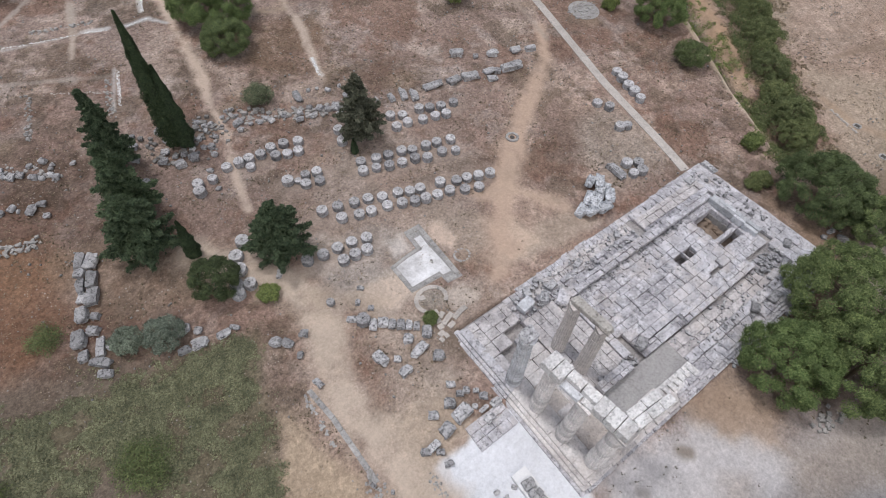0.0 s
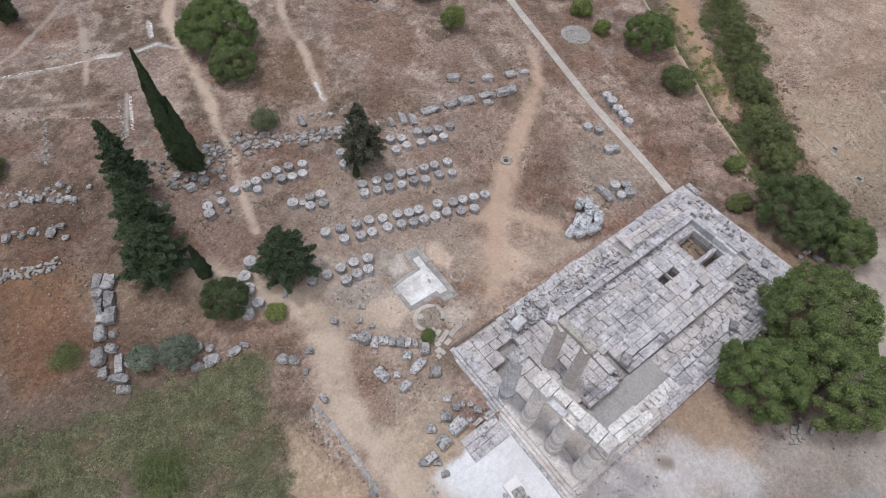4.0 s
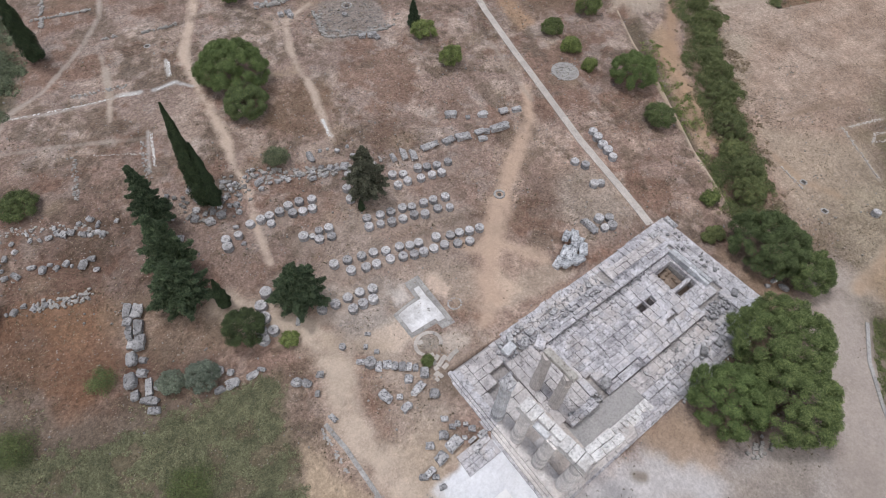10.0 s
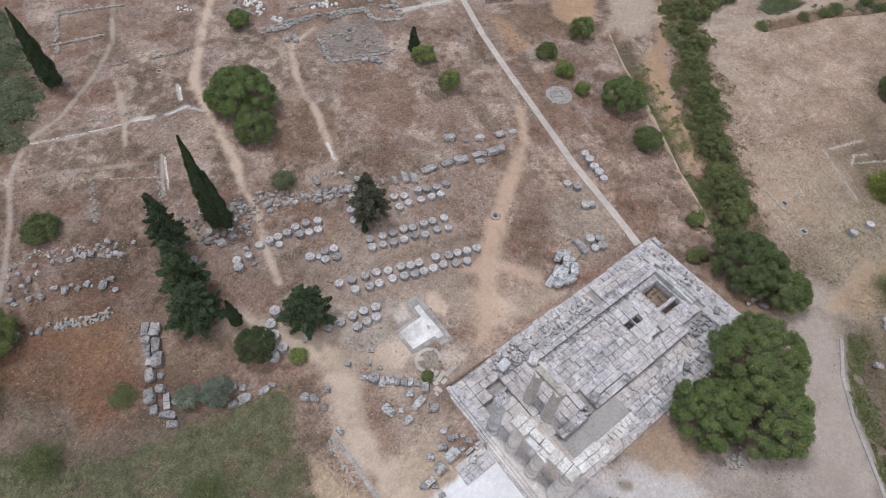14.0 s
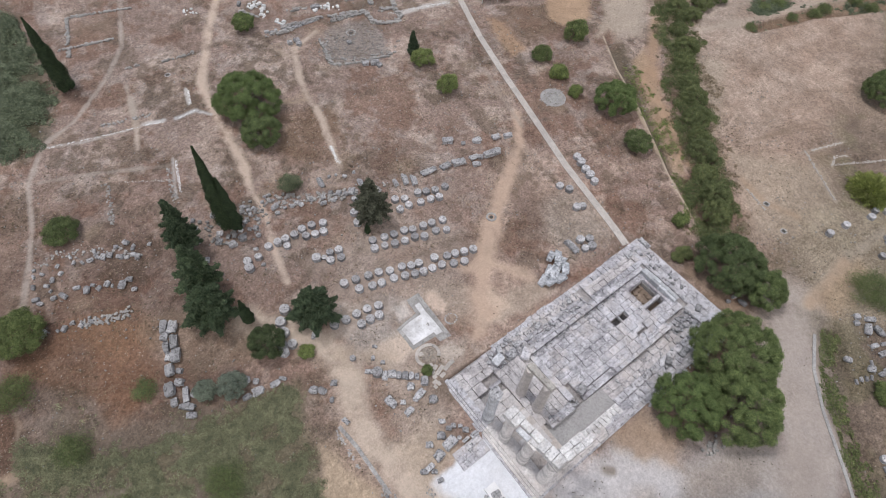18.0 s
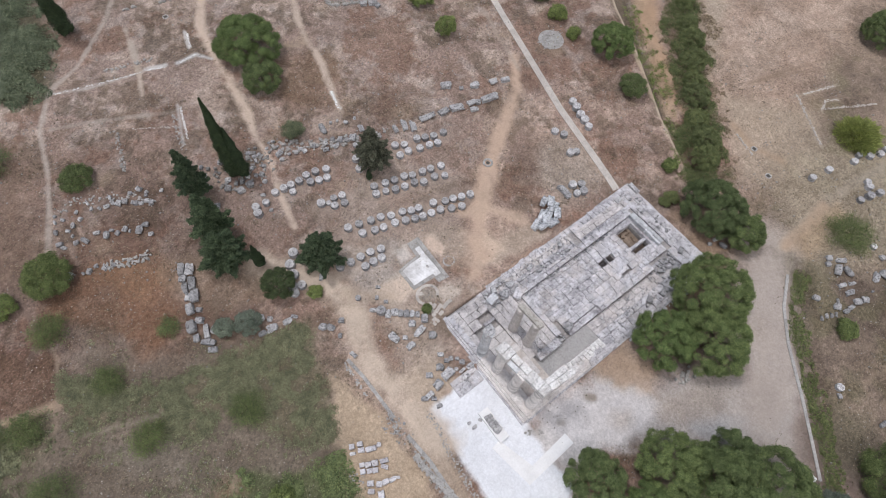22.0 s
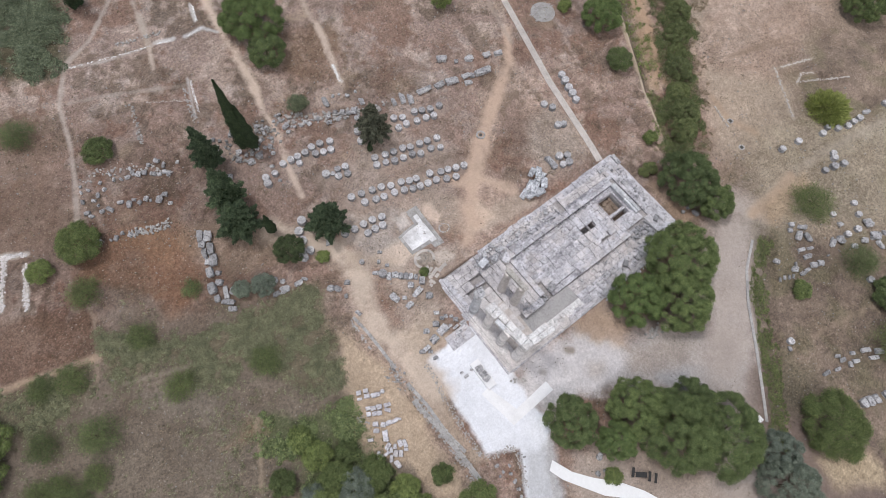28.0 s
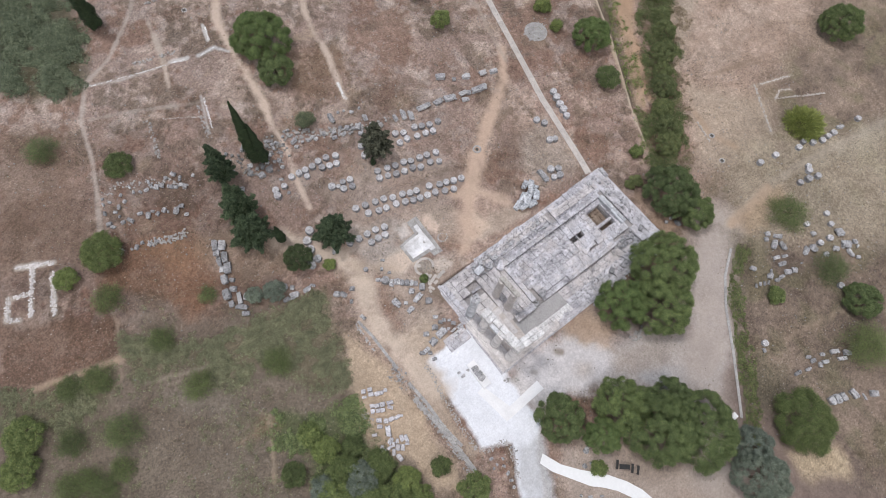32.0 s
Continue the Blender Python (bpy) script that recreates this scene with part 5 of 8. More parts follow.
def rubble(line, width, height, label, size=0.35, dense=5.0, name="rubble_wall", material=None):
    """A low ruined wall: one heap of small stones along a line."""
    verts, faces = [], []
    base = rock_mesh("rubble", LIME, 5, 1, 0.14, 0.6)
    bv = np.array([v.co[:] for v in base.vertices])
    bf = [tuple(p.vertices) for p in base.polygons]
    bpy.data.meshes.remove(base)
    for (ax, ay), (bx, by) in zip(line, line[1:]):
        d = math.hypot(bx - ax, by - ay)
        for k in range(int(d * dense)):
            f = RNG.rand()
            s = size * RNG.uniform(0.5, 1.5)
            x = ax + (bx - ax) * f + RNG.uniform(-0.5, 0.5) * width
            y = ay + (by - ay) * f + RNG.uniform(-0.5, 0.5) * width
            a = RNG.uniform(0, 6.3)
            sc = np.array([s * RNG.uniform(0.8, 1.5), s, s * RNG.uniform(0.5, 0.9)])
            p = bv * sc
            p = np.stack([p[:, 0] * math.cos(a) - p[:, 1] * math.sin(a) + x, p[:, 0] * math.sin(a) + p[:, 1] * math.cos(a) + y, p[:, 2] + gz(x, y) - 0.05 + RNG.uniform(0, height)], 1)
            o = len(verts)
            verts.extend(p.tolist())
            faces.extend(tuple(o + i for i in q) for q in bf)
    ob = new(name, mesh_from(name, verts, faces, material or ROCK))
    return tagged(ob, label, "rubble wall", kind="stuff")


for line in (((-5.8, 94), (-2.8, 93.1), (-0.2, 92.9)), ((8.7, 92.2), (13.2, 91.1), (16.5, 90.3), (16.5, 87.8), (16.1, 85), (20.2, 82.9), (22.5, 84), (23, 87.6), (19.5, 88.4)), ((-3, 109.1), (0.7, 108.1), (4.3, 108)), ((-2.1, 94.6), (5.6, 93.1), (7.3, 93.1)), ((23.5, 102.4), (21.2, 96.8), (19.4, 91.1)), ((14.8, 96.1), (19.5, 94.8)), ((27.3, 98.6), (24.7, 91.9), (23.5, 87.3)), ((-7.2, 104.7), (-5.4, 101.5))):
    rubble(line, 1.0, 0.25, "ruined house wall of grey tumbled stones", 0.42, 9.0)
for line in (((-38.6, 122), (-26.2, 118.4)), ((-38.6, 122), (-42.3, 108.9)), ((-43.4, 112.2), (-32.8, 109.9)), ((-27.4, 97.6), (-21.1, 97)), ((-34.2, 99.5), (-31.5, 99.2)), ((-12.7, 116.4), (-7.4, 114.5), (-3.2, 114.5))):
    rubble(line, 0.55, 0.12, "low straight wall footing of grey stones", 0.3, 9.0)
for line in (((1.2, 80.8), (6.7, 76.2), (14.4, 74.6)), ((3.7, 86.1), (0.8, 77.8)), ((1.4, 99.8), (6.2, 98.1)), ((-35.3, 84.5), (-43.5, 86.4))):
    rubble(line, 1.0, 0.05, "faint line of stones in dry grass", 0.28, 5.0)
rubble(((-26.5, 52.2), (-23.2, 50.4), (-19, 48.5), (-13.6, 46.9)), 1.5, 0.05, "loose line of small grey stones", 0.36, 4.0, "rubble_heap")
for line in (((-37.2, 82.5), (-34.3, 81.5)), ((-31.2, 80.9), (-27.9, 81.1)), ((-26.7, 87.1), (-27.9, 83.3)), ((-36, 71.1), (-37, 67.8), (-38.2, 63.9)), ((-11.3, 58.6), (-12.5, 54.3))):
    rubble(line, 0.42, 0.0, "short line of bright white chippings in dry grass", 0.1, 34.0, "chippings", MARBLE)
rubble(((-53.3, 86.5), (-45, 84.2), (-37.7, 82.5)), 0.35, 0.0, "long thin line of white chippings in dry grass", 0.12, 8.0, "chippings", MARBLE)
rubble(((20.9, 86.3), (28, 84.4), (35.3, 82.5)), 0.9, 0.0, "pale gravel strip beside the walkway", 0.12, 20.0, "chippings", MARBLE)
rubble(((-44.9, 71.1), (-38.5, 67.2)), 0.4, 0.0, "faint line of pale chippings in dry grass", 0.14, 8.0, "chippings", CONCRETE)
for line in (((-5.0, 105.1), (-2.7, 105.5), (-2.1, 102.5), (-3.8, 100.5)), ((-2, 97.4), (-0.8, 95.7)), ((7.9, 97), (12.2, 94.3)), ((-16.9, 111.3), (-15.5, 109.9))):
    rubble(line, 2.0, 0.1, "heap of squared white stones among far ruins", 0.5, 5.0, "rubble_heap", MARBLE)
rubble(((-47.8, 72.4), (-48.7, 68.2), (-50, 63.9)), 0.8, 0.0, "faint line of small stones", 0.22, 8.0, "rubble_heap")
rubble(((-37.9, 69.6), (-39.3, 64.8), (-39.7, 61.9)), 0.9, 0.0, "faint line of small stones", 0.22, 8.0, "rubble_heap")
rubble(((-31.2, 55.3), (-29.8, 53.1), (-29.7, 50.5), (-31.5, 49.2)), 2.4, 0.05, "scatter of small grey stones by the footpath", 0.34, 5.0, "rubble_heap")
rubble(((-37.5, 55.1), (-36.3, 51.2), (-33.9, 49), (-30.8, 52.5), (-27.3, 54)), 3.0, 0.1, "tumbled dark grey stones round the cypress", 0.45, 3.2, "rubble_heap")
rubble(((-27.4, 53.7), (-24.5, 52.9), (-19.4, 49.4), (-13.9, 46.4), (-7.6, 44.4)), 1.6, 0.05, "loose band of grey stones beside the drums", 0.42, 4.0, "rubble_heap")
def block_wall(line, width, height, label, material, length=(0.6, 1.2)):
    """A ruined wall of single squared blocks, unevenly set."""
    w = thing("ruined_wall", label, "ruined wall", "structure")
    for (ax, ay), (bx, by) in zip(line, line[1:]):
        d = math.hypot(bx - ax, by - ay)
        yaw = math.degrees(math.atan2(by - ay, bx - ax))
        f = 0.0
        while f < d:
            l = random.uniform(*length)
            x, y = ax + (bx - ax) * (f + l / 2) / d, ay + (by - ay) * (f + l / 2) / d
            if random.random() > 0.12:
                off = random.uniform(-0.12, 0.12)
                slab(w, material, x - (by - ay) / d * off, y + (bx - ax) / d * off, gz(x, y) + height * random.uniform(0.5, 1.25), l * 0.93, width * random.uniform(0.75, 1.1), height + 0.5, yaw + random.uniform(-7, 7), "block", 3)
            f += l


for line in (((-5.9, 95.1), (0.1, 93.4), (3.8, 93), (5.6, 93.1)), ((21.5, 100.2), (20.6, 96.3), (19.4, 92.2)), ((26.1, 97.4), (25.1, 93), (24, 89.3)), ((15.3, 95.8), (17.9, 95.5), (20, 95)), ((-2.2, 109.3), (-0.8, 107.9), (0.8, 107))):
    block_wall(line, 0.75, 0.4, "pale squared block wall of a ruined house", LIME)
for line in (((16.5, 87.8), (15.6, 85.3), (18, 83.8), (21.2, 82.8), (22.6, 84.9), (22.9, 87.4), (20.4, 88.9)), ((8, 90.8), (12.8, 90.4), (17, 89.3)), ((-8, 102.7), (-5.8, 103.3), (-4.8, 101.2)), ((2.4, 98.7), (4.3, 98.5), (6.1, 97.9))):
    block_wall(line, 0.55, 0.3, "low grey block wall of a ruined house", ROCK)
rubble(((8, 90.8), (12.8, 90.4), (17, 89.3)), 1.1, 0.2, "tumbled grey stones beside a ruined wall", 0.38, 8.0, "rubble_heap")
rubble(((2.9, 86.6), (0.7, 78.1), (6.3, 75.5), (13.2, 74)), 0.7, 0.1, "low stone edge of a rubble court", 0.36, 7.0, "rubble_wall")
rubble(((3.5, 83.5), (14.5, 79.2)), 7.5, 0.0, "small stones strewn over a rubble court", 0.2, 18.0, "rubble_heap")
rubble(((31.8, 44.6), (35.2, 44.6)), 3.6, 0.0, "pale stones covering a round floor", 0.24, 34.0, "rubble_heap", FOOTING)
for line in (((66.9, 3.9), (74.4, 1.6)), ((66.6, -0.9), (69.6, 0.2), (72.1, -1.2)), ((65.7, 4.7), (59.1, -6.1)), ((66.7, -0.5), (78, -6.6)), ((47.3, 5.6), (45.7, 0.3))):
    rubble(line, 0.45, 0.03, "faint excavated wall line of pale earth and small stones", 0.17, 9.0, "wall_footing", CONCRETE)
rubble(((-37.9, 2.7), (-37, -1.1)), 2.6, 0.0, "scatter of small grey rubble beside the footing", 0.22, 16.0, "rubble_heap")
rubble(((-46.3, -0.6), (-45.3, -2.6)), 2.2, 0.0, "scatter of small grey rubble beside the sorted blocks", 0.2, 16.0, "rubble_heap")
rubble(((-59.8, 48.6), (-56.7, 47), (-53.6, 46.2)), 1.7, 0.2, "long heap of small grey rubble", 0.3, 16.0, "rubble_heap")
rubble(((-48.8, 55.1), (-53.4, 59.9), (-59.9, 63.1), (-62.2, 61.8)), 1.6, 0.02, "loose band of field stones", 0.25, 5.0, "rubble_heap")
rubble(((-32.4, -0.6), (-32.4, -3.2), (-33.1, -6.2), (-33.7, -12), (-34, -16.9), (-32.6, -18.4), (-29.3, -19.2), (-29, -20.7), (-31.4, -25.4)), 0.9, 0.0, "ragged grey gravel edge of the white apron", 0.16, 14.0, "gravel_edge")
rubble(((-37.1, -3.8), (-37.0, -7.9), (-36.6, -12.3), (-36.8, -16.7), (-37.1, -19.8)), 1.5, 0.04, "band of grey rubble beside the long footing", 0.26, 12.0, "rubble_heap")
rubble(((-22.7, -11.4), (-21.2, -11.9), (-20.7, -13)), 0.7, 0.0, "small grey stones on the gravel before the steps", 0.2, 7.0, "rubble_heap")
rubble(((1.6, -19.8), (4.4, -20.3)), 1.8, 0.02, "grey rubble lying under a leafy tree", 0.4, 7.0, "rubble_heap")
ribbon("trench_wall", ((-37.4, 13.3), (-36.9, 9.5), (-36.7, 2)), 0.55, 0.10, 0.4, FOOTING, "long narrow footing of grey stone slabs", "wall footing", pieces=1.4)
ribbon("trench_wall", ((-36.6, -1.1), (-36.1, -6), (-36.2, -11.1), (-35.6, -15.3)), 0.6, 0.10, 0.4, FOOTING, "long narrow footing of grey stone slabs", "wall footing", pieces=1.6)
ribbon("trench_wall", ((-37.4, -3.9), (-36.7, -9.8), (-36.4, -15.8), (-36.3, -19.8)), 0.8, 0.10, 0.4, FOOTING, "long narrow footing of grey stone slabs", "wall footing", pieces=1.2)
rubble(((-38.1, 13.2), (-38.1, 9.2), (-38.1, 7.0)), 0.4, 0.0, "faint line of small stones beside the long footing", 0.2, 6.0, "rubble_heap", FOOTING)
for line in (((-80.8, 57.9), (-75.3, 55.1)), ((-78.4, 56.8), (-82.6, 48.1)), ((-76.4, 53.3), (-79.2, 46.2)), ((-83.5, 52.9), (-80.9, 52)), ((-84.3, 53.3), (-86.1, 49.8), (-84.4, 48.5))):
    rubble(line, 0.8, 0.02, "pale exposed wall footing in the meadow", 0.22, 16.0, "wall_footing", TAN)


# ---- fallen stones ----
def lay_fallen(spots, group, label):
    meshes = [rock_mesh("stone_block", HEAP, 70 + s, 3, 0.17, 0.6) for s in range(5)]
    for k, (x, y, l, w, yaw) in enumerate(spots):
        ob = new("stone_block", meshes[k % 5])
        ob.scale = (min(max(l, 1.5), 2.1), 1.15, 0.95)
        ob.rotation_euler = (radians(RNG.uniform(-8, 8)), radians(RNG.uniform(-8, 8)), radians(yaw + RNG.uniform(-12, 12)))
        ob.location = (x, y, gz(x, y) + (-0.1 if k % 2 else 0.45))
        tagged(ob, label, "stone block", group)


lay_fallen(((5.5, 16.1, 3.01, 1.06, 33), (4.7, 14.1, 2.73, 0.98, 26), (3.6, 13.3, 2.46, 0.98, 22), (5.9, 14.5, 2.58, 0.98, 29), (6.5, 15.4, 2.83, 1.06, 29), (6.6, 14.4, 2.58, 1, 22), (5.9, 12.9, 2.91, 0.98, 36), (5, 13.8, 3.29, 1.05, 22), (3.3, 14.2, 3.24, 1.11, 22), (1.5, 13.6, 3.12, 1.12, 18), (2.1, 12.5, 2.23, 1.14, 2), (3.6, 12.9, 2.59, 1.01, 14), (3.9, 12, 3.21, 1.19, 6),), "heap of fallen blocks", "white and black-stained fallen block in a heap")

lay_drums(((-8.8, 41.1, 1.35), (-7.3, 40.3, 1.35), (-9.3, 38.8, 1.35), (-7.5, 38.7, 1.35), (-4.6, 40, 1.35), (-3.2, 39.4, 1.35), (-1.7, 38.7, 1.35), (0.3, 38.4, 1.35), (-5.4, 38, 1.35), (-3.5, 37.6, 1.35), (-2, 37.1, 1.35), (-16.2, 42.7, 1.35), (-16.9, 40.6, 1.35), (-14.5, 42.4, 1.35), (-14.7, 40.7, 1.35),), "drums beside the pine", "weathered grey limestone column drum standing on dry ground")
lay_drums(((-16.8, 36.1, 1.35), (-17.4, 34.6, 1.35), (-14.8, 35.5, 1.35), (-15.7, 34.1, 1.2), (-13.2, 35.1, 1.35), (-14.1, 33.4, 1.35), (-11.3, 34.7, 1.35), (-12.4, 33, 1.35), (-10, 34.1, 1.35), (-10.6, 32.6, 1.35), (-8.1, 33.6, 1.35), (-9.2, 31.8, 1.35), (-6.5, 33.3, 1.35), (-6.9, 31.6, 1.35), (-4.6, 32.7, 1.35), (-5.3, 30.7, 1.2),), "middle double row of drums", "lichen-spotted limestone column drum in a double row")
lay_drums(((-25, 31.8, 1.35), (-23.1, 31.4, 1.35), (-23.6, 29.6, 1.35), (-21.1, 30.8, 1.35), (-21.6, 28.9, 1.35), (-19.4, 30.4, 1.35), (-20.1, 28.5, 1.35), (-17.8, 29.6, 1.35), (-18, 28.1, 1.35), (-15.8, 29.1, 1.35), (-16.3, 27.4, 1.35), (-14.4, 28.4, 1.35), (-14.8, 26.7, 1.35), (-13.1, 28, 1.35), (-13.4, 26.3, 1.35), (-10.4, 27.4, 1.35), (-11.8, 26, 1.35), (-10.2, 25.6, 1.35), (-8.4, 26.5, 1.35), (-7, 26.1, 1.35), (-8.4, 24.7, 1.35), (-5.6, 25.5, 1.35), (-6.7, 24, 1.35), (-4, 25, 1.35),), "long double row of drums", "pale limestone column drum in the long double row")
lay_drums(((-30, 26.6, 1.35), (-28.1, 26.3, 1.35), (-26.3, 26.2, 1.35), (-26.6, 24.3, 1.35), (-24.5, 26, 1.35), (-25.1, 24.2, 1.35), (-22.8, 25.4, 1.35), (-23.6, 24, 1.35),), "short row of drums", "pale limestone column drum beside the white slab")
lay_drums(((-29.7, 44.7, 1.35), (-28.4, 44.6, 1.35), (-28.8, 43.3, 1.2), (-26.8, 44.5, 1.35), (-25.2, 44.8, 1.35), (-25.3, 43.2, 1.35), (-23.5, 44.6, 1.35), (-23.9, 42.7, 1.35), (-21.7, 43.9, 1.35), (-22.5, 42.3, 1.35), (-26.1, 38.5, 1.5), (-25, 37.9, 0.9), (-23.8, 38.1, 1.2), (-24.5, 36.8, 1.35), (-22.4, 37.7, 1.35), (-22.8, 36.3, 1.35),), "small groups of drums", "grey limestone column drum in a small group")
lay_drums(((-34.8, 33.1, 1.6), (-36.3, 31.7, 1.6), (-36.7, 29.9, 1.6), (-37.9, 28.1, 1.5), (-36.6, 27.5, 1.4), (-38.2, 27.1, 1.5), (-31.3, 44.9, 1.3), (-35.4, 44.2, 1.4), (-35.7, 42.9, 1.5), (-33.6, 44, 1.2), (-30.6, 20.5, 0.9), (-28.9, 16.5, 1.5),), "drums along the footpath", "chipped limestone column drum beside the footpath")
lay_drums(((25.7, 29.8, 1.5), (25.2, 28.3, 1.6), (24.7, 26.6, 1.6), (24.4, 25.1, 1.6), (23.9, 23.5, 1.4), (17.9, 26.5, 1.4), (18.7, 24.9, 1.4), (16.9, 21.2, 1.4), (18, 20.7, 1.3),), "drums by the walkway", "pale limestone column drum beside the concrete walkway")
lay_drums(((12.4, 15.8, 1.5), (13.9, 15, 1.4), (13.1, 13.7, 1.5), (11.8, 14, 1.3),), "drums by the temple steps", "pale limestone column drum near the temple steps")
lay_drums(((61, -12.2, 1.6), (63, -11.9, 1.4), (64.7, -13.3, 1.6), (67, -14.2, 1.6), (68.9, -14.3, 1.5), (70.7, -14.5, 1.6), (78.5, -15.5, 1.6), (50.8, -9.6, 1.6), (55.1, -10.4, 1.6), (54.5, -18, 1.5), (56.6, -18.5, 1.8), (58.9, -19.3, 1.6), (58.3, -17.3, 1.7), (53.5, -26.1, 1.4), (47.9, -25.1, 1.3), (52.2, -28.2, 1.4), (46.9, -29.5, 1.5), (49.5, -30, 1.6), (43.1, -37.9, 1.5), (21.5, -36.1, 1.5), (59.1, -16.5, 1.4),), "drums in the far field", "weathered limestone column drum in dry grass")

lay_blocks(((-0.1, 43, 3.42, 1.22, -8), (3.4, 42.2, 2.53, 1.31, 0), (6, 41.5, 3.03, 1.53, -19), (9, 40.9, 1.88, 1.17, -12), (12.6, 39.8, 3.84, 1.55, -12), (7.6, 47, 2.34, 1.53, -25), (12.3, 43.9, 1.88, 1.27, -18), (15.9, 42.6, 1.73, 1.29, -18), (18.2, 41.6, 1.94, 1.17, -18), (10.2, 40.3, 1.22, 1.1, -33), (9.7, 44.9, 0.89, 0.9, -33), (8.5, 39.3, 1.75, 0.95, -26),), "curved row of long blocks", "long worn limestone block in a curved row")
lay_blocks(((-6.5, 44.2, 1.78, 1.02, -103), (-4.7, 43.9, 2.81, 1.05, -111), (-3.5, 42.8, 2.57, 1.14, -112), (-17.5, 51.8, 2.73, 1.04, -99), (-20.8, 49.5, 0.92, 0.94, -34), (-18.8, 48.7, 0.95, 0.83, -5), (-19.4, 47.6, 1.22, 0.93, -19), (-17.5, 47.2, 1.25, 0.93, -12), (-17.2, 48.8, 0.94, 0.96, -34), (-16.1, 48, 1.17, 1.28, -34), (-14.1, 47, 1.41, 1.71, -34), (-15.2, 47.2, 0.94, 0.95, -19), (-14.5, 45.3, 1.09, 1.05, -34), (-11.6, 47.9, 1.8, 0.99, -101), (-24.1, 50.1, 0.83, 0.82, -34), (-23.1, 50.3, 0.99, 0.82, -34), (-22.7, 49.5, 0.92, 0.92, -4), (-26.6, 51.6, 1.69, 1.14, 22),), "blocks beside the pine", "rough grey limestone block in a rubble row")
lay_blocks(((-26.9, 50.2, 1.04, 0.9, -34), (-25.3, 50.5, 0.75, 0.81, -34), (-15.5, 52.2, 0.72, 0.79, -34), (-14.3, 51.9, 0.64, 0.68, -34), (-13.2, 50.7, 1.06, 0.86, -62), (-11.3, 50.6, 0.65, 0.8, -34), (-27.9, 53.8, 0.75, 0.72, -34), (-26.3, 54.5, 0.91, 0.74, -34), (-26.4, 53.1, 0.91, 0.73, -34), (-27, 54.7, 0.68, 0.63, -34), (-31.1, 54.7, 1.04, 0.92, -34), (-30.6, 53.5, 0.87, 0.91, -4), (-29.7, 53.4, 0.82, 0.91, -34), (-32.1, 51.6, 0.84, 0.89, -19), (-30.2, 50.9, 0.91, 0.77, 10), (-32.2, 49.8, 0.86, 0.86, -34), (-31.3, 49.4, 1.01, 1.14, -34), (-31.6, 47.9, 0.93, 0.93, -34),), "tumbled stones by the cypress", "tumbled grey limestone fragment in dry grass")
lay_blocks(((-34.8, 50.1, 0.92, 1.12, -34), (-35.8, 50.4, 0.85, 0.93, -34), (-34, 48.8, 1.57, 1.57, 9), (-35.8, 48.6, 1.62, 1.57, -5), (-37.4, 50.3, 1.4, 1.47, -34), (-36.6, 51.7, 1.36, 1.24, -19), (-35.7, 55.9, 1.31, 2, -34), (-35.5, 53.3, 1.79, 1.17, -69), (-39.1, 56.7, 0.86, 0.98, -34), (-39.6, 54.8, 1.41, 1.15, -34), (-40.1, 52.4, 1.11, 1.02, -34), (-40.5, 48.2, 1.22, 1.31, -35), (-33.6, 42.4, 0.82, 0.77, -35), (-33.2, 45.7, 0.98, 0.72, -34), (-30.8, 52.6, 0.73, 0.9, -34), (-33.5, 50.4, 0.86, 0.76, -34),), "tumbled stones by the cypress", "tumbled grey limestone fragment in dry grass")
lay_blocks(((-50.5, 41, 1.95, 1.02, 65), (-49.6, 40.2, 1.83, 1.29, 56), (-51.1, 39.4, 1.02, 0.98, -35), (-50.3, 37.9, 2.06, 1.13, 68), (-51.5, 37.8, 1.64, 0.81, 73), (-50.9, 35.7, 2.2, 1.27, 64), (-51.9, 36.2, 1.16, 0.8, 56), (-52.5, 34.2, 1.81, 1.16, 73), (-51.4, 33.3, 0.86, 0.77, -36), (-52.1, 31.7, 1.13, 0.99, -36), (-53.6, 31.5, 1.98, 1.33, 73), (-52.1, 29.5, 2.21, 0.72, 72), (-52.6, 27.8, 1.92, 0.85, -41), (-53.8, 29.4, 1.27, 0.91, 72), (-52.7, 26.4, 1.37, 0.86, -30),), "stacked blocks at the field corner", "large squared limestone block in an upright row")
lay_blocks(((-44.8, 26.5, 1.72, 1.28, -11), (-43.5, 25.6, 0.92, 0.92, -36), (-43.9, 24.1, 1.82, 1.24, -12), (-45.5, 24.3, 1.35, 0.93, -6), (-41.5, 23.7, 1.63, 0.95, -2), (-40.3, 23.8, 1.24, 0.64, -52), (-51.1, 29.2, 0.78, 1.44, -36), (-53.4, 58, 1.05, 1.35, -34), (-52.4, 57.7, 0.86, 1.08, -34), (-51.1, 56.5, 0.8, 0.99, -34), (-50.3, 55.9, 0.6, 0.72, -34), (-49, 55.1, 0.93, 1.07, -34), (-49.5, 58.6, 0.95, 0.93, -34), (-51.1, 58.8, 0.81, 0.74, -34), (-49.1, 57, 0.67, 0.64, -34), (-46.6, 56.4, 0.68, 0.74, -34),), "blocks along the bramble edge", "worn limestone block at the bramble edge")
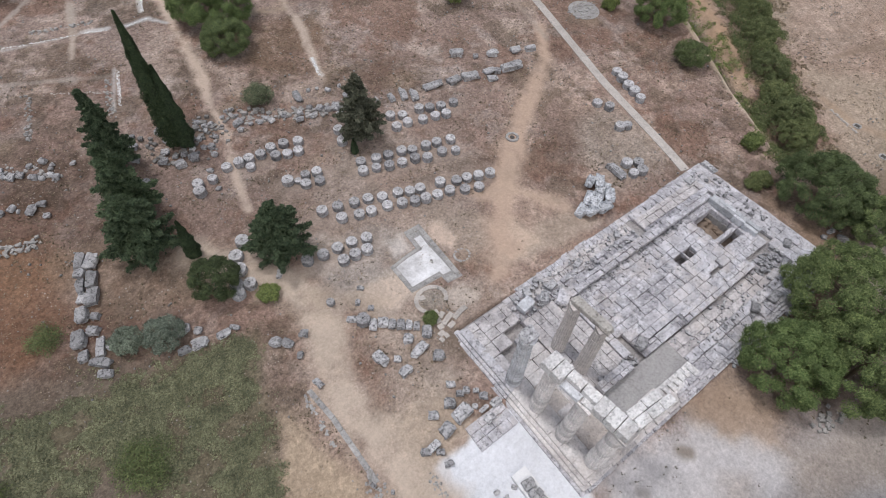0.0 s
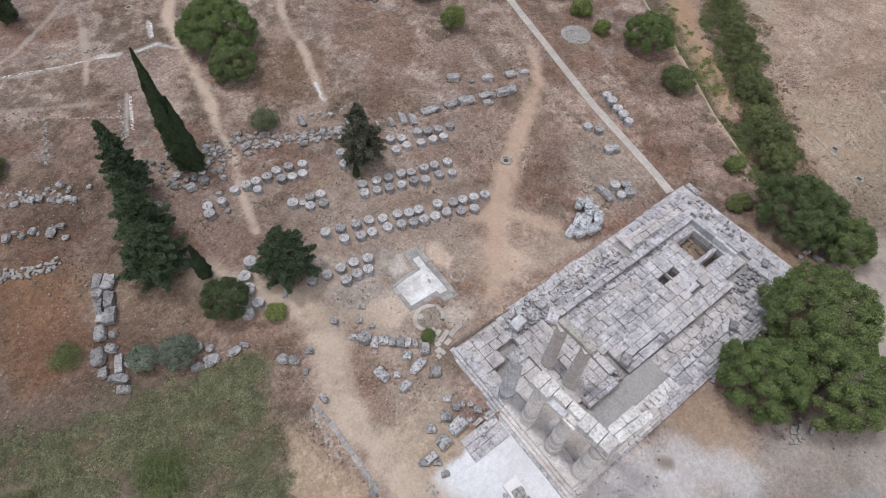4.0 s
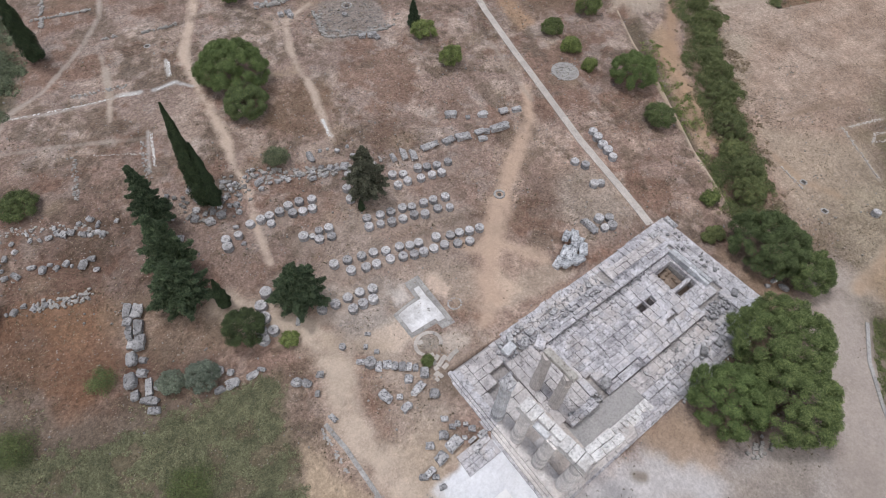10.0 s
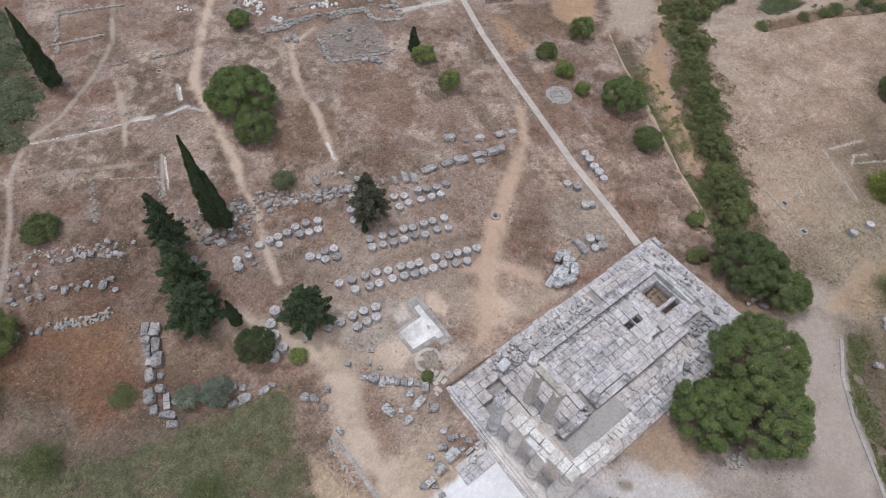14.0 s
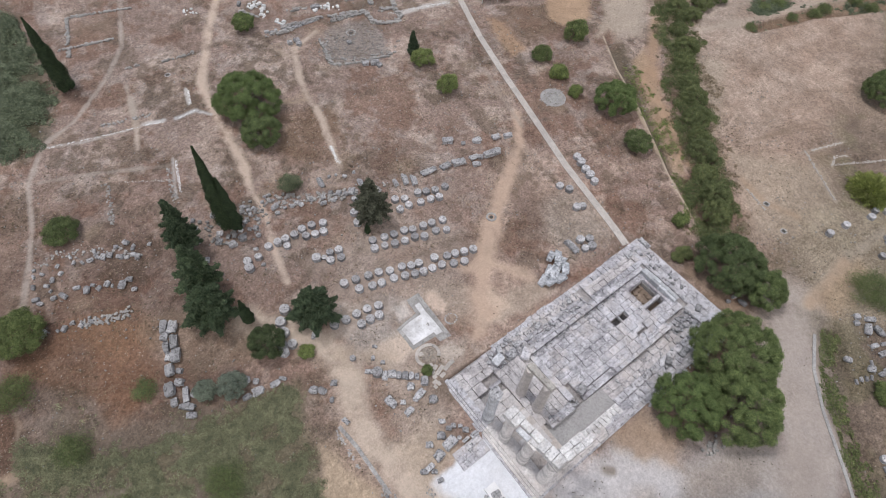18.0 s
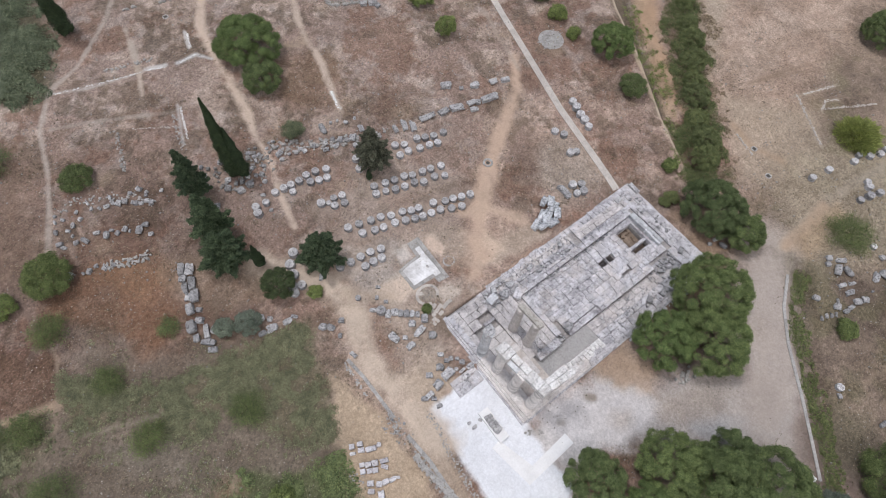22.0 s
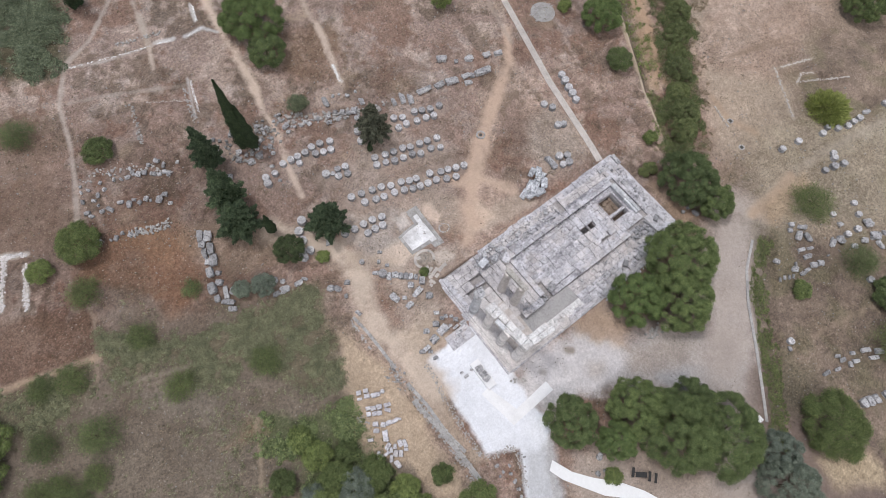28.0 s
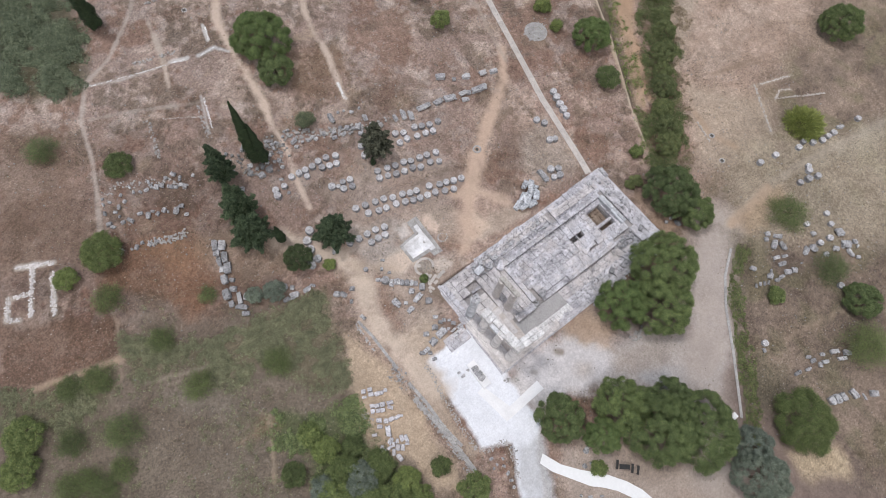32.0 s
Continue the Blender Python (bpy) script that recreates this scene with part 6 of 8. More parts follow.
lay_blocks(((-62.7, 61.6, 0.69, 0.64, -2), (-63.1, 60.5, 0.98, 0.58, 81), (-61.9, 60.2, 0.91, 0.65, 118), (-63.7, 58.6, 1.2, 0.73, 72), (-62, 57.8, 0.95, 0.77, 135), (-61, 58.2, 1.31, 0.83, 65), (-59.6, 60.4, 0.89, 0.67, 39), (-59.6, 58.8, 0.96, 0.78, 29), (-61.8, 56.5, 0.7, 0.61, 17), (-64, 56.1, 1.28, 1.09, -24), (-63.7, 55.2, 1.09, 0.8, 124), (-61.8, 55, 1.09, 0.96, -26), (-60.5, 54.6, 1.7, 1.07, -67), (-58.5, 54.8, 1.31, 0.88, -24), (-57.4, 53.6, 1.77, 1.04, 62), (-56.4, 54, 0.84, 0.69, 140), (-55.8, 52.9, 1.05, 0.86, 24), (-54.6, 52.8, 1.3, 1.05, 34),), "rocks in the meadow", "pale field rock lying in dry grass")
lay_blocks(((-54.1, 52.2, 0.7, 0.46, 58), (-52.8, 51.4, 1.74, 1.28, 53), (-51.6, 51.8, 1.36, 0.99, -36), (-51.6, 49.7, 1.03, 0.88, -28), (-57.5, 61, 1, 0.59, 86), (-57.4, 59.6, 0.92, 0.65, 47), (-56.3, 58.9, 0.96, 0.63, 104), (-55.2, 58.6, 1.22, 0.92, -12), (-54.1, 58.8, 1.23, 0.77, 95), (-52.6, 57.9, 0.68, 0.51, 121), (-51.5, 57, 0.81, 0.58, 44), (-50.6, 56.2, 0.87, 0.53, 72), (-49.3, 55.8, 1.13, 0.86, 122), (-49.7, 59, 1.02, 0.79, 31), (-54.1, 59.9, 1.13, 0.68, 83), (-48.8, 57.5, 0.76, 0.63, 16), (-64.8, 50, 1.74, 1.14, 54),), "rocks in the meadow", "pale field rock lying in dry grass")
lay_blocks(((-63, 49.3, 0.81, 0.5, 94), (-62.1, 49, 1.32, 0.96, 54), (-60.9, 49.3, 0.88, 0.78, -14), (-59.9, 48.2, 1.14, 0.92, 33), (-58.6, 47.9, 1.02, 0.84, -36),), "rocks in the meadow", "grey field rock beside a rubble heap")
lay_blocks(((-29.8, 17.4, 1.2, 0.75, -36), (-28.3, 15.5, 0.96, 1.47, -36), (-27.3, 15.1, 1.33, 1.24, -36), (-26.6, 14.4, 0.97, 1.23, -36), (-25.9, 13.8, 0.97, 1.35, -36), (-25.2, 13.3, 0.85, 1.23, -36), (-24.6, 12.7, 0.73, 1.11, -36), (-26.2, 12, 1.07, 1.19, -36), (-24.1, 11.5, 1.09, 1.58, -36), (-25.9, 10.3, 2.21, 1.07, 14), (-24.7, 8.6, 1.3, 1.27, -36), (-28.5, 9.2, 1.63, 0.99, 6), (-29.8, 11.8, 1.83, 1.31, -77), (-28.4, 10.8, 0.87, 0.74, -36), (-28.2, 18.8, 0.61, 0.78, -36), (-27, 20.2, 0.94, 0.53, -41), (-27.4, 17.4, 0.73, 0.64, -36), (-33.4, 27, 0.62, 1.24, -35),), "blocks near the temple corner", "pale limestone block on the ground near the temple")
lay_blocks(((-34.8, 18.9, 1.06, 0.9, -36), (-37.6, 19.7, 1.27, 1.18, -36), (-36.7, 18.9, 1.49, 0.99, -61), (-36.3, 17, 0.69, 0.92, -36), (-36.3, 13.3, 1.32, 0.8, -75),), "blocks by the dirt path", "limestone block beside the dirt path")
lay_blocks(((-25.6, 5.4, 0.86, 0.65, -36), (-25.4, 4.1, 0.74, 0.64, -36), (-24.7, 4, 0.69, 0.65, -36), (-23.9, 3.4, 0.57, 0.49, -36), (-23.6, 2.5, 0.8, 0.69, -36), (-26.9, 3.9, 1.12, 0.94, -36), (-26.5, 2.4, 1.82, 1.31, 8), (-24.6, 0.4, 1.15, 0.79, 7), (-28.7, 2, 1.42, 1.19, 8), (-28.9, 3.9, 1, 0.81, -36), (-25, 2.2, 0.56, 0.52, -36), (-23.1, 1.3, 1.18, 0.71, 2), (-24.4, 1.5, 0.93, 0.45, 3), (-30.6, 1.5, 1.17, 0.77, 3), (-31.5, 1.5, 0.96, 0.66, -36), (-30.4, -0.6, 0.85, 0.56, -17), (-30.4, 0.7, 0.75, 0.57, -36),), "blocks at the temple front", "squared limestone block lying before the temple")
lay_blocks(((-43.8, 2.4, 0.78, 0.71, -27), (-42.7, 2, 0.78, 0.71, -27), (-43, 1.2, 0.88, 0.71, -27), (-44.2, 1.5, 0.77, 0.44, -27), (-41.8, 0.5, 1.46, 0.71, -23), (-40.6, 0.3, 0.59, 0.62, -37), (-44, -0.5, 0.77, 0.62, -23), (-43.3, -1, 0.87, 0.7, -23), (-42.4, -1.4, 0.87, 0.79, -23), (-41.2, -1.9, 1.16, 0.62, -23), (-44.4, -1.3, 0.77, 0.7, -23), (-43.6, -1.8, 0.77, 0.7, -23), (-42.9, -2.2, 0.77, 0.7, -28), (-41.6, -2.6, 0.98, 0.61, -52), (-44.4, -3.2, 0.87, 0.77, -33), (-43.5, -4, 0.77, 0.77, -37), (-42.6, -4.3, 0.95, 0.7, -13), (-41.7, -4.6, 0.95, 0.61, -8),), "sorted blocks beside the trench", "sorted pale limestone block laid in a row")
lay_blocks(((-41, -4.8, 0.78, 0.43, -37), (-44.9, -4.1, 0.87, 0.68, -38), (-44.2, -5.6, 1.66, 0.88, 65), (-46.4, -4.7, 0.85, 0.51, -28), (-44.8, -7.1, 1.09, 0.7, 22), (-44.7, -7.9, 0.81, 0.53, 54), (-43.9, -7.8, 0.73, 0.53, 54), (-43, -7.9, 1.02, 0.7, 75), (-42.4, -8.4, 1.2, 0.61, 74), (-45.5, -7.9, 0.92, 0.52, 1), (-44.4, -8.7, 0.99, 0.79, 43), (-43.8, -9.2, 0.99, 0.7, 54), (-46.7, -7.3, 1.17, 0.52, 54), (-46.6, -8, 1.16, 0.52, 54), (-45.4, -8.9, 1.08, 0.53, 54), (-45.1, -10.2, 1.21, 0.76, -85), (-42.8, -9.2, 0.67, 0.42, -38),), "sorted blocks beside the trench", "sorted pale limestone block laid in a row")
lay_blocks(((47.4, -27.3, 1.09, 1.04, -97), (52.2, -30.5, 1.97, 1.85, -98), (43.2, -28.8, 2.16, 1.12, 22), (44.8, -29.4, 1.77, 1.5, -109), (48.7, -32.3, 1.47, 1.17, -36), (46, -31.9, 1.21, 1.05, -36), (51.2, -33.1, 2.21, 1.66, -36), (53.3, -33.8, 0.99, 1.07, -36), (50.5, -34.7, 1.98, 1.02, -110), (51.1, -36.4, 0.98, 0.82, -36), (39.3, -21.6, 1.09, 1.05, -36), (38.2, -22.2, 0.96, 0.93, -36), (40.8, -23.2, 2.06, 1.06, -36), (38.6, -24, 2.38, 1.14, 27), (39.9, -25.1, 2.22, 1.24, -108), (36.9, -26.1, 1.65, 0.75, -22), (38.6, -26.9, 1.4, 0.64, -22), (36.9, -27.7, 1.96, 0.92, -14),), "blocks in the far field", "weathered limestone block in the far field")
lay_blocks(((33.4, -29.3, 1.39, 0.81, -18), (34.7, -29.4, 1.27, 0.82, -18), (36.4, -29.5, 1.42, 1.12, -36), (37.9, -30.1, 1.31, 1.12, -36), (32.8, -27.8, 1.41, 1.11, -36), (33.8, -27.4, 1.21, 0.54, 40), (31.1, -24.7, 1.31, 1.07, -58), (29, -27.5, 0.95, 0.54, 41), (29.9, -27.8, 0.95, 0.54, 41), (30.8, -28.2, 0.95, 0.54, 40), (31.6, -28.6, 0.99, 0.52, 31), (20.3, -36.9, 0.67, 1, -37), (26.4, -43, 1.12, 0.7, -37), (26.6, -44, 1.35, 0.8, -12), (24.6, -44.5, 1.44, 0.63, -16), (22.3, -43.7, 1.68, 0.79, -12), (29, -44.4, 1.02, 0.71, -37),), "blocks in the far field", "weathered limestone block in the far field")
lay_blocks(((28.4, -45.6, 1.17, 0.67, -28), (31.4, -45.5, 1.77, 0.78, -28), (31.7, -47.3, 1.89, 0.68, -28), (27.1, -45.4, 0.67, 0.9, -37), (33.2, -47.1, 1.37, 1.02, -37), (23.5, -50.9, 1.48, 1.21, -101), (24.7, -51.4, 1.51, 0.99, -114), (25.9, -51.8, 1.4, 1, -108), (28, -52.7, 1.66, 1.12, -95), (31.1, -55.1, 1.34, 1.08, -37), (29.3, -54.4, 1.12, 0.34, -108), (73.3, -14.4, 1.71, 0.8, -25),), "blocks by the field shrub", "squared limestone block laid beside a shrub")
lay_blocks(((-32.9, -19.9, 0.77, 0.53, -8), (-32.7, -21.2, 0.55, 0.42, 96), (-31.3, -21.1, 0.64, 0.5, 88), (-31.9, -22.1, 0.67, 0.47, 131), (-33.5, -21.4, 0.53, 0.43, 61), (-32.1, -23.4, 0.83, 0.6, 18), (-32.4, -24.6, 0.77, 0.52, -33), (-35.5, -21.6, 0.45, 0.34, 21), (-32.7, -25.7, 0.61, 0.5, 53), (-28.6, -21.6, 0.49, 0.33, -25), (-29, -20.6, 0.49, 0.34, -10), (-18.9, -29, 1.27, 1.04, 17), (-20.8, -30.7, 0.91, 0.72, 103), (-19.6, -31.1, 0.7, 0.46, -29), (-18.5, -33.2, 0.84, 0.64, 117), (-24.5, -33.8, 0.54, 0.42, 109), (-23.4, -34.9, 0.88, 0.48, -29), (-21.7, -36, 0.78, 0.4, -38),), "stones beside the gravel drive", "small rough stone beside the gravel drive")
lay_blocks(((-28.1, -6.1, 0.91, 0.55, 2), (-26.8, -5.8, 0.61, 0.44, 128), (-28.4, -5.2, 0.61, 0.44, 2), (-25.5, -6.8, 0.6, 0.45, 94), (-37.1, 2, 0.6, 0.43, 114), (-38.7, 1.6, 0.49, 0.36, 76), (-37.6, 0.3, 0.59, 0.43, -19), (-36, 0.5, 0.49, 0.37, 55), (25.6, -7.1, 1.17, 0.74, -7), (25.7, -8.7, 1.55, 0.86, -82), (24, -7.1, 0.81, 0.66, 136), (40.4, -30, 0.65, 0.42, -18), (53.1, -34.8, 0.84, 0.49, 20),), "stones beside the gravel drive", "small rough stone on bare ground")
lay_blocks(((10.2, 15.6, 2.85, 1.12, -92),), "beam near the temple steps", "long squared limestone beam lying near the temple steps")
lay_blocks(((6.8, 74.4, 1.45, 1.01, -18), (8.5, 73.5, 1.68, 1.19, -25), (8.9, 72.4, 1.03, 0.98, -4), (7.7, 82.2, 0.99, 0.9, -17), (-3.1, 88.9, 1.08, 1.07, -16), (-1.5, 88.8, 1.23, 1.07, -8), (-1.6, 87.5, 0.96, 1.07, -33), (0.1, 107.2, 1.48, 1.18, -63), (-0.7, 109.2, 1.54, 1.05, -14), (2.4, 108.4, 1.03, 1.06, -32), (4.9, 107.4, 1.18, 1.07, -14), (7.9, 97, 1.79, 1.01, -23), (-4.9, 110.8, 1.01, 1.67, -32), (-5.9, 107.2, 0.75, 1.62, -32),), "blocks of the far ruins", "pale squared block lying among far ruins")



# ---- trees and shrubs ----
def leaves_mesh(name, centre, size, normal, material, aspect=1.0, along=None):
    """Many small leaves, each one pointed, as one mesh."""
    n = len(centre)
    t = RNG.normal(size=(n, 3)) if along is None else along + 0.15 * RNG.normal(size=(n, 3))
    t -= (t * normal).sum(1)[:, None] * normal
    t /= np.linalg.norm(t, axis=1)[:, None] + 1e-9
    b = np.cross(normal, t)
    s = size[:, None]
    v = np.stack([centre - t * s * aspect * 1.1 - b * s * 0.7, centre + t * s * aspect * 1.5 + normal * s * 0.3, centre - t * s * aspect * 0.5 + b * s * 1.4], 1)
    me = bpy.data.meshes.new(name)
    me.vertices.add(n * 3)
    me.vertices.foreach_set("co", v.reshape(-1))
    me.loops.add(n * 3)
    me.loops.foreach_set("vertex_index", np.arange(n * 3))
    me.polygons.add(n)
    me.polygons.foreach_set("loop_start", np.arange(n) * 3)
    me.update(calc_edges=True)
    me.materials.append(material)
    return me


def unit(v):
    return v / (np.linalg.norm(v, axis=1)[:, None] + 1e-9)


def limb(bm, a, b, r0, r1, seg=7):
    a, b = Vector(a), Vector(b)
    d = b - a
    m = Matrix.Translation((a + b) / 2) @ d.to_track_quat("Z", "Y").to_matrix().to_4x4()
    bmesh.ops.create_cone(bm, cap_ends=True, segments=seg, radius1=r0, radius2=r1, depth=d.length, matrix=m)


def crown_round(seed, r, h, leaf, dense, airy=0.0):
    """A rounded crown: a lobed dome of leafy clumps about 0.9 m across, with darker gaps between them."""
    global RNG
    RNG = np.random.RandomState(seed)
    clump = 0.32 + 0.062 * r
    n = int(8 + 1.7 * (r / clump) ** 2)
    k = np.arange(n) + 0.5
    up = 1 - k / n * 1.3
    turn = k * 2.39996 + RNG.uniform(-0.35, 0.35, n)
    flat = np.sqrt(np.clip(1 - up * up, 0, 1))
    lobes = 1 + 0.05 * np.sin(2 * turn + RNG.uniform(0, 6)) + 0.05 * np.sin(5 * turn + RNG.uniform(0, 6)) + 0.06 * RNG.normal(size=n).clip(-1.5, 1.5)
    if airy > 0.08:
        lobes *= RNG.uniform(0.45, 1.2, n)
    reach = np.maximum(r - 0.8 * clump, 0.3 * r) * lobes
    rise = np.maximum(h * 0.56 - 0.5 * clump, 0.2 * h) * (1 + 0.1 * RNG.normal(size=n).clip(-1.5, 1.5))
    c = np.stack([np.cos(turn) * flat * reach, np.sin(turn) * flat * reach, h * 0.44 + up * rise], 1)
    core = RNG.rand(n) < 0.1
    c[core] = c[core] * np.array([0.62, 0.62, 0.9])
    cs = clump * RNG.uniform(0.9, 1.5, n)
    out = unit(np.stack([np.cos(turn) * flat, np.sin(turn) * flat, up + 0.35], 1))
    which = np.repeat(np.arange(n), (dense * cs ** 2).astype(int) + 8)
    off = unit(RNG.normal(size=(len(which), 3)) + 0.75 * out[which])
    tuft = 1 + 0.11 * np.sin(off[:, 0] * 9 + which) * np.sin(off[:, 1] * 9 - which) + 0.13 * np.sin(off[:, 2] * 12 + 2 * which)
    pos = c[which] + off * (cs[which] * RNG.uniform(0.68, 1.08, len(which)) * tuft)[:, None] * np.array([1, 1, 0.85])
    pos[:, 2] = np.maximum(pos[:, 2], 0.1)
    pos += RNG.normal(size=pos.shape) * airy * np.array([r, r, 0.6 * h])
    pos[:, 2] = np.maximum(pos[:, 2], 0.1)
    nor = unit(off + 0.6 * RNG.normal(size=off.shape) + np.array([0, 0, 0.35]))
    return pos, leaf * RNG.uniform(0.6, 1.35, len(which)), nor


def tree_meshes(kind, seed, h, r):
    """Trunk with limbs, and crown, at full size."""
    global RNG
    RNG = np.random.RandomState(seed)
    bm = bmesh.new()
    if kind in ("broad", "olive", "bush", "scrub", "silver", "laurel", "green", "hedge"):
        leaf, dense = {"broad": (0.058, 900), "olive": (0.05, 560), "bush": (0.052, 760), "scrub": (0.045, 330), "silver": (0.05, 800), "laurel": (0.05, 1000), "green": (0.056, 820), "hedge": (0.055, 640)}[kind]
        pos, size, nor = crown_round(seed, r, h, leaf, dense, {"scrub": 0.16, "olive": 0.09, "bush": 0.05}.get(kind, 0.015))
        tr = 0.045 * r + 0.05
        limb(bm, (0, 0, -0.2), (0.05 * r, 0, h * 0.42), tr, tr * 0.7)
        for k in range(6):
            a = k * 1.05 + RNG.uniform(-0.3, 0.3)
            limb(bm, (0.05 * r, 0, h * 0.4), (math.cos(a) * r * 0.6, math.sin(a) * r * 0.6, h * RNG.uniform(0.6, 0.8)), tr * 0.55, tr * 0.15, 5)
        crown = leaves_mesh("crown", pos, size, nor, LEAF[kind], 1.4 if kind != "broad" else 1.2)
    elif kind == "gold":
        n = 8500
        d = unit(RNG.normal(size=(n, 3)) * np.array([1, 1, 0.8]) + np.array([0, 0, 0.45]))
        d[:, 2] = np.abs(d[:, 2])
        arms = 1 + 0.14 * np.sin(np.arctan2(d[:, 1], d[:, 0]) * 11) * np.sin(d[:, 2] * 9)
        f = RNG.uniform(0.25, 1.0, n) ** 0.6
        pos = d * (f * arms)[:, None] * np.array([r, r, h]) + np.array([0, 0, 0.15])
        nor = unit(np.cross(d, RNG.normal(size=(n, 3))) + np.array([0, 0, 0.3]))
        crown = leaves_mesh("crown", pos, RNG.uniform(0.05, 0.085, n), nor, LEAF[kind], 4.0, d)
        for k in range(7):
            limb(bm, (0, 0, -0.1), (math.cos(k * 0.9) * r * 0.5, math.sin(k * 0.9) * r * 0.5, h * 0.6), 0.07, 0.02, 5)
    elif kind == "cypress":
        n = 30000
        z = RNG.uniform(0.03, 1.0, n) ** 0.9
        prof = np.interp(z, (0, 0.05, 0.16, 0.5, 0.8, 1.0), (0.5, 0.8, 1.0, 0.72, 0.34, 0.02))
        a = RNG.uniform(0, 6.28, n)
        lump = 1 + 0.16 * np.sin(a * 3 + z * 23) + 0.1 * np.sin(a * 5 - z * 41)
        rr = r * prof * lump * RNG.uniform(0.55, 1.05, n)
        pos = np.stack([rr * np.cos(a), rr * np.sin(a), z * h], 1)
        nor = unit(np.stack([np.cos(a), np.sin(a), np.full(n, 0.5)], 1) + 0.5 * RNG.normal(size=(n, 3)))
        crown = leaves_mesh("crown", pos, RNG.uniform(0.04, 0.1, n), nor, LEAF[kind], 1.5)
        limb(bm, (0, 0, -0.2), (0, 0, h * 0.8), 0.22, 0.04)
    else:
        limb(bm, (0, 0, -0.2), (0, 0, h * 0.95), 0.05 * r + 0.1, 0.03)
        ps, ns, ss = [], [], []
        for k in range(125):
            z = (k / 125) ** 0.85 * 0.88 + 0.1
            a = k * 2.4 + RNG.uniform(-0.5, 0.5)
            prof = np.interp(z, (0, 0.12, 0.3, 0.7, 1.0), (0.7, 1.0, 0.95, 0.5, 0.05))
            ln = r * prof * RNG.uniform(0.6, 1.25)
            d = np.array([math.cos(a), math.sin(a), RNG.uniform(0.1, 0.5)])
            m = int((90 + 260 * ln / r) * (0.75 if kind == "snag" else 1))
            f = RNG.uniform(0.1, 1.0, m) ** 0.75
            wide = (0.16 * ln + 0.06) * (1.15 - f)[:, None]
            p = f[:, None] * d * ln + np.array([0, 0, z * h]) + RNG.normal(size=(m, 3)) * wide * np.array([1, 1, 0.5])
            p[:, 2] -= 0.12 * ln * f ** 2
            ps.append(p)
            ns.append(unit(np.array([d[0] * 0.3, d[1] * 0.3, 0.9]) + 0.6 * RNG.normal(size=(m, 3))))
            ss.append(RNG.uniform(0.045, 0.11, m))
            if k % (1 if kind == "snag" else 6) == 0:
                limb(bm, (0, 0, z * h), tuple(d * ln * 0.9 + np.array([0, 0, z * h])), 0.05, 0.015, 4)
        crown = leaves_mesh("crown", np.concatenate(ps), np.concatenate(ss), np.concatenate(ns), LEAF[kind], 2.3)
    trunk = bpy.data.meshes.new("trunk")
    bm.to_mesh(trunk)
    bm.free()
    trunk.materials.append(BARK)
    return trunk, crown


TREE = {
    "cypress": ("cypress_tree", "tall narrow dark green cypress", "tree", "cypresses"),
    "pine": ("conifer_tree", "dark green conifer with ragged branches", "tree", "conifers"),
    "broad": ("leafy_tree", "broad green leafy tree with a rounded crown", "tree", "leafy trees"),
    "olive": ("olive_tree", "silvery green olive tree on dry ground", "tree", "olive trees"),
    "gold": ("yellow_shrub", "bright yellow-green shrub with radiating fronds in dry grass", "shrub", "yellow shrubs"),
    "scrub": ("meadow_shrub", "low airy grey-green shrub in dry meadow", "shrub", "meadow shrubs"),
    "snag": ("thin_conifer", "thin half-bare conifer with grey branches", "tree", "conifers"),
    "silver": ("silver_tree", "blue-grey leafy tree on dry ground", "tree", "silver trees"),
    "laurel": ("dark_shrub", "dense dark green rounded shrub beside a trodden footpath", "shrub", "dark shrubs"),
    "green": ("leafy_tree", "bright green leafy tree on dry ground", "tree", "bright green trees"),
    "hedge": ("hedge_shrub", "rounded green shrub beside the hedgerow", "shrub", "hedgerow shrubs"),
    "bush": ("shrub", "green leafy shrub on dry ground", "shrub", "shrubs"),
}
GROWN = {}


def plant(spots, kind):
    name, label, cat, group = TREE[kind]
    for k, (x, y, h, r) in enumerate(spots):
        key = (kind, round(h / 2.0), round(r / 1.2))
        if key not in GROWN:
            GROWN[key] = (*tree_meshes(kind, len(GROWN) + 11, h, r), h, r)
        trunk, crown, h0, r0 = GROWN[key]
        t = tagged(new(name), label, cat, group)
        t.location, t.scale, t.rotation_euler = (x, y, gz(x, y)), (r / r0, r / r0, h / h0), (0, 0, random.uniform(0, 6.28))
        part("trunk", trunk, BARK, t)
        part("crown", crown, LEAF[kind], t)


